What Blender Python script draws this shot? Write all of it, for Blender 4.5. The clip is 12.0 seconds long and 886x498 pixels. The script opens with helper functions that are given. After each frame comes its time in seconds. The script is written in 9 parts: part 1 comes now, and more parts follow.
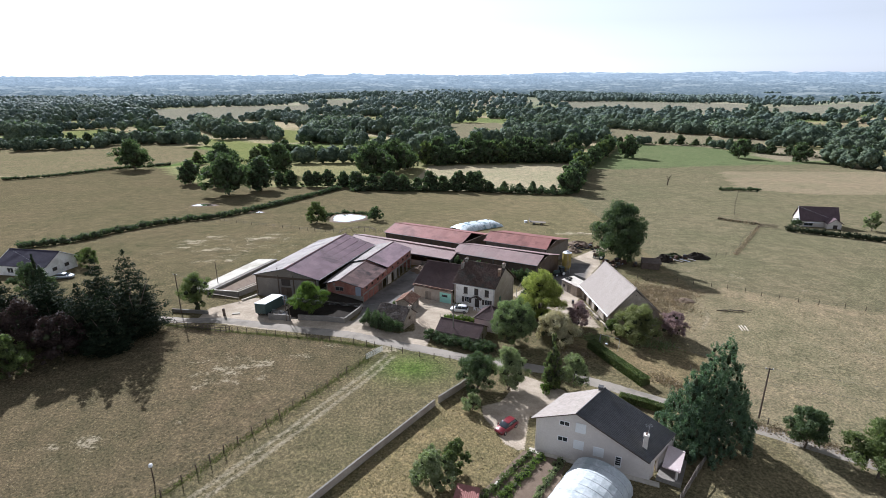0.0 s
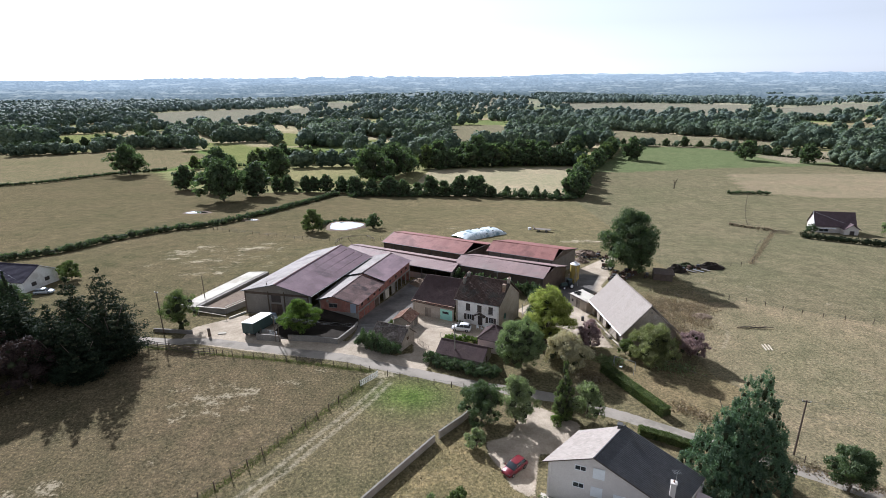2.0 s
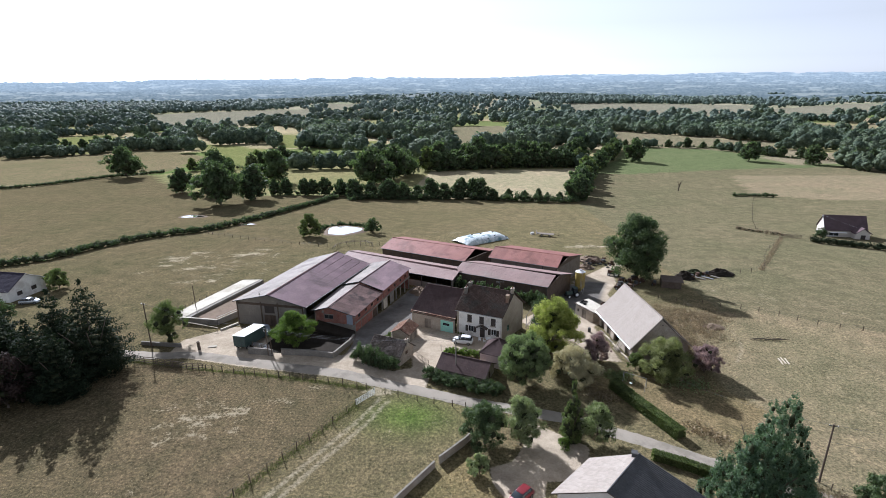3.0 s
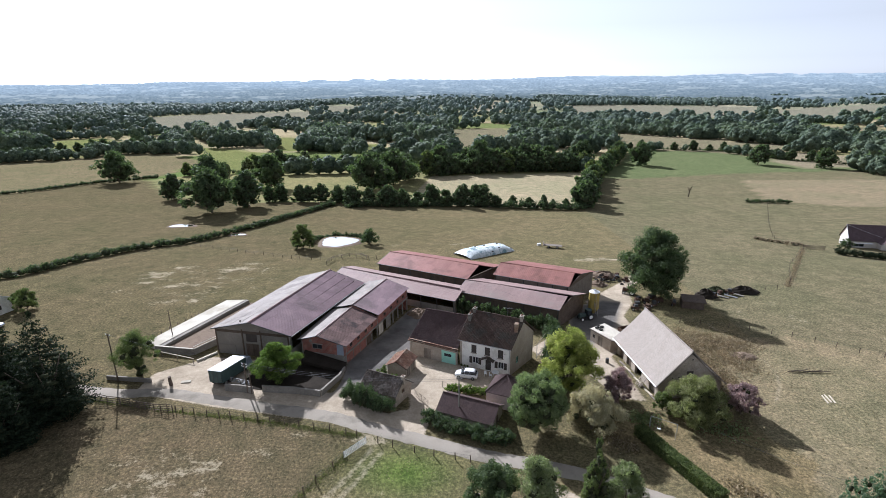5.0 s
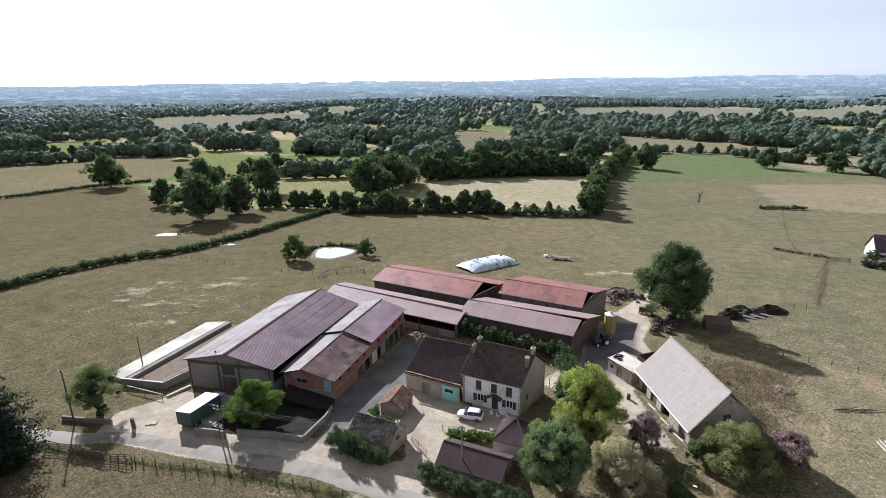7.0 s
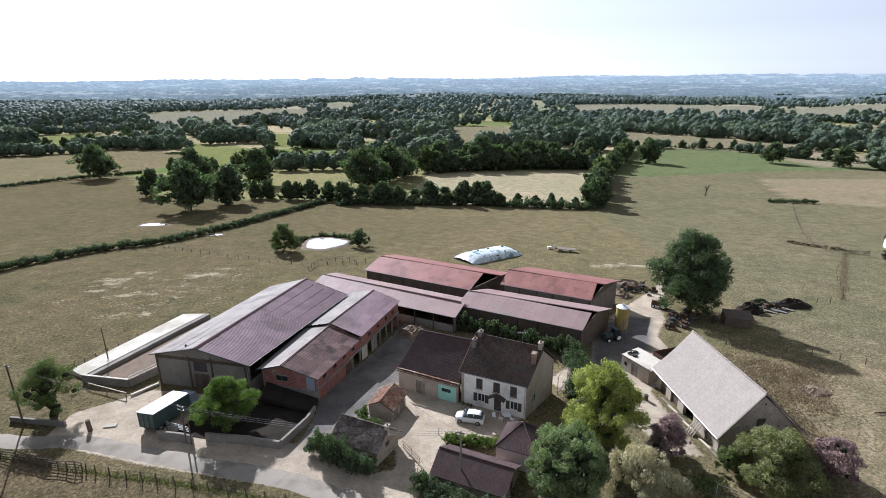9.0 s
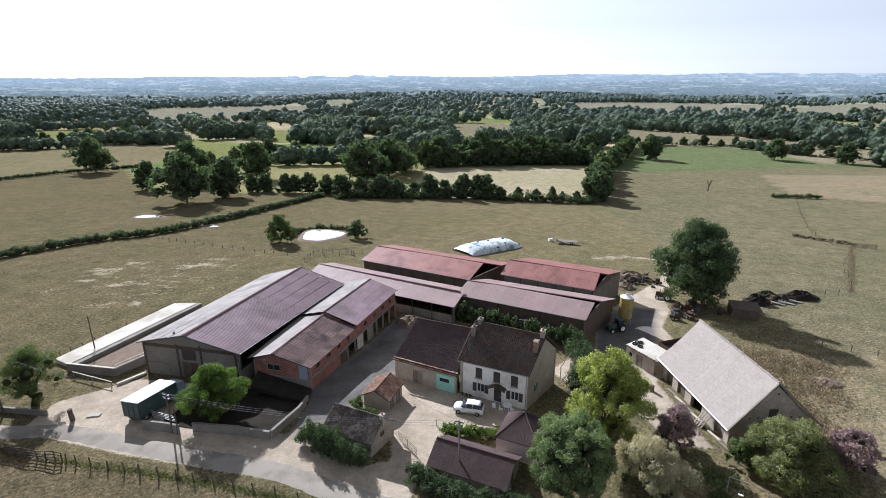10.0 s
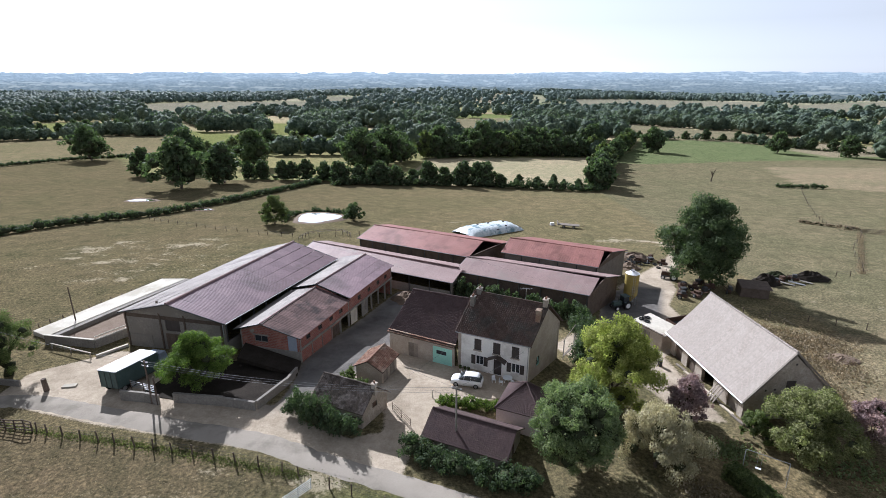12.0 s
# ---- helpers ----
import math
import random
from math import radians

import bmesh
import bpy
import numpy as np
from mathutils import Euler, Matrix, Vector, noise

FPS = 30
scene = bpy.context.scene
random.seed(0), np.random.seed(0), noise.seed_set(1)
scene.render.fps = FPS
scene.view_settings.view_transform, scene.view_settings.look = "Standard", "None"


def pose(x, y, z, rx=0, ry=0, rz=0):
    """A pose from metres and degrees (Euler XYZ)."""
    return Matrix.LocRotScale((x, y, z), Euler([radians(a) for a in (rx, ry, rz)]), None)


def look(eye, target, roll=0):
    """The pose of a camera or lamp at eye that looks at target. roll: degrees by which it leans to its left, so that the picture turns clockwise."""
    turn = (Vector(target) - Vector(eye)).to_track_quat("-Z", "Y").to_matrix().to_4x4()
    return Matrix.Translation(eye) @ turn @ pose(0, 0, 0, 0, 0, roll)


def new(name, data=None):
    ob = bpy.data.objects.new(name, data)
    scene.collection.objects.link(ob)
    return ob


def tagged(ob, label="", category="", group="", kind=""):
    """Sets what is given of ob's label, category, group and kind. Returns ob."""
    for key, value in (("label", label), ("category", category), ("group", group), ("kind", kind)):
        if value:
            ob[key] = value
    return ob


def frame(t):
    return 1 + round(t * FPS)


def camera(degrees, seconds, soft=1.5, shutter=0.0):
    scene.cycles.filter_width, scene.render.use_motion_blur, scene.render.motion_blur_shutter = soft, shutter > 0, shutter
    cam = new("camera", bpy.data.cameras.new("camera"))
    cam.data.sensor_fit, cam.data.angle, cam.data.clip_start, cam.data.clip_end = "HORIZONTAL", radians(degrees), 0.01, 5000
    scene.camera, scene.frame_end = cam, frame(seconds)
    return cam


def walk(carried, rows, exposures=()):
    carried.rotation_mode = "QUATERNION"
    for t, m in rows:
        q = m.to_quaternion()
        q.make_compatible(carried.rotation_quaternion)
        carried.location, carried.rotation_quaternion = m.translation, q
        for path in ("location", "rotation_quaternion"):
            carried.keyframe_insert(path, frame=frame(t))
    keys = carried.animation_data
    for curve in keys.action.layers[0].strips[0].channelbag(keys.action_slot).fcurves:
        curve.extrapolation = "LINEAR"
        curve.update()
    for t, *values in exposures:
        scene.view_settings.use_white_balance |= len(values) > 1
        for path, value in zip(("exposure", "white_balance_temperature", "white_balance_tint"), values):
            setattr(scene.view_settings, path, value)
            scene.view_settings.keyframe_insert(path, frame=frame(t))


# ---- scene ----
import itertools

cam = camera(81.0, 12.0, soft=0.6)
PATH = [
    (0, (0.37, 1.82, 50.975), (0.332, 3.718, 50.345), -0.2),
    (0.5, (0.493, 3.52, 50.975), (0.454, 5.419, 50.346), -0.3),
    (1, (0.468, 5.58, 50.891), (0.428, 7.478, 50.264), -0.4),
    (1.5, (0.513, 7.762, 50.933), (0.471, 9.662, 50.309), -0.4),
    (2, (0.442, 10.108, 50.988), (0.398, 12.008, 50.365), -0.5),
    (2.5, (0.409, 12.596, 51.046), (0.363, 14.496, 50.425), -0.6),
    (3, (0.418, 15.24, 51.046), (0.371, 17.141, 50.426), -0.6),
    (5, (0.19, 27.161, 51.255), (0.138, 29.064, 50.641), -0.7),
    (5.5, (0.077, 30.178, 51.263), (0.023, 32.081, 50.65), -0.7),
    (6, (0.05, 33.081, 51.321), (-0.004, 34.985, 50.71), -0.7),
    (6.5, (-0.036, 36.078, 51.337), (-0.091, 37.981, 50.727), -0.7),
    (7, (-0.063, 38.926, 51.134), (-0.118, 40.83, 50.526), -0.7),
    (9, (-0.091, 47.074, 46.117), (-0.141, 48.976, 45.501), -0.4),
    (9.5, (-0.055, 48.322, 44.621), (-0.103, 50.224, 44.003), -0.3),
    (10, (0.022, 49.33, 43.17), (-0.027, 51.231, 42.549), -0.2),
    (10.5, (0.2, 50.159, 41.566), (0.151, 52.06, 40.944), -0.1),
    (11, (0.211, 50.782, 40.021), (0.163, 52.682, 39.397), -0.0),
    (11.5, (0.27, 51.275, 38.579), (0.222, 53.174, 37.953), 0.1),
    (12, (0.253, 51.709, 37.653), (0.205, 53.607, 37.025), 0.1),
]
walk(cam, [(t, look(eye, to, roll)) for t, eye, to, roll in PATH], [(0.0, 0.91, 5480.0, 13.0), (12.0, 0.91, 5480.0, 13.0)])

# ---- light ----
SUN_WAY = Vector((-0.52, 0.85, 0.0)).normalized() * math.cos(radians(30)) + Vector((0, 0, math.sin(radians(30))))
world = bpy.data.worlds.new("sky")
world.use_nodes = True
scene.world = world
wn = world.node_tree.nodes
sky = wn.new("ShaderNodeTexSky")
sky.sky_type = "NISHITA"
sky.sun_disc = False
sky.sun_elevation = radians(30)
sky.sun_rotation = math.atan2(-0.52, 0.85)
sky.air_density, sky.dust_density, sky.ozone_density = 1.0, 0.4, 1.0
wn["Background"].inputs["Strength"].default_value = 0.068
milky = wn.new("ShaderNodeHueSaturation")  # a white, hazy summer sky
milky.inputs["Saturation"].default_value = 0.07
world.node_tree.links.new(sky.outputs["Color"], milky.inputs["Color"])
world.node_tree.links.new(milky.outputs["Color"], wn["Background"].inputs["Color"])
sun = new("sun", bpy.data.lights.new("sun", "SUN"))
sun.data.energy, sun.data.angle, sun.data.color = 5.0, radians(0.55), (1.0, 0.95, 0.88)
sun.matrix_world = look(SUN_WAY * 300, (0, 0, 0))


# ---- helpers of this scene ----
class Geo:
    """Vertices and faces of one mesh, gathered piece by piece."""

    def __init__(self):
        self.v, self.f = [], []

    def add(self, verts, faces):
        n = len(self.v)
        self.v += [tuple(p) for p in verts]
        self.f += [tuple(i + n for i in f) for f in faces]
        return self

    def loft(self, low, high):
        k = len(low)
        faces = [(i, (i + 1) % k, k + (i + 1) % k, k + i) for i in range(k)]
        return self.add(list(low) + list(high), faces + [tuple(range(k))[::-1], tuple(range(k, 2 * k))])

    def box(self, x, y, z, sx, sy, sz, rz=0.0, taper=1.0):
        """A box whose base is centred at x, y, z."""
        c, s = math.cos(radians(rz)), math.sin(radians(rz))
        ring = [(-0.5, -0.5), (0.5, -0.5), (0.5, 0.5), (-0.5, 0.5)]
        low = [(x + c * a * sx - s * b * sy, y + s * a * sx + c * b * sy, z) for a, b in ring]
        high = [(x + (c * a * sx - s * b * sy) * taper, y + (s * a * sx + c * b * sy) * taper, z + sz) for a, b in ring]
        return self.loft(low, high)

    def tube(self, p, q, r0, r1=None, n=7):
        p, q = Vector(p), Vector(q)
        r1 = r0 if r1 is None else r1
        d = (q - p).normalized()
        a = d.orthogonal().normalized()
        b = d.cross(a)
        ang = [2 * math.pi * i / n for i in range(n)]
        return self.loft([p + r0 * (math.cos(t) * a + math.sin(t) * b) for t in ang],
                         [q + r1 * (math.cos(t) * a + math.sin(t) * b) for t in ang])

    def pipe(self, points, r, n=5):
        """One unbroken bent tube through the points."""
        pts = [Vector(p) for p in points]
        vs, last = [], len(pts) - 1
        for i, p in enumerate(pts):
            d = (pts[min(i + 1, last)] - pts[max(i - 1, 0)]).normalized()
            side = d.cross(Vector((0, 0, 1)))
            side = side.normalized() if side.length > 1e-3 else d.orthogonal().normalized()
            up = side.cross(d)
            vs += [p + r * (math.cos(2 * math.pi * j / n) * side + math.sin(2 * math.pi * j / n) * up) for j in range(n)]
        fs = [(i * n + j, i * n + (j + 1) % n, (i + 1) * n + (j + 1) % n, (i + 1) * n + j) for i in range(last) for j in range(n)]
        fs += [tuple(range(n))[::-1], tuple(last * n + j for j in range(n))]
        self.add(vs, fs)
        return self

    def slab(self, a, b, c, d, thick):
        a, b, c, d = map(Vector, (a, b, c, d))
        nrm = (b - a).cross(d - a).normalized() * thick
        return self.loft([p - nrm for p in (a, b, c, d)], [a, b, c, d])

    def bar(self, p, q, w, h):
        """A beam of width w and height h along p to q, p and q on its underside's middle line."""
        p, q = Vector(p), Vector(q)
        d = (q - p).normalized()
        side = d.cross(Vector((0, 0, 1)))
        side = (side.normalized() if side.length > 1e-4 else Vector((1, 0, 0))) * w / 2
        up = side.cross(d).normalized() * h
        return self.loft([p - side, p + side, p + side + up, p - side + up], [q - side, q + side, q + side + up, q - side + up])

    def ball(self, c, r, n=8, m=5, jitter=0.0, rnd=random):
        vs, fs = [], []
        for j in range(m + 1):
            th = math.pi * j / m
            for i in range(n):
                ph = 2 * math.pi * i / n
                k = 1 + jitter * (rnd.random() - 0.5)
                vs.append((c[0] + r[0] * k * math.sin(th) * math.cos(ph), c[1] + r[1] * k * math.sin(th) * math.sin(ph), c[2] + r[2] * k * math.cos(th)))
        for j in range(m):
            for i in range(n):
                fs.append((j * n + i, (j + 1) * n + i, (j + 1) * n + (i + 1) % n, j * n + (i + 1) % n))
        return self.add(vs, fs)

    def mesh(self, name, material, smooth=False):
        me = bpy.data.meshes.new(name)
        me.from_pydata(self.v, [], self.f)
        me.validate()
        me.materials.append(material)
        if smooth:
            me.shade_smooth()
        me.update()
        return me


def thing(name, label, category, at=(0, 0, 0), group="", kind=""):
    """An Empty at a thing's base, which carries its parts."""
    ob = new(name)
    ob.empty_display_size = 0.2
    ob.matrix_basis = Matrix.Translation(at)
    return tagged(ob, label, category, group, kind)


def part(name, geo, material, parent, label="", smooth=False):
    """One mesh under a thing or a part; its vertices stand in the world's coordinates."""
    me = geo if isinstance(geo, bpy.types.Mesh) else geo.mesh(name, material, smooth)
    ob = new(name, me)
    ob.parent = parent
    if parent.data is None:
        ob.matrix_parent_inverse = parent.matrix_basis.inverted()
    return tagged(ob, label)


def piece(mesh, name, parent, at):
    """One of many like pieces that share a mesh; at is a pose in the world."""
    ob = new(name, mesh)
    ob.parent = parent
    if parent.data is None:
        ob.matrix_parent_inverse = parent.matrix_basis.inverted()
    ob.matrix_basis = at
    return ob


def whole(name, geo, material, label, category, group="", kind="", smooth=False):
    """A thing that is one mesh."""
    return tagged(new(name, geo.mesh(name, material, smooth)), label, category, group, kind)


# ---- the lie of the land ----
def ground_z(x, y):
    """The ground's height, for numbers or arrays."""
    x, y = np.asarray(x, float), np.asarray(y, float)
    t = (y - 128) / 25
    s = 25 * np.where(t > 30, t, np.log1p(np.exp(np.minimum(t, 30))))
    s = 420 * (1 - np.exp(-s / 420))
    u = np.tanh(x / 120)
    z = 0.341 - 0.0752 * s - 2.467 * u + 0.323 * u * s / 100 - 2.164 * u * u
    z = z + 0.5 * np.exp(-((x / 25) ** 2) - ((y - 110) / 14) ** 2)
    far = np.clip((np.hypot(x, y) - 1500) / 3000, 0, 1)
    roll = 9 * np.sin(x / 310 + 1.3) * np.sin(y / 270) * np.clip((y - 600) / 900, 0, 1)
    return z + 62 * far**1.4 + roll


def gz(x, y):
    return float(ground_z(x, y))


def on(x, y, up=0.0):
    return Vector((x, y, gz(x, y) + up))


# ---- materials ----
def ramp_node(nt, fac, stops):
    r = nt.nodes.new("ShaderNodeValToRGB")
    r.color_ramp.elements[0].position, r.color_ramp.elements[0].color = stops[0][0], (*stops[0][1], 1)
    r.color_ramp.elements[1].position, r.color_ramp.elements[1].color = stops[-1][0], (*stops[-1][1], 1)
    for p, c in stops[1:-1]:
        r.color_ramp.elements.new(p).color = (*c, 1)
    nt.links.new(fac, r.inputs["Fac"])
    return r.outputs["Color"]


def noise_node(nt, vec, scale, detail=4, rough=0.6, squash=(1, 1, 1)):
    m = nt.nodes.new("ShaderNodeMapping")
    m.inputs["Scale"].default_value = squash
    nt.links.new(vec, m.inputs["Vector"])
    n = nt.nodes.new("ShaderNodeTexNoise")
    n.inputs["Scale"].default_value, n.inputs["Detail"].default_value, n.inputs["Roughness"].default_value = scale, detail, rough
    nt.links.new(m.outputs["Vector"], n.inputs["Vector"])
    return n.outputs["Fac"]


def mix_node(nt, fac, a, b, blend="MIX"):
    m = nt.nodes.new("ShaderNodeMix")
    m.data_type, m.blend_type = "RGBA", blend
    for value, slot in ((fac, "Factor"), (a, "A"), (b, "B")):
        sock = [s for s in m.inputs if s.name == slot and s.enabled][0]
        if isinstance(value, (int, float)):
            sock.default_value = value
        elif isinstance(value, tuple):
            sock.default_value = (*value, 1)
        else:
            nt.links.new(value, sock)
    return [s for s in m.outputs if s.enabled][0]


def math_node(nt, op, a, b):
    m = nt.nodes.new("ShaderNodeMath")
    m.operation = op
    for n, v in enumerate((a, b)):
        if isinstance(v, (int, float)):
            m.inputs[n].default_value = v
        else:
            nt.links.new(v, m.inputs[n])
    return m.outputs[0]


def surface(name, dark, light, grain=6.0, stain=0.5, rough=0.85, metal=0.0, bump=0.15, tint=None, spread=0.0, island=False, squash=(1, 1, 1), spec=0.15):
    """Grain and stains between two colours; tint: a third colour in large patches; spread: how far each object's own shade
    (or each island's) strays."""
    m = bpy.data.materials.new(name)
    m.use_nodes = True
    nt = m.node_tree
    b = nt.nodes["Principled BSDF"]
    pos = nt.nodes.new("ShaderNodeNewGeometry")
    vec = pos.outputs["Position"]
    fine = noise_node(nt, vec, grain, 5, 0.65, squash)
    wide = noise_node(nt, vec, stain, 4, 0.6)
    fac = math_node(nt, "ADD", math_node(nt, "MULTIPLY", fine, 0.55), math_node(nt, "MULTIPLY", wide, 0.45))
    col = ramp_node(nt, fac, [(0.33, dark), (0.66, light)])
    if tint:
        patch = noise_node(nt, vec, stain * 0.45, 5, 0.7)
        edge = ramp_node(nt, patch, [(0.5, (0, 0, 0)), (0.62, (1, 1, 1))])
        col = mix_node(nt, edge, col, tint)
    if spread:
        if island:
            rnd = pos.outputs["Random Per Island"]
        else:
            rnd = nt.nodes.new("ShaderNodeObjectInfo").outputs["Random"]
        shade = ramp_node(nt, rnd, [(0, (1 - spread,) * 3), (1, (1 + spread,) * 3)])
        col = mix_node(nt, 1.0, col, shade, "MULTIPLY")
    nt.links.new(col, b.inputs["Base Color"])
    b.inputs["Roughness"].default_value, b.inputs["Metallic"].default_value = rough, metal
    b.inputs["Specular IOR Level"].default_value = spec
    if bump:
        bp = nt.nodes.new("ShaderNodeBump")
        bp.inputs["Strength"].default_value, bp.inputs["Distance"].default_value = min(1.0, bump * 3), 0.04
        nt.links.new(fine, bp.inputs["Height"])
        nt.links.new(bp.outputs["Normal"], b.inputs["Normal"])
    return m


def foliage(name, dark, light, glow=0.35, leafy=0.0, shine=(1.0, 1.22, 0.65), gloss=0.12):
    """Leaves: every leaf its own shade, light from behind shining through; leafy: relief of leaf masses too far off to
    model, in metres, with shade painted into their hollows; shine: what passing through does to the light; gloss: the
    sheen of the leaf.
    """
    m = bpy.data.materials.new(name)
    m.use_nodes = True
    nt = m.node_tree
    b = nt.nodes["Principled BSDF"]
    pos = nt.nodes.new("ShaderNodeNewGeometry")
    own = ramp_node(nt, pos.outputs["Random Per Island"], [(0, dark), (1, light)])
    wide = noise_node(nt, pos.outputs["Position"], 0.6, 3)
    shade = ramp_node(nt, wide, [(0.3, (0.7, 0.72, 0.7)), (0.7, (1.25, 1.22, 1.1))])
    col = mix_node(nt, 1.0, own, shade, "MULTIPLY")
    nt.links.new(col, b.inputs["Base Color"])
    b.inputs["Roughness"].default_value = 0.75
    b.inputs["Specular IOR Level"].default_value = gloss
    if leafy:
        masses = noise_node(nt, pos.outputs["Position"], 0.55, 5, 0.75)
        bp = nt.nodes.new("ShaderNodeBump")
        bp.inputs["Strength"].default_value, bp.inputs["Distance"].default_value = 1.0, leafy
        nt.links.new(masses, bp.inputs["Height"])
        nt.links.new(bp.outputs["Normal"], b.inputs["Normal"])
        # shade between the leaf masses, painted into the colour
        gap_shade = ramp_node(nt, masses, [(0.36, (0.45, 0.5, 0.5)), (0.56, (1.15, 1.15, 1.1))])
        col = mix_node(nt, 1.0, col, gap_shade, "MULTIPLY")
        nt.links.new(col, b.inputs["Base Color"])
    tr = nt.nodes.new("ShaderNodeBsdfTranslucent")
    warm = mix_node(nt, 1.0, col, shine, "MULTIPLY")
    nt.links.new(warm, tr.inputs["Color"])
    mx = nt.nodes.new("ShaderNodeMixShader")
    mx.inputs["Fac"].default_value = glow
    nt.links.new(b.outputs[0], mx.inputs[1])
    nt.links.new(tr.outputs[0], mx.inputs[2])
    nt.links.new(mx.outputs[0], nt.nodes["Material Output"].inputs["Surface"])
    return m


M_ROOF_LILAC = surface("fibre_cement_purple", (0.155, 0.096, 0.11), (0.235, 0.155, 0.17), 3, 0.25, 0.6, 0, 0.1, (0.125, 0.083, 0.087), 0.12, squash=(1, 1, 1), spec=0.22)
M_ROOF_OLD = surface("fibre_cement_weathered", (0.075, 0.048, 0.045), (0.16, 0.104, 0.094), 4, 0.5, 0.85, 0, 0.15, (0.055, 0.042, 0.04), 0.22, spec=0.08)
M_ROOF_PINK = surface("fibre_cement_faded_pink", (0.24, 0.163, 0.15), (0.34, 0.24, 0.222), 3, 0.3, 0.6, 0, 0.1, (0.27, 0.21, 0.19), 0.06, spec=0.1)
# paler copy of the roof sheets, with the west slopes' sun painted in
M_ROOF_SUNLIT = surface("fibre_cement_sunlit", (0.21, 0.182, 0.165), (0.3, 0.265, 0.242), 3, 0.3, 0.7, 0, 0.1, (0.18, 0.155, 0.14), 0.1, spec=0.08)
M_ROOF_RED = surface("red_painted_sheet", (0.21, 0.085, 0.07), (0.3, 0.14, 0.12), 3, 0.3, 0.6, 0, 0.08, (0.17, 0.075, 0.062), 0.08, spec=0.12)
M_TILE_DARK = surface("brown_roof_tile", (0.05, 0.034, 0.028), (0.115, 0.078, 0.062), 9, 0.8, 0.85, 0, 0.3, (0.07, 0.06, 0.05), 0.2, island=True)
M_TILE_PLAIN = surface("flat_brown_tile", (0.05, 0.034, 0.033), (0.105, 0.07, 0.066), 12, 0.7, 0.85, 0, 0.3, (0.075, 0.052, 0.05), 0.12, island=True)
M_TILE_MOSSY = surface("mossy_old_tile", (0.04, 0.032, 0.026), (0.12, 0.095, 0.08), 6, 1.2, 0.9, 0, 0.3, (0.2, 0.17, 0.15), 0.25, island=True)
M_TILE_ORANGE = surface("lichen_red_tile", (0.12, 0.06, 0.04), (0.28, 0.16, 0.11), 7, 0.9, 0.9, 0, 0.3, (0.3, 0.23, 0.17), 0.25, island=True)
M_SLATE = surface("dark_blue_slate", (0.032, 0.027, 0.042), (0.06, 0.052, 0.072), 6, 0.5, 0.85, 0, 0.15, (0.045, 0.04, 0.055), 0.1, island=True, spec=0.12)
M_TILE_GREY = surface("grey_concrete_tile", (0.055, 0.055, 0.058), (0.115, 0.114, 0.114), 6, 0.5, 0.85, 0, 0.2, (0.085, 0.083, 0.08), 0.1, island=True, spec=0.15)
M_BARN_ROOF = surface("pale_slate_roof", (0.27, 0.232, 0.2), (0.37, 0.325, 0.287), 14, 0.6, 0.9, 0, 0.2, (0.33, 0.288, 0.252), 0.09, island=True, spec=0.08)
M_CONCRETE = surface("grey_concrete", (0.135, 0.122, 0.105), (0.29, 0.265, 0.23), 4, 0.4, 0.9, 0, 0.15, (0.2, 0.18, 0.155))
M_CONCRETE_PALE = surface("pale_concrete", (0.45, 0.41, 0.34), (0.61, 0.565, 0.48), 3, 0.3, 0.9, 0, 0.1, (0.4, 0.36, 0.29))
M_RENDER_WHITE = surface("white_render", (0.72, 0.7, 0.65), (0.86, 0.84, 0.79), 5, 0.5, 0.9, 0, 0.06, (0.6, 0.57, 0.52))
M_RENDER_CREAM = surface("cream_render", (0.58, 0.52, 0.47), (0.7, 0.645, 0.59), 5, 0.4, 0.9, 0, 0.06, (0.59, 0.535, 0.49))
M_RENDER_PINK = surface("pink_render", (0.5, 0.4, 0.38), (0.62, 0.52, 0.5), 5, 0.5, 0.9, 0, 0.06)
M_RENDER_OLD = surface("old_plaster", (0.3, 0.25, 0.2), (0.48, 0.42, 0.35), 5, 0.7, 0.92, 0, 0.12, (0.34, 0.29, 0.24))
M_RUBBLE = surface("rubble_stone_wall", (0.22, 0.18, 0.14), (0.46, 0.4, 0.33), 5, 0.9, 0.92, 0, 0.5, (0.3, 0.25, 0.2))
M_BRICK = surface("hollow_red_brick", (0.17, 0.055, 0.042), (0.29, 0.105, 0.08), 9, 1.2, 0.88, 0, 0.25, (0.34, 0.15, 0.11), 0.12)
M_WOOD_DARK = surface("dark_weathered_wood", (0.07, 0.052, 0.04), (0.15, 0.115, 0.09), 10, 1.0, 0.85, 0, 0.3, spread=0.2)
M_WOOD_GREY = surface("grey_weathered_wood", (0.16, 0.135, 0.11), (0.3, 0.26, 0.22), 10, 1.0, 0.88, 0, 0.3, spread=0.2)
M_WOOD_PALE = surface("pale_timber", (0.42, 0.36, 0.27), (0.6, 0.53, 0.42), 10, 1.0, 0.8, 0, 0.2)
M_STEEL = surface("galvanised_steel", (0.32, 0.32, 0.32), (0.5, 0.5, 0.5), 8, 1.0, 0.45, 0.8, 0.05)
M_STEEL_DARK = surface("dark_steel", (0.05, 0.05, 0.05), (0.1, 0.1, 0.1), 8, 1.0, 0.55, 0.5, 0.05)
M_WHITE_STEEL = surface("bright_galvanised_bar", (0.55, 0.57, 0.57), (0.7, 0.72, 0.72), 8, 1.0, 0.5, 0.2, 0.05)
M_TILE_PURPLE = surface("purple_brown_tile", (0.075, 0.052, 0.056), (0.14, 0.1, 0.105), 6, 0.6, 0.8, 0, 0.2, (0.1, 0.07, 0.072), 0.12, island=True)
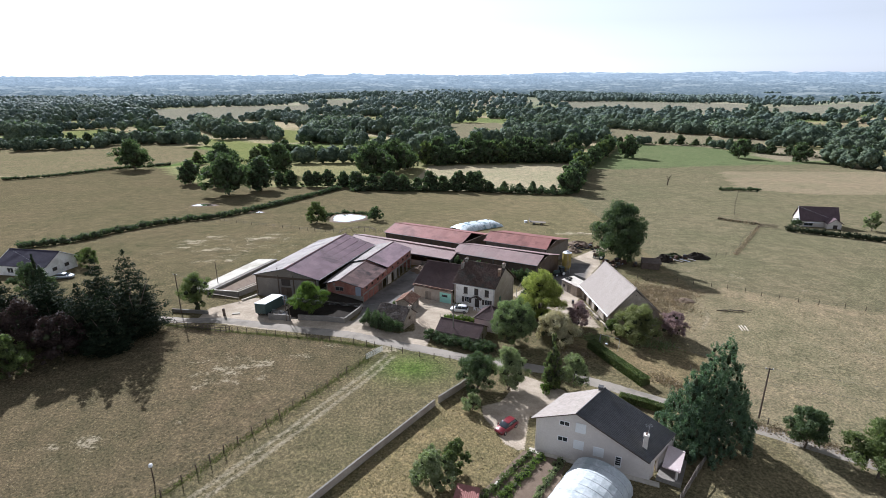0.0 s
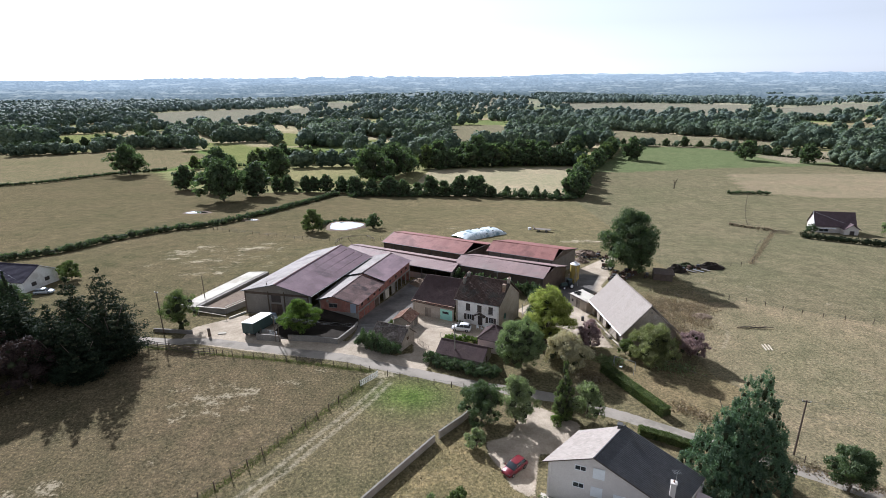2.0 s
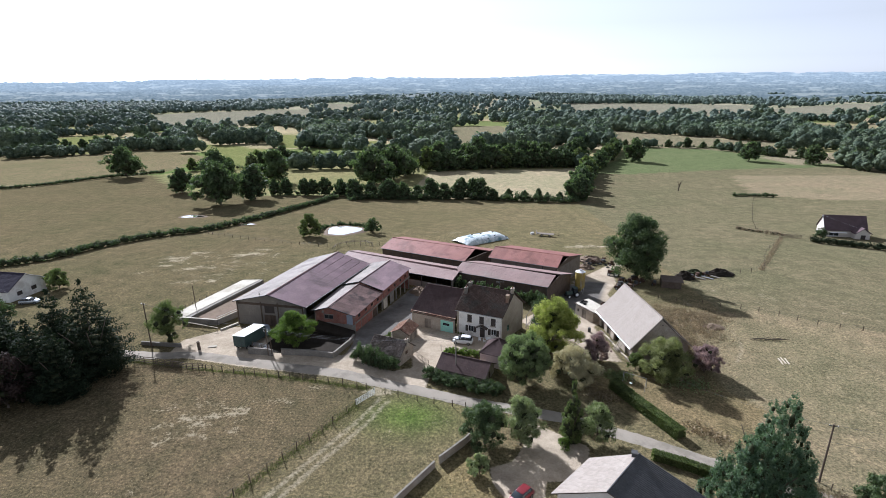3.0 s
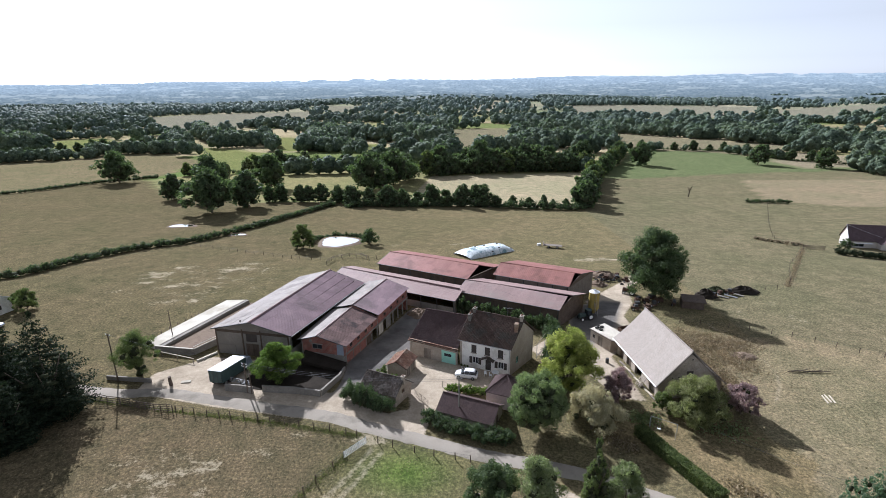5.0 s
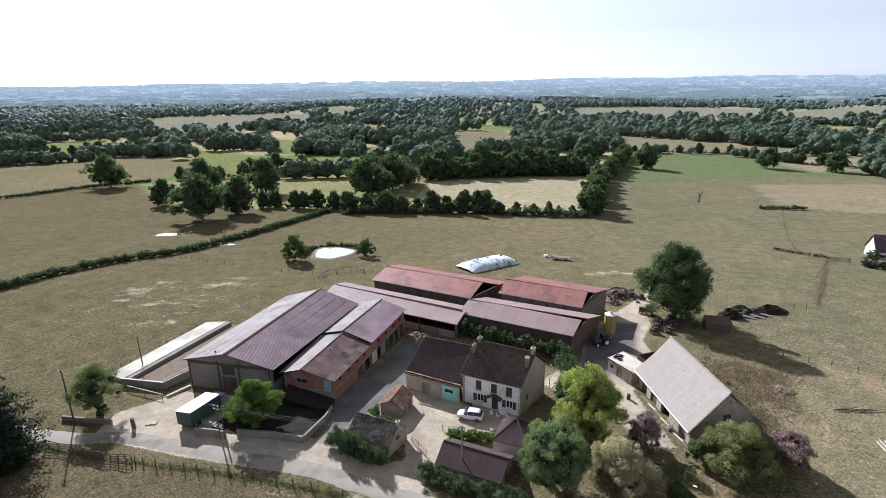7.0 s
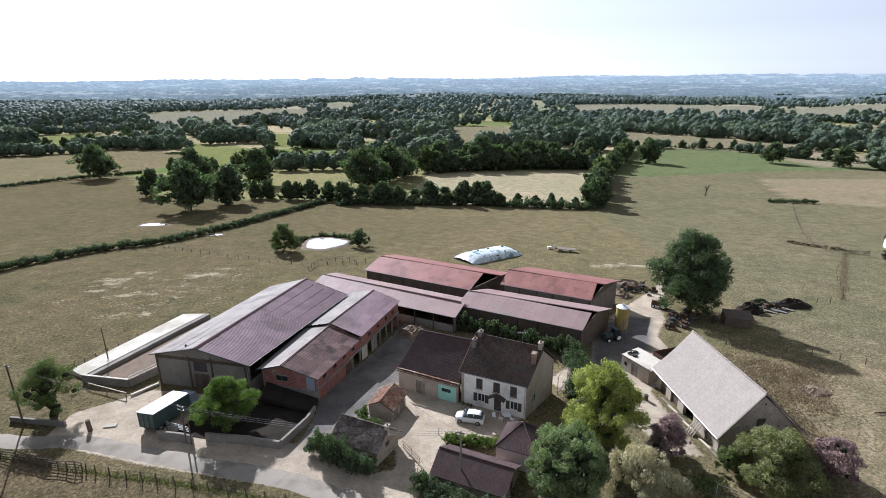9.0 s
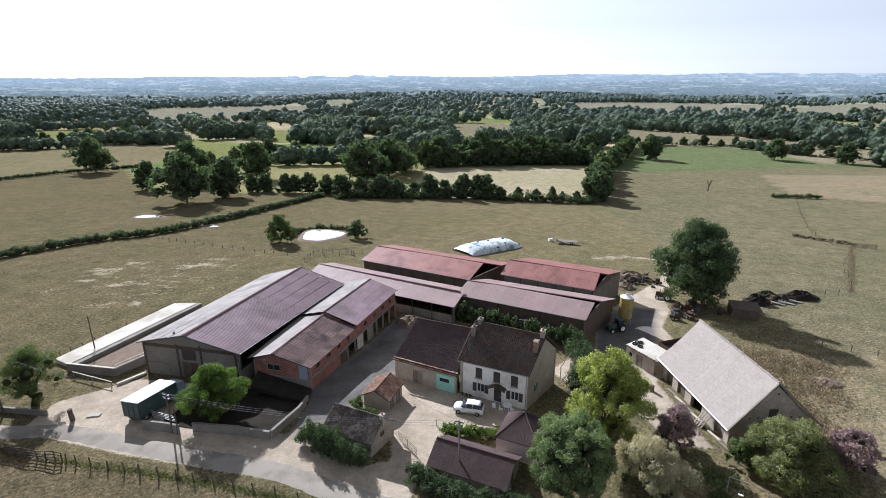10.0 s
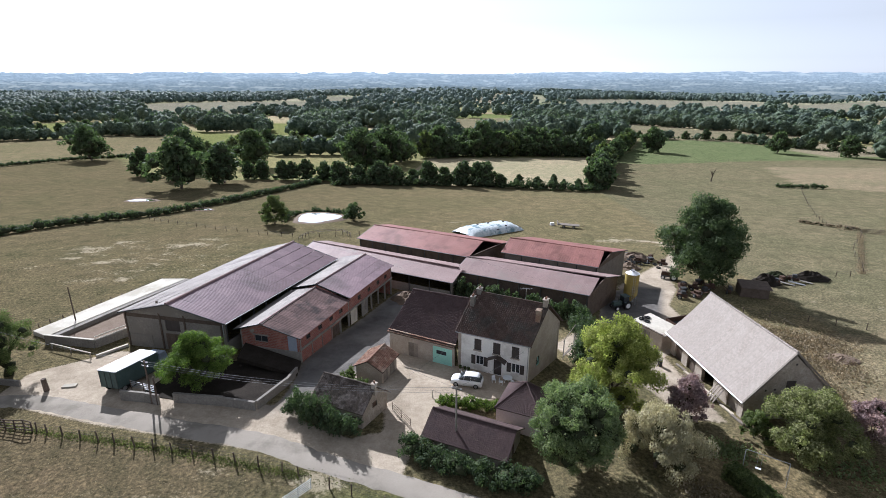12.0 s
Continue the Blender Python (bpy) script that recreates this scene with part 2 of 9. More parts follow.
M_RUST = surface("rusty_iron", (0.055, 0.035, 0.026), (0.125, 0.078, 0.055), 8, 1.5, 0.85, 0.2, 0.3)
M_BLACK = surface("black_rubber", (0.02, 0.02, 0.02), (0.04, 0.04, 0.04), 10, 1.0, 0.8, 0, 0.1)
M_SHUTTER = surface("dark_brown_shutter", (0.05, 0.042, 0.038), (0.085, 0.072, 0.065), 12, 1.0, 0.7, 0, 0.1)
M_MINT = surface("mint_green_paint", (0.33, 0.62, 0.52), (0.42, 0.72, 0.62), 6, 0.8, 0.6, 0, 0.05)
M_WHITE = surface("white_paint", (0.72, 0.72, 0.71), (0.82, 0.82, 0.81), 6, 0.6, 0.5, 0, 0.03)
M_CAR_WHITE = surface("white_car_paint", (0.66, 0.66, 0.66), (0.72, 0.72, 0.72), 3, 0.5, 0.25, 0, 0.0, spec=0.6)
M_CAR_RED = surface("red_car_paint", (0.14, 0.012, 0.018), (0.18, 0.017, 0.024), 3, 0.5, 0.28, 0, 0.0, spec=0.5)
M_CAR_SILVER = surface("silver_car_paint", (0.42, 0.44, 0.46), (0.5, 0.52, 0.54), 3, 0.5, 0.3, 0.5, 0.0, spec=0.6)
M_SILO = surface("yellow_silo_paint", (0.27, 0.2, 0.05), (0.37, 0.29, 0.09), 4, 0.6, 0.6, 0, 0.05, (0.24, 0.19, 0.09))
M_BLUE_DOOR = surface("blue_grey_door", (0.22, 0.25, 0.3), (0.3, 0.33, 0.38), 6, 0.8, 0.6, 0, 0.05)
M_TRAILER_SIDE = surface("dark_green_tarpaulin", (0.05, 0.075, 0.07), (0.085, 0.115, 0.105), 5, 0.7, 0.5, 0, 0.1)
M_TRAILER_TOP = surface("white_tarpaulin", (0.72, 0.72, 0.72), (0.85, 0.85, 0.85), 4, 0.5, 0.5, 0, 0.05)
M_PLASTIC = surface("pale_silage_sheet", (0.4, 0.46, 0.47), (0.78, 0.8, 0.8), 1.6, 0.9, 0.35, 0, 0.4, (0.16, 0.25, 0.28), squash=(1.6, 0.5, 1))
M_POLY = surface("polytunnel_film", (0.36, 0.385, 0.385), (0.55, 0.57, 0.57), 3, 0.9, 0.4, 0, 0.15, (0.32, 0.35, 0.35))
M_SOIL = surface("garden_soil", (0.12, 0.085, 0.06), (0.22, 0.165, 0.12), 7, 0.9, 0.95, 0, 0.4)
# near-black dung, which also stands in for shade on yard and ramp
M_DUNG_AND_SHADE = surface("dung_and_yard_shade", (0.018, 0.015, 0.012), (0.042, 0.035, 0.028), 6, 0.6, 0.95, 0, 0.4, spec=0.05)
M_CABLE = surface("grey_cable", (0.1, 0.1, 0.1), (0.16, 0.16, 0.16), 3, 0.5, 0.6, 0, 0)
M_ROAD = surface("worn_pale_tarmac", (0.25, 0.218, 0.178), (0.335, 0.297, 0.25), 12, 0.35, 0.95, 0, 0.12, (0.21, 0.186, 0.152), spec=0.05)
M_BARK = surface("tree_bark", (0.07, 0.055, 0.042), (0.15, 0.12, 0.09), 9, 1.5, 0.92, 0, 0.5)
# ivy bark, dark enough that crown cores stand in for inner shade
M_IVY_BARK_AND_SHADE = surface("ivy_bark_and_crown_shade", (0.026, 0.032, 0.017), (0.058, 0.064, 0.034), 6, 1.5, 0.95, 0, 0.5, spec=0.04)

# hollow bricks in pale mortar, laid in courses along both walls of the shed
bt = M_BRICK.node_tree
bpos = bt.nodes.new("ShaderNodeSeparateXYZ")
bt.links.new(bt.nodes.new("ShaderNodeNewGeometry").outputs["Position"], bpos.inputs[0])
course = bt.nodes.new("ShaderNodeCombineXYZ")
bt.links.new(math_node(bt, "ADD", math_node(bt, "MULTIPLY", bpos.outputs[0], 1.2), math_node(bt, "MULTIPLY", bpos.outputs[1], 0.5)), course.inputs[0])
bt.links.new(bpos.outputs[2], course.inputs[1])
laid = bt.nodes.new("ShaderNodeTexBrick")
laid.inputs["Scale"].default_value, laid.inputs["Mortar Size"].default_value, laid.inputs["Brick Width"].default_value, laid.inputs["Row Height"].default_value = 1.0, 0.028, 0.5, 0.25
bt.links.new(course.outputs[0], laid.inputs["Vector"])
was = bt.nodes["Principled BSDF"].inputs["Base Color"].links[0].from_socket
bt.links.new(mix_node(bt, laid.outputs["Fac"], was, (0.24, 0.175, 0.145)), bt.nodes["Principled BSDF"].inputs["Base Color"])

L_OAK = foliage("oak_leaves", (0.056, 0.082, 0.046), (0.14, 0.175, 0.095), 0.4)
L_DARK = foliage("dark_leaves", (0.046, 0.07, 0.042), (0.115, 0.145, 0.08), 0.36)
L_WALNUT = foliage("yellow_green_leaves", (0.2, 0.22, 0.065), (0.46, 0.45, 0.16), 0.5)
L_LIME = foliage("fresh_green_leaves", (0.075, 0.12, 0.028), (0.18, 0.235, 0.06), 0.45)
L_GREY = foliage("grey_green_leaves", (0.15, 0.175, 0.1), (0.31, 0.33, 0.2), 0.46)
L_WILLOW = foliage("pale_willow_leaves", (0.34, 0.31, 0.2), (0.58, 0.53, 0.39), 0.32, shine=(1.1, 1.1, 0.8))
L_PURPLE = foliage("purple_leaves", (0.2, 0.14, 0.155), (0.43, 0.325, 0.34), 0.42, shine=(1.1, 1.0, 0.85))
L_MAPLE = foliage("dark_red_leaves", (0.03, 0.022, 0.021), (0.065, 0.045, 0.042), 0.25, shine=(1.1, 1.0, 0.85))
L_FIR = foliage("fir_needles", (0.06, 0.1, 0.07), (0.16, 0.215, 0.15), 0.38)
L_CEDAR = foliage("cedar_needles", (0.014, 0.022, 0.015), (0.034, 0.046, 0.028), 0.15, gloss=0.03)
L_HEDGE = foliage("hedge_leaves", (0.075, 0.1, 0.042), (0.175, 0.2, 0.085), 0.42)
# the four far leaf tones are lifted and blued to stand in for haze
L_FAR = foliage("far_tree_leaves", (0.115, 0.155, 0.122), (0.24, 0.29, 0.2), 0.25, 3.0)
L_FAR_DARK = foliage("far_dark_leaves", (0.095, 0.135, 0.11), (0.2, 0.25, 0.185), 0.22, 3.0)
L_FAR_HAZE = foliage("hazy_grey_green_leaves", (0.12, 0.165, 0.155), (0.2, 0.25, 0.22), 0.22, 3.0)
L_FAR_HAZE_BLUE = foliage("hazy_blue_green_leaves", (0.155, 0.205, 0.21), (0.23, 0.285, 0.28), 0.22, 3.0)
L_LIMETREE = foliage("dusty_green_leaves", (0.095, 0.13, 0.07), (0.28, 0.32, 0.17), 0.4)
L_HAZEL = foliage("hazel_leaves", (0.12, 0.13, 0.06), (0.33, 0.325, 0.17), 0.42)
L_DRY = foliage("dry_scrub", (0.17, 0.138, 0.095), (0.35, 0.292, 0.21), 0.3, shine=(1.1, 1.0, 0.85))

glass = bpy.data.materials.new("window_glass")
glass.use_nodes = True
gb = glass.node_tree.nodes["Principled BSDF"]
gb.inputs["Base Color"].default_value = (0.03, 0.035, 0.04, 1)
gb.inputs["Roughness"].default_value = 0.06
gb.inputs["Specular IOR Level"].default_value = 0.7
M_GLASS = glass
pond_mat = bpy.data.materials.new("pond_water")
pond_mat.use_nodes = True
pb = pond_mat.node_tree.nodes["Principled BSDF"]
pb.inputs["Base Color"].default_value = (0.95, 0.95, 0.92, 1)
pb.inputs["Roughness"].default_value = 0.04
pb.inputs["Specular IOR Level"].default_value = 1.0
pb.inputs["IOR"].default_value = 1.33
pb.inputs["Metallic"].default_value = 1.0
M_WATER = pond_mat


# ---- ground: one sheet to the horizon ----
def axis_steps(a, b, step, lo, hi, grow):
    """Even steps from a to b, growing ones out to lo and hi."""
    mid = list(np.arange(a, b + 1e-6, step))
    up, s, x = [], step, b
    while x < hi:
        s *= grow
        x += s
        up.append(x)
    down, s, x = [], step, a
    while x > lo:
        s *= grow
        x -= s
        down.append(x)
    return np.array(down[::-1] + mid + up)


def inside(poly, x, y):
    """Which points lie in a polygon."""
    hit = np.zeros(np.shape(x), bool)
    for (ax, ay), (bx, by) in zip(poly, poly[1:] + poly[:1]):
        if ay != by:
            cross = ((ay > y) != (by > y)) & (x < (bx - ax) * (y - ay) / (by - ay) + ax)
            hit ^= cross
    return hit


def from_line(line, x, y, closed=False):
    """Distance of points from a polyline."""
    best = np.full(np.shape(x), 1e9)
    pairs = list(zip(line, line[1:])) + ([(line[-1], line[0])] if closed else [])
    for (ax, ay), (bx, by) in pairs:
        dx, dy = bx - ax, by - ay
        t = np.clip(((x - ax) * dx + (y - ay) * dy) / (dx * dx + dy * dy), 0, 1)
        best = np.minimum(best, np.hypot(x - ax - t * dx, y - ay - t * dy))
    return best


CELL = 185.0


def field_cells(x, y):
    """For each point the number of its field, and how far it stands from the field's edge."""
    gx, gy = np.floor(x / CELL), np.floor(y / (CELL * 0.8))
    d1, d2, who = np.full(x.shape, 1e9), np.full(x.shape, 1e9), np.zeros(x.shape)
    for i in (-1, 0, 1):
        for j in (-1, 0, 1):
            cx, cy = gx + i, gy + j
            h = np.abs(np.sin(cx * 127.1 + cy * 311.7) * 43758.5453) % 1
            k = np.abs(np.sin(cx * 269.5 + cy * 183.3) * 24634.6345) % 1
            d = np.hypot(x - (cx + 0.15 + 0.7 * h) * CELL, y - (cy + 0.15 + 0.7 * k) * CELL * 0.8)
            nearer = d < d1
            d2 = np.where(nearer, d1, np.minimum(d2, d))
            who = np.where(nearer, np.abs(np.sin(cx * 12.9898 + cy * 78.233) * 9631.17) % 1, who)
            d1 = np.where(nearer, d, d1)
    return who, (d2 - d1) / 2


STUBBLE = [(-28, 288), (62, 286), (75, 325), (97, 400), (103, 438), (-18, 404)]
GREEN = [(97, 403), (141, 484), (199, 628), (287, 597), (308, 514), (360, 457), (222, 437), (134, 408)]
EAST_OPEN = [(64, 283), (76, 323), (97, 403), (134, 408), (222, 437), (360, 457), (700, 470), (700, 100), (64, 100)]
TAN = [(203, 398), (560, 405), (560, 300), (208, 298), (177, 322)]
WEST_OPEN = [(-64, 292), (-100, 296), (-165, 320), (-230, 405), (-271, 347), (-600, 330), (-600, 100), (-64, 100)]
WEST_FAR = [(-226, 414), (-270, 350), (-600, 340), (-600, 560), (-467, 570), (-421, 618), (-338, 618), (-240, 520)]
MIDDLE = [(-110, 308), (-60, 310), (-40, 345), (-30, 395), (-74, 446), (-165, 452), (-220, 410), (-165, 330)]
LEFT_FAR = [(-560, 760), (-420, 740), (-400, 690), (-600, 660)]
FAR_GREEN = [[(-600, 784), (-539, 832), (-504, 791), (-430, 642), (-392, 565), (-430, 568)], [(-331, 676), (-259, 643), (-151, 536), (-134, 432), (-140, 408), (-161, 406), (-188, 445)],
             [(-276, 821), (-222, 794), (-174, 619), (-202, 616)], [(-120, 692), (-95, 681), (-73, 521), (-87, 522)]]
FAR_TAN = [[(-8, 937), (84, 1000), (86, 892), (51, 696), (28, 653), (-5, 644)], [(-5, 633), (29, 695), (37, 669), (13, 493), (-1, 458)], [(609, 966), (716, 934), (593, 775), (522, 783)],
           [(246, 869), (299, 789), (340, 741), (366, 692), (393, 669), (319, 556), (272, 597), (235, 624), (186, 639)]]
FAR_PALE = [[(-770, 1316), (-561, 1544), (-424, 1642), (-356, 1381), (-423, 1168), (-403, 999), (-500, 925)], [(-485, 2002), (-302, 1843), (-291, 1574), (-385, 1624)],
            [(334, 1785), (448, 1803), (640, 1827), (866, 1599), (680, 1260), (557, 1238), (428, 1341), (342, 1437)], [(733, 1354), (1010, 1485), (1222, 1591), (883, 1153), (726, 1135)]]
EAST_TAN = [(322, 569), (373, 586), (395, 538), (347, 474), (294, 465), (288, 505)]
YARD = [(-56, 110.5), (-48, 117), (-36, 115.5), (-32, 106.5), (-21, 104.2), (-20.5, 109), (-21, 116), (-16, 128), (-10.5, 144), (-2, 139), (-1, 124),
        (-10, 119), (-9, 113), (9, 109), (6, 107), (-2, 107), (-3, 98.5), (-7.5, 98), (-8, 107), (-13.5, 108), (-17.5, 105), (-17, 99.5), (-13, 95), (-40, 100), (-56, 104)]
FARM_ROAD = [(15, 122), (22, 130), (31, 131), (36, 142), (33, 150), (38, 156), (44, 163), (50, 170), (60, 187), (42, 195), (58, 190), (54, 170), (47, 160), (45, 150), (40, 141),
             (40, 128), (31, 120), (32.5, 104), (28, 105), (25, 112), (19, 116)]
DRIVE = [(10, 86), (16.5, 81.5), (20, 79), (18, 72), (12.5, 71.8), (11.2, 66), (10.6, 63.2), (8, 65), (7, 68), (5.4, 71), (5, 74), (8.5, 75.5), (10.5, 79)]
PATH_E = [(58.2, 138), (58.4, 136.2), (59.3, 131.1), (60.2, 125.0), (61.0, 119.4), (60.7, 114.8), (58.6, 110.4), (55.0, 105.2)]
LANE_W = [(-48, 28), (-38, 43), (-30, 56), (-24, 66), (-18.5, 76), (-14, 84), (-11.5, 90)]
ROAD_MID = [(-120, 116), (-90, 110), (-62, 104.2), (-51, 104.2), (-43, 102.5), (-33, 100.3), (-21, 97.8), (-13.5, 95), (-5, 92.2), (4, 89.2), (12, 87.3), (18, 85.6), (26, 82), (36, 76.5), (47, 70.8), (61, 62.8), (80, 53), (110, 40)]

xs = axis_steps(-72, 72, 0.9, -5200, 5200, 1.045)
ys = axis_steps(46, 160, 0.9, -420, 4700, 1.02)
gx, gy = np.meshgrid(xs, ys)
px, py = gx.ravel(), gy.ravel()
verts = np.stack([px, py, ground_z(px, py)], -1)
nx, ny = len(xs), len(ys)
idx = np.arange(nx * ny).reshape(ny, nx)
quads = np.stack([idx[:-1, :-1], idx[:-1, 1:], idx[1:, 1:], idx[1:, :-1]], -1).reshape(-1, 4)
gm = bpy.data.meshes.new("ground")
gm.vertices.add(len(verts))
gm.vertices.foreach_set("co", verts.ravel())
gm.loops.add(quads.size)
gm.loops.foreach_set("vertex_index", quads.ravel().astype(np.int32))
gm.polygons.add(len(quads))
gm.polygons.foreach_set("loop_start", np.arange(0, quads.size, 4, dtype=np.int32))
gm.polygons.foreach_set("use_smooth", np.ones(len(quads), bool))
gm.update()
gm.validate()

# what grows where: every field its own colour
PASTURE = (0.165, 0.14, 0.086)
who, edge = field_cells(px, py)
palette = np.array([(0.2, 0.19, 0.1), (0.25, 0.22, 0.13), (0.15, 0.175, 0.075), (0.34, 0.29, 0.2), (0.21, 0.21, 0.11), (0.29, 0.25, 0.165), (0.12, 0.165, 0.06), (0.23, 0.22, 0.12)])
tone = palette[(who * 7.99).astype(int)]
near = (py < 300) & (np.abs(px) < 700)
far_haze = np.clip((np.hypot(px, py) - 1400) / 500, 0, 0.65)[:, None]  # field tones fade to pale grey with distance, painted haze
tone = tone * (1 - far_haze) + np.array([0.27, 0.265, 0.225]) * far_haze
tone[near] = (np.array(PASTURE) * (0.74 + 0.22 * np.clip((px + 70) / 130, 0, 1))[:, None])[near]
for poly, c in ((EAST_OPEN, (0.148, 0.132, 0.086)), (WEST_OPEN, (0.122, 0.103, 0.064)), (WEST_FAR, (0.165, 0.142, 0.09)), (MIDDLE, (0.21, 0.195, 0.105)), (STUBBLE, (0.3, 0.262, 0.185)),
                (GREEN, (0.122, 0.142, 0.074)), (TAN, (0.215, 0.178, 0.125)), (LEFT_FAR, (0.15, 0.18, 0.065))):
    tone[inside(poly, px, py)] = c
for polys, c in ((FAR_GREEN, (0.165, 0.175, 0.075)), (FAR_TAN, (0.18, 0.16, 0.112)), (FAR_PALE, (0.2, 0.19, 0.155)), ([EAST_TAN], (0.22, 0.19, 0.14))):
    for poly in polys:
        tone[inside(poly, px, py)] = c
EASTFIELD = [(50, 60), (48, 104), (56, 130), (74, 132), (110, 113), (300, 60), (300, -100), (60, -100)]
tone[inside(EASTFIELD, px, py)] = (0.2, 0.168, 0.112)
PADDOCK = [(-62, 101), (-42, 98), (-14, 92.5), (-14, 90), (-19, 82.5), (-28, 68), (-37, 52), (-60, 20), (-120, 20), (-90, 80)]
tone[inside(PADDOCK, px, py)] = (0.118, 0.096, 0.062)
WEST_NEAR = [(-121, 172), (-97, 212), (-64, 290), (-64, 150), (-50, 140), (-64, 118), (-110, 120), (-160, 150)]
GARDEN_EAST = [(22, 98), (30, 101), (44, 99.5), (52, 90), (44, 80), (34, 84), (24, 92)]
# brown garden soil, darkened further to stand in for tree shade
tone[inside(GARDEN_EAST, px, py)] = (0.165, 0.135, 0.08)
GARDEN_LAWN = [(-15, 56), (2, 78), (4, 74), (10, 63), (4, 52), (-10, 40)]
tone[inside(GARDEN_LAWN, px, py)] = (0.185, 0.15, 0.085)
lush = np.exp(-(((px + 7) / 7) ** 2) - ((py - 85.5) / 4.5) ** 2)
tone = tone * (1 - lush[:, None] * 0.8) + np.array([0.085, 0.135, 0.03]) * lush[:, None] * 0.8


def soft_mask(d, w):
    return np.clip(0.5 + d / w, 0, 1)


def poly_mask(poly, w=2.0):
    d = from_line(poly, px, py, True)
    return soft_mask(np.where(inside(poly, px, py), d, -d), w)


ALLEY_SHADE = [(-22, 103.5), (-17.5, 105.5), (-12, 112), (-9.5, 119), (-1, 124), (-2, 139), (-10.5, 146), (-17, 128), (-22, 116)]  # worn concrete and trodden dung, darkened to stand in for shed shade
# shadow of silo and sheds, put into the ground as dark concrete
APRON_SHADE = [(28.6, 145.9), (37.8, 151.2), (42.1, 149.7), (36.2, 134.2), (33.2, 131.8), (26.4, 122), (22.3, 121), (23.0, 125.5)]
FORECOURT = [(-8.8, 118.6), (0.7, 114.4), (9.6, 111.2), (5.9, 107), (-1.8, 104.5), (-4.8, 99), (-8.0, 103), (-9.5, 112)]
LANE_SIDE = [(-19, 103.5), (-18, 98.5), (-13, 95), (-5, 92.3), (-4.2, 97), (-5, 100), (-9, 99.5), (-11, 98.6), (-16.5, 101)]
gravel = np.maximum(np.maximum(np.maximum(np.maximum(poly_mask(YARD), poly_mask(LANE_SIDE)), poly_mask(FORECOURT)), np.maximum(poly_mask(FARM_ROAD, 3.0), poly_mask(APRON_SHADE, 1.6))), poly_mask(DRIVE, 1.6))
track = 0.85 * soft_mask(0.4 - from_line(PATH_E, px, py), 1.5)
for worn_way in ([(146, 224), (141.8, 227), (136, 216), (131.3, 204.2), (119.1, 191.0), (94.1, 162.0), (81.4, 154.6)], [(178, 380), (147.5, 311), (114, 254), (93, 222), (66, 196)]):
    for off in (-0.9, 0.9):
        track = np.maximum(track, 0.5 * soft_mask(0.4 - from_line([(x + off * 0.8, y - off * 0.6) for x, y in worn_way], px, py), 2.4))
for off in (-0.8, 0.8):
    shifted = [(x + off * 0.87, y - off * 0.5) for x, y in LANE_W]
    track = np.maximum(track, 1.05 * soft_mask(0.36 - from_line(shifted, px, py), 1.5))
BARE = [(-72, 162, 26, 18, 0.34), (-89, 169, 6, 4, 0.75), (-84, 176, 5, 3.4, 0.7), (-77, 172, 6, 3, 0.5), (-67, 174.5, 11, 4, 0.7), (-64, 181, 6, 3, 0.6), (-76.3, 159.5, 8, 3, 0.7), (-86.6, 161.7, 4, 2.4, 0.65), (-66.5, 164.5, 7, 3, 0.55), (-66.7, 153.6, 4, 3, 0.65), (-74.5, 146.3, 6, 2.2, 0.75), (-66.5, 147.5, 3.4, 2.2, 0.65), (-90.2, 155.4, 3, 1.8, 0.55), (-98, 158, 3, 1.6, 0.45), (-38, 84, 11, 6, 0.5), (-42.4, 80, 3.4, 2, 0.45), (-34, 83, 5, 2, 0.4), (-28.4, 89, 2.6, 1.4, 0.6), (-54, 63, 7, 3, 0.45), (-40, 69.5, 3, 1.4, 0.5), (-26, 93, 4, 1.6, 0.5),
        (-12.5, 92.5, 3, 2.2, 0.9), (48, 190, 12, 3, 0.75), (60, 186, 8, 3, 0.7), (-20, 205, 12, 3, 0.45), (0, 208, 8, 3, 0.45), (90, 140, 30, 14, 0.2), (80, 95, 25, 18, 0.2)]
bare = np.zeros(len(px))
for bx, by, wx, wy, how in BARE:
    bare = np.maximum(bare, how * np.exp(-(((px - bx) / wx) ** 2) - ((py - by) / wy) ** 2))
worn = bare
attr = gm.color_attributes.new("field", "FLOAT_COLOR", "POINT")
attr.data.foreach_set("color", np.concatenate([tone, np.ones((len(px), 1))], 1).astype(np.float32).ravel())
attr2 = gm.color_attributes.new("cover", "FLOAT_COLOR", "POINT")
attr2.data.foreach_set("color", np.stack([gravel, worn, np.maximum(poly_mask(ALLEY_SHADE, 4.0), poly_mask(APRON_SHADE, 1.6)), track], -1).astype(np.float32).ravel())

M_GROUND = bpy.data.materials.new("dry_pasture_and_gravel")
M_GROUND.use_nodes = True
nt = M_GROUND.node_tree
b = nt.nodes["Principled BSDF"]
pos = nt.nodes.new("ShaderNodeNewGeometry").outputs["Position"]
fld = nt.nodes.new("ShaderNodeVertexColor")
fld.layer_name = "field"
cov = nt.nodes.new("ShaderNodeVertexColor")
cov.layer_name = "cover"
sep = nt.nodes.new("ShaderNodeSeparateColor")
nt.links.new(cov.outputs["Color"], sep.inputs["Color"])
tuft = noise_node(nt, pos, 2.3, 7, 0.82)
clump = noise_node(nt, pos, 0.28, 5, 0.65)
wide = noise_node(nt, pos, 0.035, 5, 0.6)
streak = noise_node(nt, pos, 0.34, 6, 0.72, (0.7, 1.1, 1))
strew = noise_node(nt, pos, 4.5, 3, 0.7)
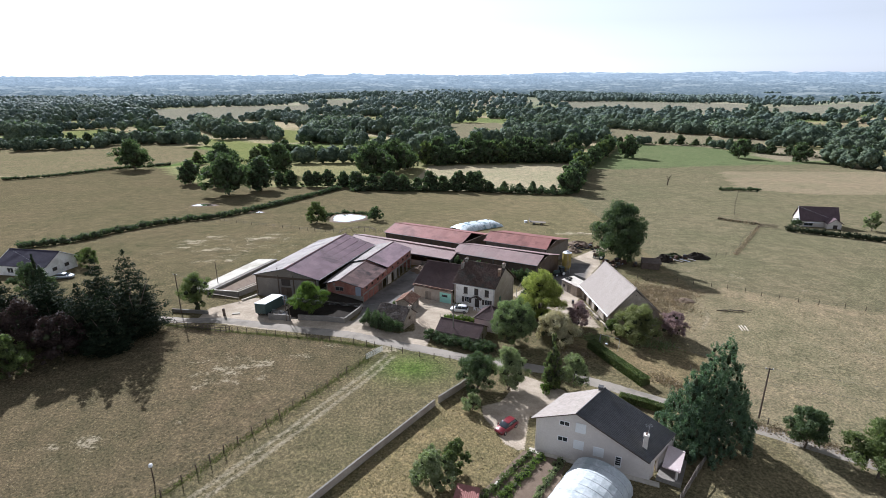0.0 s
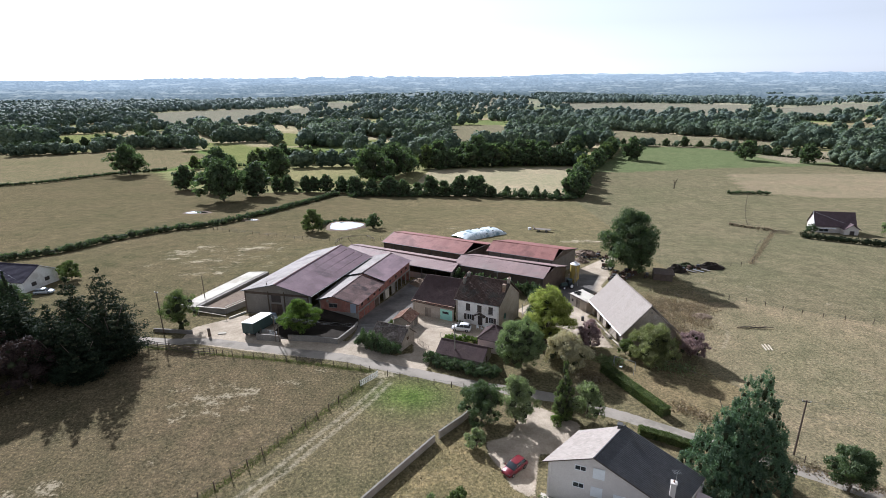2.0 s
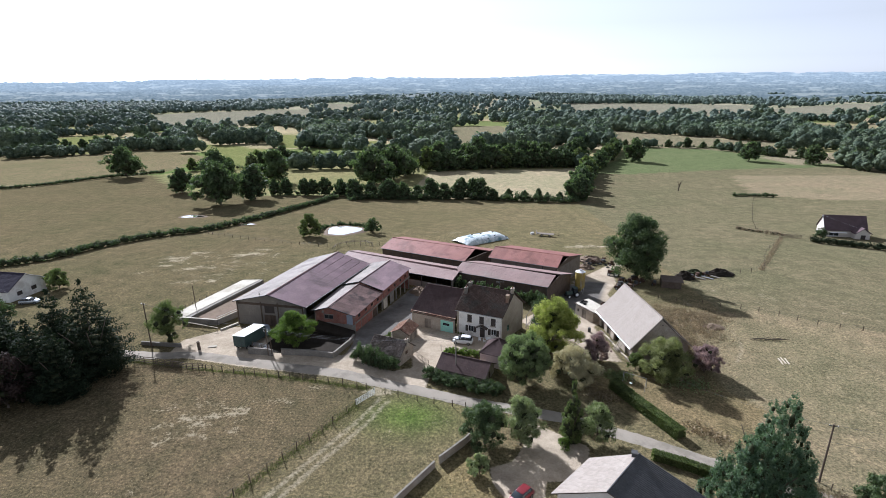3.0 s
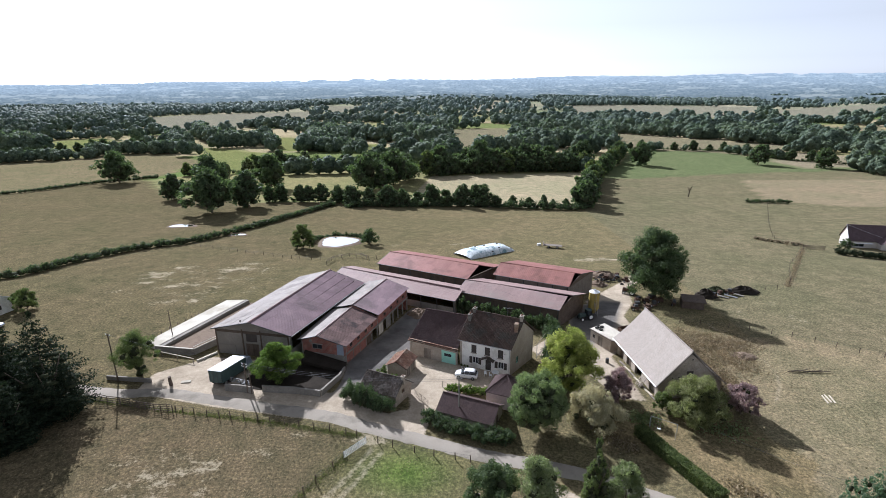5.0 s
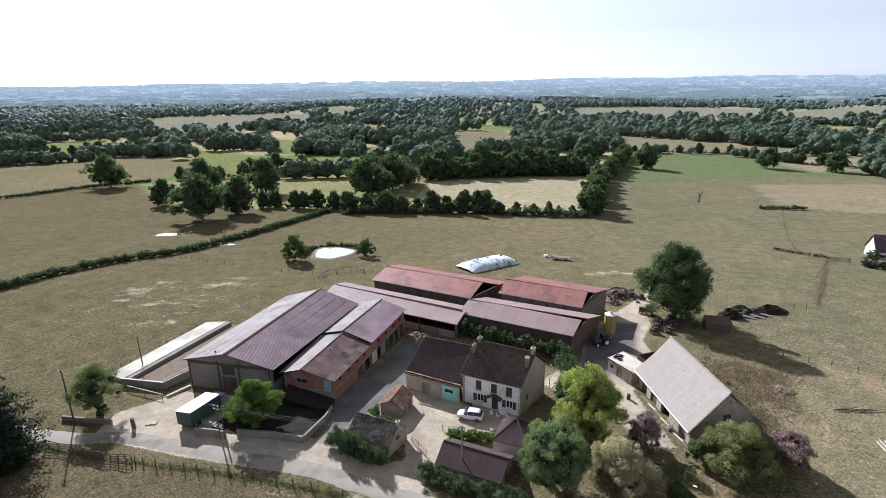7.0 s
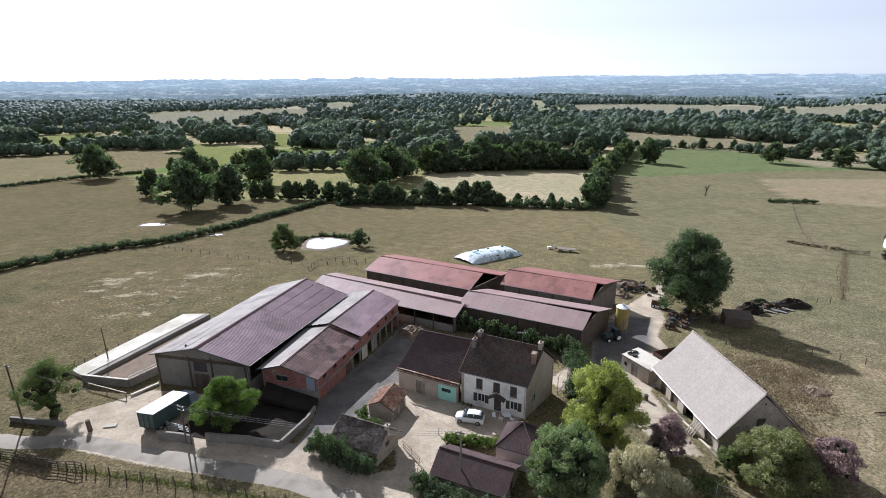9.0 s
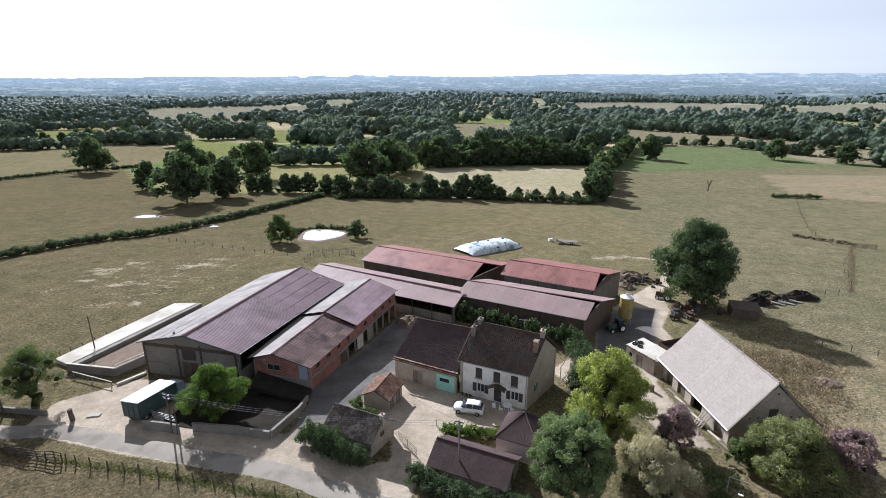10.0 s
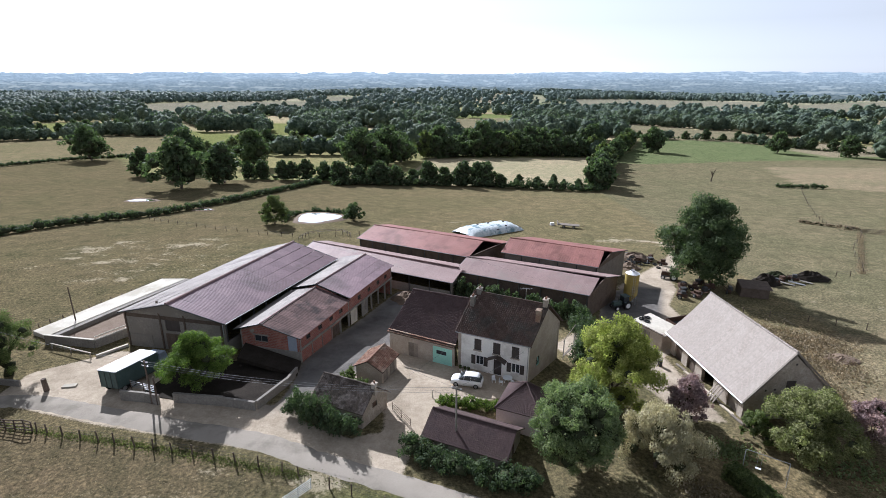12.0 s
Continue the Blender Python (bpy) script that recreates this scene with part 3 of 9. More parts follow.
col = mix_node(nt, 1.0, fld.outputs["Color"], ramp_node(nt, tuft, [(0.33, (0.3, 0.32, 0.28)), (0.5, (0.95, 0.95, 0.95)), (0.67, (2.1, 2.0, 1.8))]), "MULTIPLY")
col = mix_node(nt, 1.0, col, ramp_node(nt, clump, [(0.33, (0.8, 0.83, 0.78)), (0.67, (1.22, 1.18, 1.13))]), "MULTIPLY")
col = mix_node(nt, 1.0, col, ramp_node(nt, wide, [(0.3, (0.9, 0.95, 0.88)), (0.7, (1.12, 1.07, 1.06))]), "MULTIPLY")
pale = ramp_node(nt, strew, [(0.62, (0, 0, 0)), (0.72, (1, 1, 1))])
col = mix_node(nt, math_node(nt, "MULTIPLY", pale, 0.3), col, (0.42, 0.38, 0.3))
ragged = math_node(nt, "ADD", sep.outputs["Green"], math_node(nt, "MULTIPLY", math_node(nt, "SUBTRACT", math_node(nt, "ADD", math_node(nt, "MULTIPLY", tuft, 0.45), math_node(nt, "MULTIPLY", streak, 0.55)), 0.5), 4.6))
straw = ramp_node(nt, ragged, [(0.5, (0, 0, 0)), (0.8, (1, 1, 1))])
col = mix_node(nt, math_node(nt, "MULTIPLY", straw, 0.85), col, (0.37, 0.315, 0.22))
rutted = math_node(nt, "ADD", cov.outputs["Alpha"], math_node(nt, "MULTIPLY", math_node(nt, "SUBTRACT", tuft, 0.5), 1.5))
col = mix_node(nt, ramp_node(nt, rutted, [(0.4, (0, 0, 0)), (0.85, (0.75, 0.75, 0.75))]), col, (0.39, 0.335, 0.245))
grit = ramp_node(nt, math_node(nt, "ADD", math_node(nt, "MULTIPLY", tuft, 0.5), math_node(nt, "MULTIPLY", clump, 0.5)), [(0.32, (0.25, 0.205, 0.15)), (0.68, (0.58, 0.485, 0.375))])
# concrete tone that also carries the painted shade of alley and yard
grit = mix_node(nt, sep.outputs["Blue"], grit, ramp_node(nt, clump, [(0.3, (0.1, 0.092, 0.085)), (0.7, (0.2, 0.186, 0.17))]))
yard_edge = math_node(nt, "ADD", sep.outputs["Red"], math_node(nt, "MULTIPLY", math_node(nt, "SUBTRACT", tuft, 0.5), 0.6))
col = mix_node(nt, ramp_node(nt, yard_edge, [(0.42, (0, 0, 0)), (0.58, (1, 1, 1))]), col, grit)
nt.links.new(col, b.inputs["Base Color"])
b.inputs["Roughness"].default_value = 0.95
b.inputs["Specular IOR Level"].default_value = 0.0
bp = nt.nodes.new("ShaderNodeBump")
bp.inputs["Strength"].default_value, bp.inputs["Distance"].default_value = 0.8, 0.18
nt.links.new(math_node(nt, "ADD", tuft, math_node(nt, "MULTIPLY", strew, 0.4)), bp.inputs["Height"])
nt.links.new(bp.outputs["Normal"], b.inputs["Normal"])
gm.materials.append(M_GROUND)
tagged(new("ground", gm), "dry summer pasture with gravel yard and bare patches", "ground", kind="structure")


def smooth_line(line, step):
    """A polyline bent smoothly through its points, in even steps."""
    p = np.array(line, float)
    n = len(p)
    out = []
    for i in range(n - 1):
        a, b_, c, d = p[max(i - 1, 0)], p[i], p[i + 1], p[min(i + 2, n - 1)]
        k = max(2, int(np.hypot(*(c - b_)) / step))
        for t in np.arange(k) / k:
            out.append(0.5 * (2 * b_ + (c - a) * t + (2 * a - 5 * b_ + 4 * c - d) * t * t + (3 * b_ - a - 3 * c + d) * t**3))
    return np.array(out + [p[-1]])


def ribbon(name, line, half, lift, material, label, category, ragged=0.15, across=5, seed=3):
    rnd = random.Random(seed)
    c = smooth_line(line, 0.9)
    d = np.gradient(c, axis=0)
    d /= np.hypot(d[:, 0], d[:, 1])[:, None]
    nrm = np.stack([-d[:, 1], d[:, 0]], -1)
    g = Geo()
    vs = []
    for p, q in zip(c, nrm):
        l, r = half + rnd.uniform(-ragged, ragged), half + rnd.uniform(-ragged, ragged)
        for k in range(across):
            o = -l + (l + r) * k / (across - 1)
            x, y = p + q * o
            edge_drop = 0.0 if 0 < k < across - 1 else lift + 0.05
            vs.append((x, y, gz(x, y) + lift - edge_drop))
    fs = [(i * across + k, i * across + k + 1, (i + 1) * across + k + 1, (i + 1) * across + k) for i in range(len(c) - 1) for k in range(across - 1)]
    g.add(vs, [f[::-1] for f in fs])
    return whole(name, g, material, label, category, kind="structure", smooth=True)


ribbon("road", ROAD_MID, 1.75, 0.06, M_ROAD, "narrow pale worn tarmac lane past the farm", "road")

# the hazy distance: tree line behind tree line, too far off to shift
def distant_ridge(radius, height, gap, dark, pale, seed):
    m = bpy.data.materials.new("haze_glow")
    m.use_nodes = True
    nt = m.node_tree
    nt.nodes.remove(nt.nodes["Principled BSDF"])
    # haze is painted in: each strip glows in its own bluish tones
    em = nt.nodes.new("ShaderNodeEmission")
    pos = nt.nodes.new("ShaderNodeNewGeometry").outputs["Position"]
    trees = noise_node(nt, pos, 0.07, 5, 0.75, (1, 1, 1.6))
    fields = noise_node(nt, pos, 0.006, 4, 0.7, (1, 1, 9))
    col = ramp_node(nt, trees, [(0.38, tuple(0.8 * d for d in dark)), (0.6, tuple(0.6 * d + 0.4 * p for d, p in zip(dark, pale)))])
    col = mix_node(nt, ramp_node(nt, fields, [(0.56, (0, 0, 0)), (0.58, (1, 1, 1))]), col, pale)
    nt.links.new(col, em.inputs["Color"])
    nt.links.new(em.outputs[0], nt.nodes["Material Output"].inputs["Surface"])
    rng = np.random.default_rng(seed)
    n = 1500
    i = np.arange(n + 1)
    ang = np.radians(-60 + 120 * i / n)
    x, y = radius * np.sin(ang), radius * np.cos(ang)
    knots = np.linspace(0, n, 90)
    wood = np.interp(i, knots, rng.random(90))
    bump = np.interp(i, np.arange(0, n + 4, 3), rng.random(len(np.arange(0, n + 4, 3))))
    swell = np.interp(i, np.linspace(0, n, 14), rng.random(14))
    grown = np.clip((wood - gap) * 6, 0.08, 1.0)
    rise = 24 * (radius / 4650) ** 3 * np.clip(i / n - 0.3, 0, 1)
    top = ground_z(x, y) + grown * height * (0.6 + 0.4 * bump) + height * 0.35 * swell * (radius / 4650) ** 2 + rise + 24 * (radius / 4650) ** 3
    low = ground_z(x, y) - 30
    vs = list(zip(x, y, low)) + list(zip(x, y, top))
    g = Geo().add(vs, [(k, k + 1, n + 2 + k, n + 1 + k) for k in range(n)])
    whole("backdrop", g, m, "wooded ridge near the horizon, blue haze put into its glow", "hills", kind="structure")


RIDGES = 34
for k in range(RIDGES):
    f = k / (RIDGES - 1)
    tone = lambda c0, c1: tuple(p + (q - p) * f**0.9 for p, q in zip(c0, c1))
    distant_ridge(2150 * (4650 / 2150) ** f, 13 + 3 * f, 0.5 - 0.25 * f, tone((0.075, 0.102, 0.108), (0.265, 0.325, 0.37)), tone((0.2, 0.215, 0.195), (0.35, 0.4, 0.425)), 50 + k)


# ---- buildings ----
def V(x, y, z):
    return Vector((x, y, z))


def sheets(name, parent, a, b_, c, d, cols, rows, material, ribs=5, depth=0.016, label=""):
    """A slope of corrugated sheets, each a piece: a, b_ along the eave, d, c along the ridge."""
    a, b_, c, d = map(Vector, (a, b_, c, d))
    u, v = (b_ - a) / cols, (d - a) / rows
    w = u.cross(v).normalized()
    if w.z < 0:
        w = -w
    g = Geo()
    k = ribs * 4
    lap = 1.03
    vs = []
    for j in range(2):
        for i in range(k + 1):
            h = (0, depth, depth, 0)[i % 4]
            vs.append(u * (i / k) + v * (j * lap) + w * (h + (0.012 if j == 0 else 0.0)))
    n = len(vs)
    vs += [p - w * 0.02 for p in vs]
    top = [(i, i + 1, k + 2 + i, k + 1 + i) for i in range(k)]
    under = [tuple(q + n for q in f[::-1]) for f in top]
    rim = [(i + n, i + 1 + n, i + 1, i) for i in range(k)]
    g.add(vs, top + under + rim)
    me = g.mesh(name, material)
    across = (c - d) / cols
    for r in range(rows):
        for q in range(cols):
            t = r / rows
            at = a + (d - a) * t + (b_ - a) * (q / cols) * (1 - t) + (c - d) * (q / cols) * t
            piece(me, name, parent, Matrix.Translation(at))
    return me


def tiled(a, b_, c, d, row, col, depth):
    """A slope of overlapping tiles as one mesh: every tile an island of its own."""
    a, b_, c, d = map(Vector, (a, b_, c, d))
    rows = max(2, round((d - a).length / row))
    cols = max(2, round((b_ - a).length / col))
    w = (b_ - a).cross(d - a).normalized()
    if w.z < 0:
        w = -w
    rnd = random.Random(int(a.x * 10) + 7)
    g = Geo()
    for r in range(rows):
        t0, t1 = r / rows, (r + 1.12) / rows
        l0, l1 = a.lerp(d, t0), a.lerp(d, min(t1, 1))
        r0, r1 = b_.lerp(c, t0), b_.lerp(c, min(t1, 1))
        for q in range(cols):
            s0, s1, sm = q / cols, (q + 1.04) / cols, (q + 0.4) / cols
            lift = depth * (0.9 + 0.25 * rnd.random())
            n = len(g.v)
            g.v += [tuple(l0.lerp(r0, s0) + w * lift * 0.55), tuple(l0.lerp(r0, sm) + w * lift * 1.3), tuple(l0.lerp(r0, s1) + w * lift * 0.45),
                    tuple(l1.lerp(r1, s0) + w * 0.005), tuple(l1.lerp(r1, sm) + w * depth * 0.5), tuple(l1.lerp(r1, s1) + w * 0.0),
                    tuple(l0.lerp(r0, s0) - w * 0.02), tuple(l0.lerp(r0, sm) - w * 0.02), tuple(l0.lerp(r0, s1) - w * 0.02)]
            g.f += [(n, n + 1, n + 4, n + 3), (n + 1, n + 2, n + 5, n + 4), (n + 6, n + 7, n + 1, n), (n + 7, n + 8, n + 2, n + 1)]
    return g


def wall_face(p, q, z0, z1, thick, holes=()):
    """An upright wall from p to q (its outer side on the right of that way), z0 to z1, with holes (along, up) cut through."""
    p, q = Vector((*p[:2], 0)), Vector((*q[:2], 0))
    length = (q - p).length
    d = (q - p).normalized()
    inn = Vector((-d.y, d.x, 0)) * thick
    us = sorted({0.0, length, *[min(max(h[k], 0), length) for h in holes for k in (0, 1)]})
    vs = sorted({z0, z1, *[min(max(h[k], z0), z1) for h in holes for k in (2, 3)]})

    def solid(i, j):
        if not (0 <= i < len(us) - 1 and 0 <= j < len(vs) - 1):
            return False
        mu, mv = (us[i] + us[i + 1]) / 2, (vs[j] + vs[j + 1]) / 2
        return not any(h[0] < mu < h[1] and h[2] < mv < h[3] for h in holes)

    g = Geo()

    def at(u, z, back):
        return tuple(p + d * u + (inn if back else Vector()) + Vector((0, 0, z)))

    for i in range(len(us) - 1):
        for j in range(len(vs) - 1):
            if not solid(i, j):
                continue
            u0, u1, a, b_ = us[i], us[i + 1], vs[j], vs[j + 1]
            g.add([at(u0, a, 0), at(u1, a, 0), at(u1, b_, 0), at(u0, b_, 0)], [(0, 1, 2, 3)])
            g.add([at(u0, a, 1), at(u1, a, 1), at(u1, b_, 1), at(u0, b_, 1)], [(3, 2, 1, 0)])
            for di, dj, (s, e) in ((-1, 0, ((u0, b_), (u0, a))), (1, 0, ((u1, a), (u1, b_))), (0, -1, ((u0, a), (u1, a))), (0, 1, ((u1, b_), (u0, b_)))):
                if not solid(i + di, j + dj):
                    g.add([at(*s, 0), at(*s, 1), at(*e, 1), at(*e, 0)], [(0, 1, 2, 3)])
    return g


def gable_top(p, q, ridge, z, thick):
    """The triangle of wall over an eave line from p to q at height z, up to ridge."""
    p, q, r = Vector((*p[:2], z)), Vector((*q[:2], z)), Vector(ridge)
    d = (q - p).normalized()
    inn = Vector((-d.y, d.x, 0)) * thick
    return Geo().loft([p, q, r], [p + inn, q + inn, r + inn])


def along(p, q, u, z, out=0.0):
    """A point u metres along the line p to q, at height z, out from it to the right."""
    p, q = Vector((*p[:2], 0)), Vector((*q[:2], 0))
    d = (q - p).normalized()
    w = p + d * u + Vector((d.y, -d.x, 0)) * out
    return Vector((w.x, w.y, z))


def inset(a, b_, c, d, by):
    """Four corners drawn in towards their middle."""
    pts = [Vector((*p[:2], 0)) for p in (a, b_, c, d)]
    out = []
    for i in range(4):
        p, q, r = pts[i - 1], pts[i], pts[(i + 1) % 4]
        out.append(q + (p - q).normalized() * by + (r - q).normalized() * by)
    return out


def fill(parent, name, p, q, u0, u1, v0, v1, material, back=0.1, thick=0.06, label="", planks=0):
    """A door or shutter panel set in (or, with a negative back, on) a wall; its planks stand a little proud."""
    ob = part(name, Geo().bar(along(p, q, u0, v0, -back), along(p, q, u1, v0, -back), thick, v1 - v0), material, parent, label)
    w = (u1 - u0) / max(planks, 1)
    for i in range(planks if parent.data is None else 0):
        a, b_ = along(p, q, u0 + i * w + 0.015, v0 + 0.02, -back + thick * 0.5 + 0.012), along(p, q, u0 + (i + 1) * w - 0.015, v0 + 0.02, -back + thick * 0.5 + 0.012)
        part("plank", Geo().bar(a, b_, 0.03, v1 - v0 - 0.04), material, ob)
    return ob


def window(parent, p, q, u0, u1, v0, v1, frame_mat, deep=0.12, bars=1):
    """A framed window with panes, in a hole of a wall."""
    g = Geo()
    t = 0.07
    g.bar(along(p, q, u0, v0, -deep), along(p, q, u1, v0, -deep), 0.07, t)
    g.bar(along(p, q, u0, v1 - t, -deep), along(p, q, u1, v1 - t, -deep), 0.07, t)
    for k in range(bars + 2):
        u = u0 + t / 2 + (u1 - u0 - t) * k / (bars + 1)
        g.bar(along(p, q, u - t / 2, v0 + t, -deep), along(p, q, u + t / 2, v0 + t, -deep), 0.06, v1 - v0 - 2 * t)
    f = part("window", g, frame_mat, parent)
    for k in range(bars + 1):
        ua, ub = u0 + t + (u1 - u0 - t) * k / (bars + 1), u0 + (u1 - u0 - t) * (k + 1) / (bars + 1)
        pane = Geo().bar(along(p, q, ua + 0.004, v0 + t + 0.004, -deep), along(p, q, ub - 0.004, v0 + t + 0.004, -deep), 0.012, v1 - v0 - 2 * t - 0.008)
        part("pane", pane, M_GLASS, f)
    return f


def roof_edges(parent, a, b_, c, d, r0, r1, material, name="verge", w=0.12, h=0.16):
    """Barge boards up both gables."""
    for p, q in ((a, r0), (r0, b_), (d, r1), (r1, c)):
        part(name, Geo().bar(Vector(p) - V(0, 0, h), Vector(q) - V(0, 0, h), w, h), material, parent)


def ridge_cap(parent, r0, r1, material, r=0.14, name="ridge_cap"):
    part(name, Geo().tube(Vector(r0) + V(0, 0, 0.02), Vector(r1) + V(0, 0, 0.02), r, r, 8), material, parent)


def gutter(parent, p, q, r=0.07):
    part("gutter", Geo().tube(Vector(p) + V(0, 0, -0.06), Vector(q) + V(0, 0, -0.06), r, r, 6), M_STEEL, parent)


def low_ground(*pts):
    return min(gz(p[0], p[1]) for p in pts) - 0.25


def chimney(parent, x, y, z, h, rz, material, sx=0.55, sy=0.75, pots=2):
    g = Geo().box(x, y, z - 1.0, sx, sy, h + 1.0, rz)
    g.box(x, y, z + h - 0.12, sx + 0.14, sy + 0.14, 0.1, rz)
    c = part("chimney", g, material, parent)
    k = Geo()
    for i in range(pots):
        o = (i - (pots - 1) / 2) * 0.34
        k.tube((x - math.sin(radians(rz)) * o, y + math.cos(radians(rz)) * o, z + h), (x - math.sin(radians(rz)) * o, y + math.cos(radians(rz)) * o, z + h + 0.28), 0.11, 0.09, 8)
    part("chimney_pot", k, M_TILE_ORANGE, c)


# the great cowshed
def great_shed():
    a, b_, c, d = V(-48.4, 118.6, 5.5), V(-31.4, 115.4, 5.4), V(-22.1, 144.0, 5.0), V(-39.3, 148.0, 5.1)
    r0, r1 = V(-39.5, 115.9, 8.05), V(-30.8, 145.8, 7.75)
    t = thing("cattle_shed", "long cattle shed with purple-brown corrugated roof and grey concrete walls", "barn", on(-36, 131))
    w = inset(a, b_, c, d, 0.55)
    z0 = low_ground(*w)
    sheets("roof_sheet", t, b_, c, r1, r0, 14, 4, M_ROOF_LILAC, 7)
    # west slope: its sunlight is in the sheet colour
    sheets("roof_sheet", t, d, a, r0, r1, 14, 4, M_ROOF_SUNLIT, 7)
    ridge_cap(t, r0, r1, M_ROOF_PINK, 0.2)
    roof_edges(t, a, b_, c, d, r0, r1, M_STEEL_DARK)
    gutter(t, b_ + V(0.1, 0, 0), c + V(0.1, 0, 0))
    front = wall_face(w[0], w[1], z0, 5.25, 0.2, [(6.6, 9.0, 3.0, 4.9), (6.4, 9.2, -0.4, 2.6)])
    part("front_wall", front, M_CONCRETE, t, "grey concrete panel front wall")
    part("front_gable", gable_top(w[0], w[1], (-39.4, 116.55, 7.85), 5.25, 0.2), M_CONCRETE, t)
    part("back_wall", wall_face(w[2], w[3], z0, 4.9, 0.2), M_CONCRETE, t)
    part("back_gable", gable_top(w[2], w[3], (-31.0, 145.2, 7.5), 4.9, 0.2), M_CONCRETE, t)
    part("west_wall", wall_face(w[3], w[0], z0, 4.9, 0.2), M_CONCRETE, t)
    part("east_wall", wall_face(w[1], w[2], z0, 2.2, 0.2), M_CONCRETE, t)
    for k in range(11):
        p = along(w[1], w[2], 0.3 + k * 2.9, 0)
        part("post", Geo().box(p.x, p.y, 2.2, 0.18, 0.18, 2.95), M_STEEL_DARK, t)
    for u in (0.12, 5.9, 9.9, 15.7):
        p = along(w[0], w[1], u, z0, 0.06)
        part("pillar", Geo().box(p.x, p.y, z0, 0.22, 0.22, 5.6 - z0 + (2 if 5 < u < 11 else 0.1)), M_WOOD_DARK, t)
    # dark strip added for the gap and shade below the eave
    fill(t, "eave_band", w[0], w[1], 0.3, 15.6, 4.75, 5.3, M_WOOD_DARK, -0.03, 0.06, "dark strip standing in for the shaded gap under the eave")
    fill(t, "hatch", w[0], w[1], 6.6, 9.0, 3.0, 4.9, M_SHUTTER, 0.15)
    fill(t, "door", w[0], w[1], 6.4, 9.2, z0, 2.6, M_WOOD_DARK, 0.12, planks=8)
    for u0, u1 in ((0.4, 4.1), (9.5, 13.0)):
        fill(t, "wall_panel", w[0], w[1], u0, u1, z0, 2.0, M_CONCRETE, -0.05, 0.06)
    p = along(w[0], w[1], 16.0, 5.2, 0.1)
    part("downpipe", Geo().tube(p, (p.x, p.y, z0), 0.06), M_STEEL, t)


great_shed()


# the brick shed, in two lengths
def brick_shed():
    t = thing("brick_shed", "red brick and concrete farm shed with weathered brown roof", "shed", on(-20, 128))
    a, b_, c, d = V(-30.7, 116.4, 4.2), V(-20.6, 114.0, 4.0), V(-16.35, 127.0, 4.0), V(-27.0, 130.4, 4.2)
    r0, r1 = V(-26.65, 115.7, 5.35), V(-22.3, 129.4, 5.35)
    e, f, h = V(-16.3, 126.8, 4.45), V(-11.2, 142.0, 4.45), V(-21.6, 146.0, 4.6)
    s0, s1, i0 = V(-22.25, 129.2, 5.85), V(-16.85, 144.4, 5.85), V(-26.8, 130.6, 4.6)
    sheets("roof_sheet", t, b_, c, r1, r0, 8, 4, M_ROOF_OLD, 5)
    sheets("roof_sheet", t, d, a, r0, r1, 8, 3, M_ROOF_SUNLIT, 5)
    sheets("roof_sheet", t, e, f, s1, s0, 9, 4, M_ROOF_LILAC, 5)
    sheets("roof_sheet", t, h, i0, s0, s1, 9, 3, M_ROOF_SUNLIT, 5)
    ridge_cap(t, r0, r1, M_ROOF_PINK)
    ridge_cap(t, s0, s1, M_ROOF_PINK)
    for p, q in ((a, r0), (r0, b_), (e, s0), (s0, i0), (f, s1), (s1, h)):
        part("verge", Geo().bar(p - V(0, 0, 0.14), q - V(0, 0, 0.14), 0.1, 0.14), M_STEEL_DARK, t)
    w0, w1, w2, w3 = V(-29.9, 116.6, 0), V(-20.9, 114.45, 0), V(-11.7, 142.0, 0), V(-20.9, 145.4, 0)
    z0 = low_ground(w0, w1, w2, w3)
    gf = -0.2
    # front gable: concrete foot, brick over it
    part("foot_wall", wall_face(w0, w1, gf - 0.4, 1.7, 0.22), M_CONCRETE, t, "stained concrete foot of the wall")
    part("front_wall", wall_face(w0, w1, 1.7, 3.95, 0.2, [(2.2, 4.3, 2.5, 3.5), (7.4, 8.8, 1.7, 3.95)]), M_BRICK, t, "red hollow brick wall")
    part("front_gable", gable_top(w0, w1, (-26.5, 115.85, 5.15), 3.95, 0.2), M_BRICK, t)
    fill(t, "door", w0, w1, 7.4, 8.8, 1.7, 3.9, M_BLUE_DOOR, 0.08, label="blue-grey painted metal door")
    window(t, w0, w1, 2.2, 4.3, 2.5, 3.5, M_WOOD_GREY)
    fill(t, "lintel", w0, w1, 2.0, 4.5, 3.5, 3.68, M_CONCRETE, -0.04)
    fill(t, "floor_band", w0, w1, 0.0, 9.2, 1.55, 1.75, M_CONCRETE, -0.05, 0.1)
    rc = along(w0, w1, 2.0, 4.15, 0.04)
    part("round_vent", Geo().tube(rc, rc + V(0.05, -0.2, 0), 0.28, 0.28, 12), M_CONCRETE, t)
    # long east side: brick band above, bays under it
    length = (w2 - w1).length
    holes = [(u, u + 1.0, 2.75, 3.5) for u in (1.6, 4.6, 7.6, 10.4)]
    part("east_wall", wall_face(w1, along(w1, w2, 13.5, 0), 2.2, 3.95, 0.2, holes), M_BRICK, t)
    holes2 = [(u, u + 1.1, 2.7, 3.5) for u in (2.8, 6.2, 9.6, 12.6)]
    part("east_wall", wall_face(along(w1, w2, 13.5, 0), w2, 2.2, 4.3, 0.2, holes2), M_BRICK, t)
    for u in (1.6, 4.6, 7.6, 10.4, 16.3, 19.7, 23.1, 26.1):
        window(t, w1, w2, u, u + 1.05, 2.75, 3.5, M_WOOD_DARK)
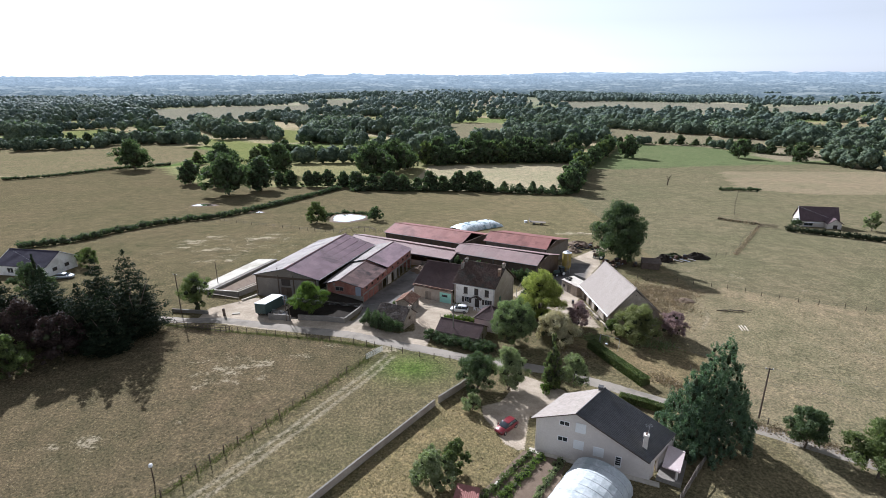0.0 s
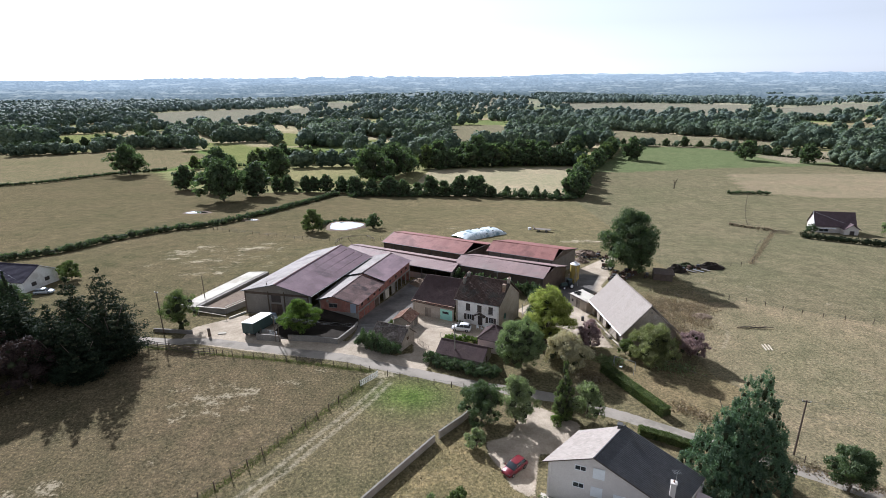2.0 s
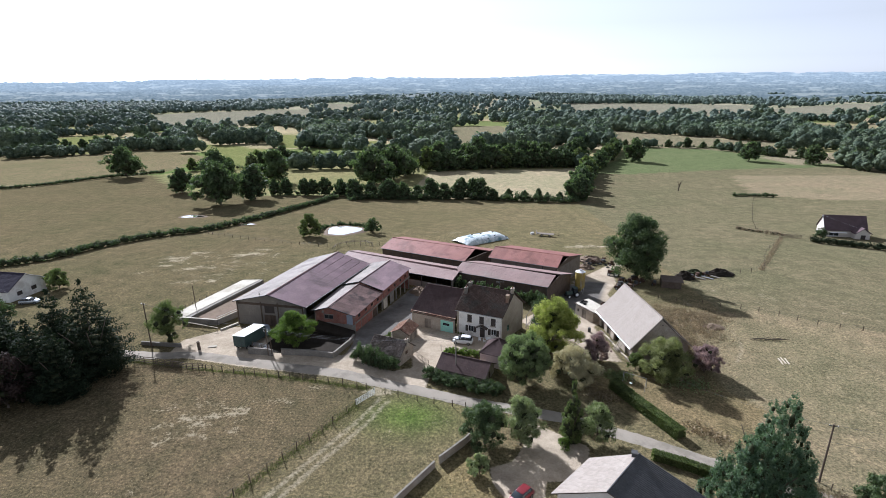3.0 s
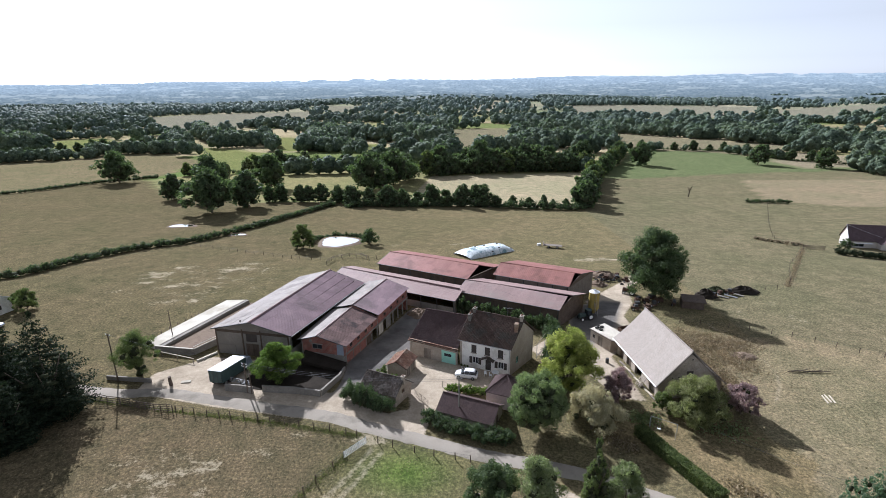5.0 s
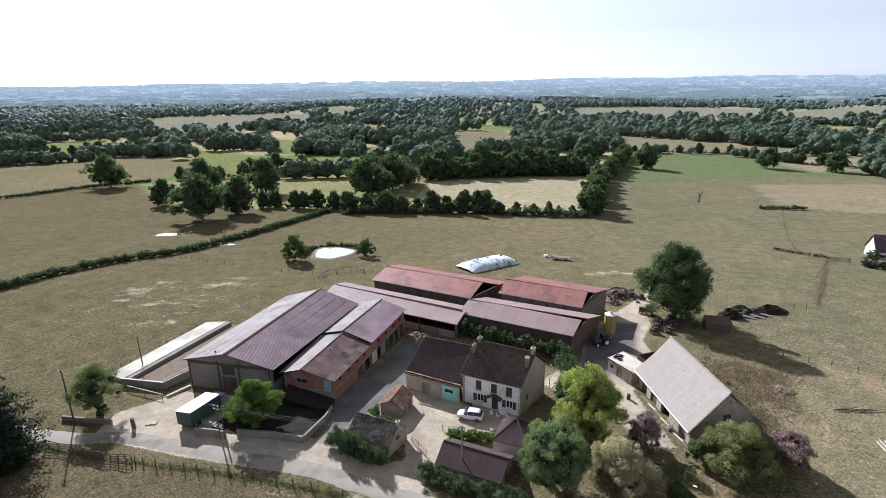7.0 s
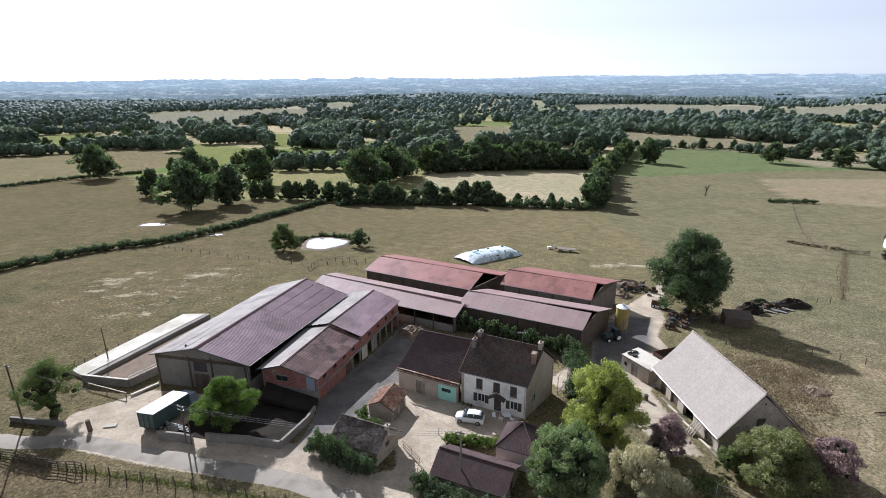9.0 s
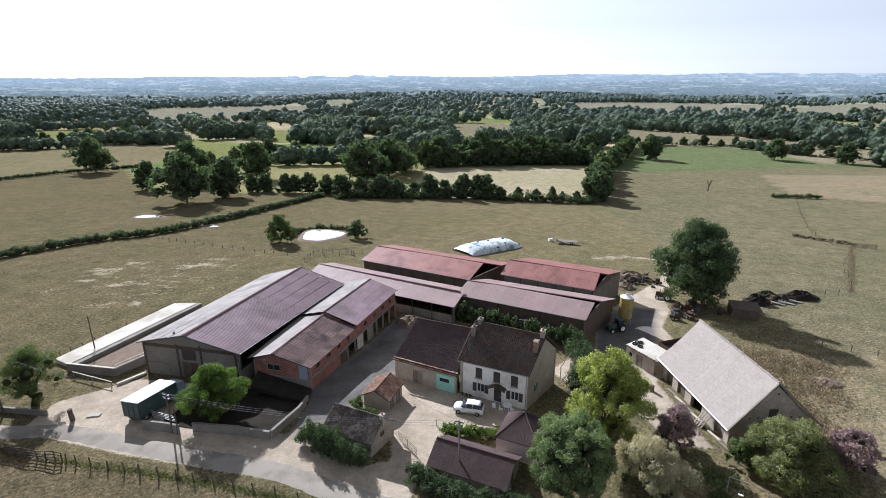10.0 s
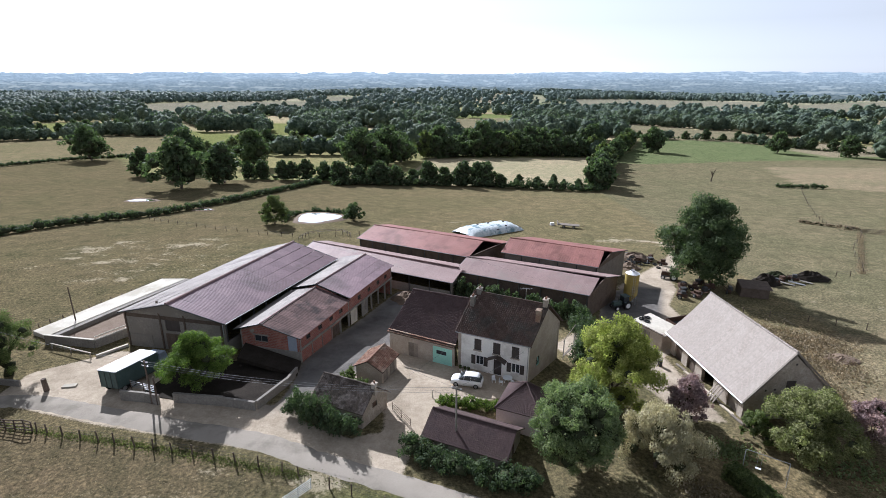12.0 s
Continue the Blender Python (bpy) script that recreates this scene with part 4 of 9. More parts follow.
    fill(t, "floor_band", w1, w2, 0.0, length, 1.95, 2.2, M_CONCRETE, -0.05, 0.24)
    for k in range(12):
        u = 0.15 + k * (length - 0.3) / 11
        p = along(w1, w2, u, 0, -0.1)
        part("pillar", Geo().box(p.x, p.y, z0, 0.28, 0.28, 1.97 - z0 + (2.0 if k in (0, 5, 11) else 0)), M_CONCRETE, t)
    part("bay_wall", wall_face(along(w1, w2, 0.3, 0), along(w1, w2, 10.6, 0), z0, 1.95, 0.15, [(7.9, 10.2, z0, 1.6)]), M_BRICK, t)
    fill(t, "bay_door", w1, w2, 8.2, 10.4, z0, 1.6, M_WOOD_DARK, 0.2, planks=7)
    fill(t, "bay_door", w1, w2, 13.8, 15.9, z0, 1.95, M_CONCRETE_PALE, 0.05, label="pale plank bay door", planks=5)
    fill(t, "bay_door", w1, w2, 17.4, 19.6, z0, 1.95, M_CONCRETE, 0.05, label="grey plank bay door", planks=5)
    part("west_wall", wall_face(w3, w0, z0, 4.0, 0.2), M_CONCRETE, t)
    part("back_wall", wall_face(w2, w3, z0, 4.2, 0.2), M_BRICK, t)
    part("back_gable", gable_top(w2, w3, (-16.9, 143.9, 5.6), 4.2, 0.2), M_BRICK, t)
    part("cross_gable", gable_top(V(-16.7, 127.1, 0), V(-26.6, 130.2, 0), (-22.2, 129.4, 5.6), 3.9, 0.2), M_BRICK, t)
    # the ramp's shade is painted on with the near-black dung colour
    ra = Geo()
    ra.slab(w0 + V(0.5, -0.2, 1.5), w1 + V(0, -0.3, 0.0), w1 + V(0.4, -3.6, -0.1), w0 + V(0.8, -3.8, 1.2), 0.6)
    part("loading_ramp", ra, M_DUNG_AND_SHADE, t, "earth ramp up to the brick gable, blackened for the yard's shade")


brick_shed()


def plain_shed(name, label, a, b_, r0, r1, rear, material, cols, rows, wall_mat, open_front, posts, wall_h=1.2, rows2=2, ribs=8, depth=0.014):
    """A low shed: eave a to b_, ridge r0 to r1, and a rear eave; a dark open front with posts, or a wall."""
    a, b_, r0, r1 = map(Vector, (a, b_, r0, r1))
    c, d = r1 + Vector(rear), r0 + Vector(rear)
    t = thing(name, label, "shed", on((a.x + c.x) / 2, (a.y + c.y) / 2), group="long farm sheds")
    sheets("roof_sheet", t, a, b_, r1, r0, cols, rows, material, ribs, depth)
    sheets("roof_sheet", t, c, d, r0, r1, cols, rows2, material, ribs, depth)
    ridge_cap(t, r0, r1, material, 0.13)
    roof_edges(t, a, b_, c, d, r0, r1, M_STEEL_DARK)
    gutter(t, a, b_)
    w = inset(a, b_, c, d, 0.4)
    z0 = low_ground(*w)
    ez = min(a.z, b_.z) - 0.15
    part("back_wall", wall_face(w[2], w[3], z0, min(c.z, d.z) - 0.15, 0.2), wall_mat, t)
    for p, q, rr, rz in ((w[1], w[2], r1, c.z), (w[3], w[0], r0, d.z)):
        part("end_wall", wall_face(p, q, z0, min(ez, rz) - 0.02, 0.2), wall_mat, t)
        part("end_gable", gable_top(p, q, (rr.x + ((p + q) / 2 - rr).x * 0.12, rr.y + ((p + q) / 2 - rr).y * 0.12, rr.z - 0.18), min(ez, rz) - 0.02, 0.2), M_WOOD_DARK, t)
    if open_front:
        part("front_wall", wall_face(w[0], w[1], z0, z0 + wall_h, 0.2), wall_mat, t)
    else:
        part("front_wall", wall_face(w[0], w[1], z0, ez, 0.2), wall_mat, t)
    length = (w[1] - w[0]).length
    for k in range(posts):
        p = along(w[0], w[1], 0.15 + (length - 0.3) * k / (posts - 1), z0, 0.08)
        part("post", Geo().box(p.x, p.y, z0, 0.16, 0.16, ez - z0 + 0.1), M_STEEL_DARK, t)
    part("floor", Geo().slab(w[0] + V(0, 0, z0 + 0.3), w[1] + V(0, 0, z0 + 0.3), w[2] + V(0, 0, z0 + 0.3), w[3] + V(0, 0, z0 + 0.3), 0.2), M_SOIL, t)
    return t


plain_shed("machine_shed", "dark-walled machine shed with faded pinkish corrugated roof", (0.1, 143.9, 2.8), (23.0, 132.8, 2.8), (2.6, 148.2, 4.2), (26.9, 137.9, 4.2), (4.4, 5.4, -1.8), M_ROOF_PINK, 12, 1, M_WOOD_DARK, False, 7, rows2=1)
plain_shed("red_roofed_shed", "long low shed with faded red ribbed roof", (-22.2, 164.4, 2.8), (3.0, 151.9, 2.8), (-19.1, 170.7, 4.2), (10.0, 157.0, 4.2), (2.8, 5.6, -1.4), M_ROOF_RED, 15, 1, M_WOOD_DARK, False, 9, ribs=5, depth=0.014)
plain_shed("red_roofed_shed", "low shed with bright red ribbed roof and plank end", (9.8, 154.8, 3.0), (27.8, 146.0, 3.0), (12.2, 160.3, 4.45), (31.7, 151.2, 4.45), (5.6, 7.4, -2.0), M_ROOF_RED, 14, 1, M_WOOD_GREY, False, 6, ribs=3, depth=0.026)
plain_shed("hay_shed", "low long shed with pale pinkish corrugated roof", (-33.0, 154.7, 2.3), (-0.2, 139.2, 2.2), (-30.9, 159.5, 3.5), (0.8, 144.0, 3.5), (2.0, 4.0, -1.1), M_ROOF_PINK, 16, 1, M_CONCRETE, True, 9, 2.6, rows2=1)


# the white farmhouse and its wing
def farmhouse():
    t = thing("farmhouse", "two-storey white rendered farmhouse with brown tile roof", "house", on(7, 116))
    a, b_ = V(0.3, 114.5, 5.25), V(9.95, 110.35, 5.25)
    back = V(5.5, 7.9, 0)
    c, d = b_ + back, a + back
    r0, r1 = (a + d) / 2 + V(-0.1, 0.2, 4.2), (b_ + c) / 2 + V(0, 0, 4.1)
    w = inset(a, b_, c, d, 0.3)
    z0 = low_ground(*w)
    part("roof", tiled(a, b_, r1, r0, 0.3, 0.28, 0.07), M_TILE_DARK, t)
    part("roof", tiled(c, d, r0, r1, 0.3, 0.28, 0.07), M_TILE_DARK, t)
    part("roof_deck", Geo().loft([a - V(0, 0, 0.1), b_ - V(0, 0, 0.1), r1 - V(0, 0, 0.12), r0 - V(0, 0, 0.12)], [a - V(0, 0, 0.03), b_ - V(0, 0, 0.03), r1 - V(0, 0, 0.04), r0 - V(0, 0, 0.04)]).loft(
        [c - V(0, 0, 0.1), d - V(0, 0, 0.1), r0 - V(0, 0, 0.12), r1 - V(0, 0, 0.12)], [c - V(0, 0, 0.03), d - V(0, 0, 0.03), r0 - V(0, 0, 0.04), r1 - V(0, 0, 0.04)]), M_WOOD_DARK, t)
    ridge_cap(t, r0, r1, M_TILE_DARK, 0.13)
    roof_edges(t, a, b_, c, d, r0, r1, M_TILE_DARK)
    gutter(t, a, b_)
    length = (w[1] - w[0]).length
    ups = [(u, u + 1.0, 3.0, 4.65) for u in (2.35, 5.0, 7.55)]
    downs = [(2.6, 3.7, 0.85, 2.2), (5.15, 6.25, -0.1, 2.2), (7.6, 8.7, 0.85, 2.2)]
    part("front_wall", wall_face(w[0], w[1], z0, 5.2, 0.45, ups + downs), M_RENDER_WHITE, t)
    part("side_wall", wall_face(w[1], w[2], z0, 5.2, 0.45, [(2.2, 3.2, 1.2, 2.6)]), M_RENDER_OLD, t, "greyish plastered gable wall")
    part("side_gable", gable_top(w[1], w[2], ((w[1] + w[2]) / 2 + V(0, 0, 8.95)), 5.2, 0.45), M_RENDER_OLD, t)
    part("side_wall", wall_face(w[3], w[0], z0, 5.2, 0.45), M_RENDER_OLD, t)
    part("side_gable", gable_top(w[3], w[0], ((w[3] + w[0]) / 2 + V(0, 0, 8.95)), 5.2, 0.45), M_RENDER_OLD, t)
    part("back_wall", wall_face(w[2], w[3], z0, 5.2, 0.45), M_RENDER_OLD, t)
    for u0, u1, v0, v1 in ups:
        fill(t, "shutter", w[0], w[1], u0, u0 + 0.49, v0, v1, M_SHUTTER, 0.05, 0.05)
        fill(t, "shutter", w[0], w[1], u0 + 0.51, u1, v0, v1, M_SHUTTER, 0.05, 0.05)
        fill(t, "window_sill", w[0], w[1], u0 - 0.1, u1 + 0.1, v0 - 0.1, v0, M_RENDER_OLD, -0.08, 0.2)
    for u0, u1, v0, v1 in (downs[0], downs[2]):
        window(t, w[0], w[1], u0, u1, v0, v1, M_WHITE)
        fill(t, "shutter", w[0], w[1], u0 - 0.62, u0 - 0.05, v0, v1, M_SHUTTER, -0.05, 0.05)
        fill(t, "shutter", w[0], w[1], u1 + 0.05, u1 + 0.62, v0, v1, M_SHUTTER, -0.05, 0.05)
    fill(t, "front_door", w[0], w[1], 5.15, 6.25, -0.05, 2.2, M_SHUTTER, 0.12, 0.06)
    pc = Geo()
    p0, p1, pm = along(w[0], w[1], 4.4, 2.35, 0.02), along(w[0], w[1], 7.0, 2.35, 0.02), along(w[0], w[1], 5.7, 3.0, 0.02)
    o0, o1, om = along(w[0], w[1], 4.4, 2.3, 1.0), along(w[0], w[1], 7.0, 2.3, 1.0), along(w[0], w[1], 5.7, 2.95, 1.0)
    pc.slab(p0, o0, om, pm, 0.06).slab(o1, p1, pm, om, 0.06)
    part("porch_roof", pc, M_TILE_MOSSY, t, "small tiled porch roof over the door")
    window(t, w[1], w[2], 2.2, 3.2, 1.2, 2.6, M_MINT)
    p = along(w[0], w[1], length - 0.15, 5.1, 0.08)
    part("downpipe", Geo().tube(p, (p.x, p.y, z0), 0.05), M_STEEL, t)
    q = along(w[1], w[2], 0.5, 0.3, 0.6)
    chimney(t, *(r0 + V(0.75, -0.3, 0)), 0.55, -23, M_CONCRETE, 0.6, 0.9, 2)
    chimney(t, *(r0 + V(-0.2, -1.5, -1.3)), 1.15, -23, M_CONCRETE, 0.55, 0.8, 2)
    chimney(t, *(r1 + V(-0.5, 0.2, 0)), 0.8, -23, M_RENDER_OLD, 0.6, 0.8, 2)
    chimney(t, *(r1 + V(-1.6, -1.2, -1.4)), 1.3, -23, M_TILE_ORANGE, 0.6, 0.8, 0)
    ae = Geo()
    m0 = r1 + V(-3.0, 1.3, 0.2)
    ae.tube(m0, m0 + V(0, 0, 1.6), 0.03, 0.03, 5).tube(m0 + V(-0.8, 0.2, 1.5), m0 + V(0.8, -0.2, 1.6), 0.02, 0.02, 4)
    for k in range(5):
        o = -0.7 + 0.35 * k
        ae.tube(m0 + V(o, -0.35, 1.55), m0 + V(o, 0.35, 1.55), 0.012, 0.012, 4)
    part("aerial", ae, M_STEEL, t)
    # the plastered wing
    g0 = thing("farmhouse_wing", "plastered barn wing with flat brown tile roof and mint green doors", "house", on(-3, 119))
    a, b_ = V(-9.4, 118.35, 3.1), V(0.25, 113.75, 3.1)
    r0, r1 = V(-5.9, 122.4, 8.0), V(2.3, 119.1, 8.0)
    c, d = V(5.2, 123.2, 3.9), V(-3.0, 127.0, 3.9)
    part("roof", tiled(a, b_, r1, r0, 0.22, 0.19, 0.035), M_TILE_PLAIN, g0)
    part("roof", tiled(c, d, r0, r1, 0.22, 0.19, 0.035), M_TILE_PLAIN, g0)
    edge = Geo()
    rr = random.Random(5)
    for k in range(34):
        for j in range(2):
            p = a.lerp(b_, (k + 0.5) / 34) + (r0 - a).normalized() * (0.05 + 0.33 * j)
            edge.box(p.x, p.y, p.z + 0.05 + rr.uniform(0, 0.03), 0.27, 0.3, 0.06, -24 + rr.uniform(-8, 8))
    part("eave_tiles", edge, M_TILE_ORANGE, g0, "rows of loose reddish eave tiles")
    part("roof_deck", Geo().loft([a - V(0, 0, 0.1), b_ - V(0, 0, 0.1), r1 - V(0, 0, 0.12), r0 - V(0, 0, 0.12)], [a - V(0, 0, 0.03), b_ - V(0, 0, 0.03), r1 - V(0, 0, 0.04), r0 - V(0, 0, 0.04)]), M_WOOD_DARK, g0)
    ridge_cap(g0, r0, r1, M_TILE_PLAIN, 0.13)
    w = [V(-9.1, 118.55, 0), V(0.15, 114.15, 0), V(4.6, 122.9, 0), V(-3.1, 126.5, 0)]
    z0 = low_ground(*w)
    part("front_wall", wall_face(w[0], w[1], z0, 3.05, 0.45, [(3.1, 4.7, -0.1, 2.1), (7.0, 10.0, -0.1, 2.5)]), M_RENDER_OLD, g0)
    part("side_wall", wall_face(w[3], w[0], z0, 3.05, 0.45), M_RENDER_OLD, g0)
    part("side_gable", gable_top(w[3], w[0], (-6.0, 122.3, 7.8), 3.05, 0.45), M_RENDER_OLD, g0)
    part("back_wall", wall_face(w[2], w[3], z0, 3.8, 0.45), M_RENDER_OLD, g0)
    dd = fill(g0, "door", w[0], w[1], 3.1, 3.89, -0.1, 2.1, M_WOOD_GREY, 0.1)
    fill(g0, "door", w[0], w[1], 3.91, 4.7, -0.1, 2.1, M_WOOD_GREY, 0.1)
    fill(g0, "garage_door", w[0], w[1], 7.0, 10.0, -0.1, 2.5, M_MINT, 0.08, label="mint green garage door", planks=12)
    fill(g0, "door_window", w[0], w[1], 7.6, 9.1, 1.4, 1.95, M_GLASS, 0.03)


farmhouse()


# the great hay barn
def hay_barn():
    t = thing("hay_barn", "stone barn with wide pale roof and small gable window", "barn", on(39, 114))
    a, b_, c, d = V(33.9, 104.4, 1.7), V(46.1, 105.6, 1.7), V(44.2, 123.6, 1.7), V(31.7, 122.0, 1.7)
    r0, r1 = V(39.9, 105.8, 7.6), V(38.0, 123.4, 7.6)
    rows = 9
    for s, e, q0, q1 in ((d, a, r1, r0), (b_, c, r0, r1)):
        for k in range(rows):
            f0, f1 = k / rows, (k + 1.05) / rows
            # the slope sags a little and kicks out at the eave
            sag = lambda f: V(0, 0, -0.35 * math.sin(math.pi * min(f, 1)))
            top = min(f1, 1)
            course = tiled(s.lerp(q0, f0) + sag(f0), e.lerp(q1, f0) + sag(f0), e.lerp(q1, top) + sag(top), s.lerp(q0, top) + sag(top), 0.24, 0.2, 0.006)
            part("roof_course", course, M_BARN_ROOF, t)
            under = V(0, 0, -0.03)
            part("roof_deck", Geo().slab(s.lerp(q0, f0) + sag(f0) + under, e.lerp(q1, f0) + sag(f0) + under, e.lerp(q1, top) + sag(top) + under, s.lerp(q0, top) + sag(top) + under, 0.1), M_WOOD_GREY, t)
    cap = Geo()
    for k in range(50):
        p, q = r0.lerp(r1, k / 50), r0.lerp(r1, (k + 1) / 50)
        cap.tube(p + V(0, 0, 0.03), q + V(0, 0, 0.0), 0.16, 0.13, 7)
    part("ridge_tiles", cap, M_BARN_ROOF, t, "row of pale half-round ridge tiles")
    vg = Geo()
    for p, q in ((a, r0), (r0, b_)):
        vg.bar(p - V(0, 0, 0.2), q - V(0, 0, 0.25), 0.2, 0.2)
    part("verge", vg, M_WOOD_GREY, t)
    gutter(t, a + V(-0.08, 0, 0), d + V(-0.08, 0, 0), 0.06)
    w = [V(34.6, 105.2, 0), V(45.6, 106.1, 0), V(43.7, 123.0, 0), V(32.6, 121.6, 0)]
    z0 = low_ground(*w)
    part("gable_wall", wall_face(w[0], w[1], z0, 1.7, 0.5), M_RUBBLE, t)
    part("gable_top", gable_top(w[0], w[1], (39.85, 105.65, 7.15), 1.7, 0.5), M_RUBBLE, t)
    part("east_wall", wall_face(w[1], w[2], z0, 1.6, 0.5), M_RUBBLE, t)
    part("back_wall", wall_face(w[2], w[3], z0, 1.7, 0.5), M_RUBBLE, t)
    part("back_gable", gable_top(w[2], w[3], (38.05, 122.4, 7.1), 1.7, 0.5), M_RUBBLE, t)
    length = (w[0] - w[3]).length
    holes = [(1.2, 3.0, z0, 0.9), (4.4, 6.4, z0, 1.2), (8.0, 10.6, z0, 1.4), (13.6, 15.6, z0, 1.2)]
    part("front_wall", wall_face(w[3], w[0], z0, 1.65, 0.5, holes), M_RUBBLE, t)
    fill(t, "door", w[3], w[0], 4.4, 6.4, z0, 1.2, M_WOOD_DARK, 0.3, planks=7)
    fill(t, "door", w[3], w[0], 13.6, 15.6, z0, 1.2, M_WOOD_GREY, 0.25, planks=7)
    fill(t, "door", w[3], w[0], 1.2, 3.0, z0, 0.9, M_WOOD_DARK, 0.3, planks=6)
    # gable window with its timber surround, and dark plates for the shade in putlog holes
    wd = along(w[0], w[1], 5.1, 3.2)
    fill(t, "gable_window", w[0], w[1], 4.7, 5.8, 2.7, 3.95, M_SHUTTER, -0.03, 0.05)
    fill(t, "window_sill", w[0], w[1], 4.55, 5.95, 2.58, 2.7, M_RENDER_OLD, -0.06, 0.12)
    for u, z in ((2.2, 2.6), (3.3, 2.7), (7.6, 2.6), (8.7, 2.5), (5.3, 6.0), (9.4, 1.9), (3.9, 1.9)):
        fill(t, "putlog_hole", w[0], w[1], u, u + 0.22, z, z + 0.24, M_SHUTTER, -0.012, 0.02)
    # the annex with its white flat roof
    x = thing("annex", "small plastered annex with white sheet roof", "shed", on(31.5, 126))
    w = [V(28.6, 127.2, 0), V(31.3, 121.9, 0), V(34.6, 123.6, 0), V(31.9, 128.9, 0)]
    z0 = low_ground(*w)
    part("front_wall", wall_face(w[0], w[1], z0, 1.2, 0.3, [(2.2, 3.6, z0, 0.6), (0.6, 1.3, -0.6, 0.2)]), M_RENDER_OLD, x)
    part("side_wall", wall_face(w[1], w[2], z0, 1.25, 0.3), M_RENDER_OLD, x)
    part("back_wall", wall_face(w[2], w[3], z0, 1.3, 0.3), M_RENDER_OLD, x)
    part("side_wall", wall_face(w[3], w[0], z0, 1.25, 0.3), M_RENDER_OLD, x)
    fill(x, "door", w[0], w[1], 2.2, 3.6, z0, 0.6, M_WOOD_GREY, 0.1, planks=5)
    window(x, w[0], w[1], 0.6, 1.3, -0.6, 0.2, M_WOOD_GREY)
    part("roof", Geo().slab(w[0] + V(-0.3, -0.2, 1.25), w[1] + V(0.2, -0.3, 1.2), w[2] + V(0.2, 0, 1.45), w[3] + V(0, 0.2, 1.5), 0.12), M_CONCRETE_PALE, x, "pale roof sheets")
    ed = Geo()
    for k in range(14):
        p = (w[0] + V(-0.35, -0.22, 1.22)).lerp(w[1] + V(0.1, -0.35, 1.17), k / 13)
        ed.box(p.x, p.y, p.z, 0.26, 0.3, 0.12, 20 + 9 * (k % 3))
    part("eave_tiles", ed, M_TILE_MOSSY, x)
    for px, py, up in ((29.8, 127.0, 1.46), (30.4, 126.2, 1.42), (30.9, 127.4, 1.5), (30.3, 127.2, 1.66)):
        ring = Geo()
        for i in range(12):
            p, q = 2 * math.pi * i / 12, 2 * math.pi * (i + 1) / 12
            ring.tube((px + 0.34 * math.cos(p), py + 0.34 * math.sin(p), up), (px + 0.34 * math.cos(q), py + 0.34 * math.sin(q), up), 0.11, 0.11, 6)
        whole("tyre", ring, M_BLACK, "worn black tyre weighing down the annex roof", "tyre", "old tyres")


hay_barn()


def small_house(name, label, category, a, b_, back, eave, ridge, wall_mat, tile_mat, row=0.3, col=0.26, over=0.3, holes_front=(), holes_east=(), depth=0.05, verge=M_WOOD_DARK):
    """A small gabled building: front eave a to b_, depth vector back."""
    a, b_, back = V(*a, eave), V(*b_, eave), V(*back, 0)
    c, d = b_ + back, a + back
    r0, r1 = (a + d) / 2 + V(0, 0, ridge - eave), (b_ + c) / 2 + V(0, 0, ridge - eave)
    t = thing(name, label, category, on((a.x + c.x) / 2, (a.y + c.y) / 2))
    part("roof", tiled(a, b_, r1, r0, row, col, depth), tile_mat, t)
    part("roof", tiled(c, d, r0, r1, row, col, depth), tile_mat, t)
    deck = Geo()
    for p, q, s, e in ((a, b_, r1, r0), (c, d, r0, r1)):
        deck.loft([v - V(0, 0, 0.12) for v in (p, q, s, e)], [v - V(0, 0, 0.03) for v in (p, q, s, e)])
    part("roof_deck", deck, M_WOOD_DARK, t)
    ridge_cap(t, r0, r1, tile_mat, 0.11)
    roof_edges(t, a, b_, c, d, r0, r1, verge, h=0.12)
    w = inset(a, b_, c, d, over)
    z0 = low_ground(*w)
    rise = (ridge - eave) / ((a - d).length / 2)
    top = eave + rise * over - 0.12
    part("front_wall", wall_face(w[0], w[1], z0, top, 0.3, holes_front), wall_mat, t)
    part("side_wall", wall_face(w[1], w[2], z0, top, 0.3, holes_east), wall_mat, t)
    part("back_wall", wall_face(w[2], w[3], z0, top, 0.3), wall_mat, t)
    part("side_wall", wall_face(w[3], w[0], z0, top, 0.3), wall_mat, t)
    for p, q in ((w[1], w[2]), (w[3], w[0])):
        part("gable", gable_top(p, q, (p + q) / 2 + V(0, 0, ridge - 0.14), top, 0.3), wall_mat, t)
    return t, w, z0


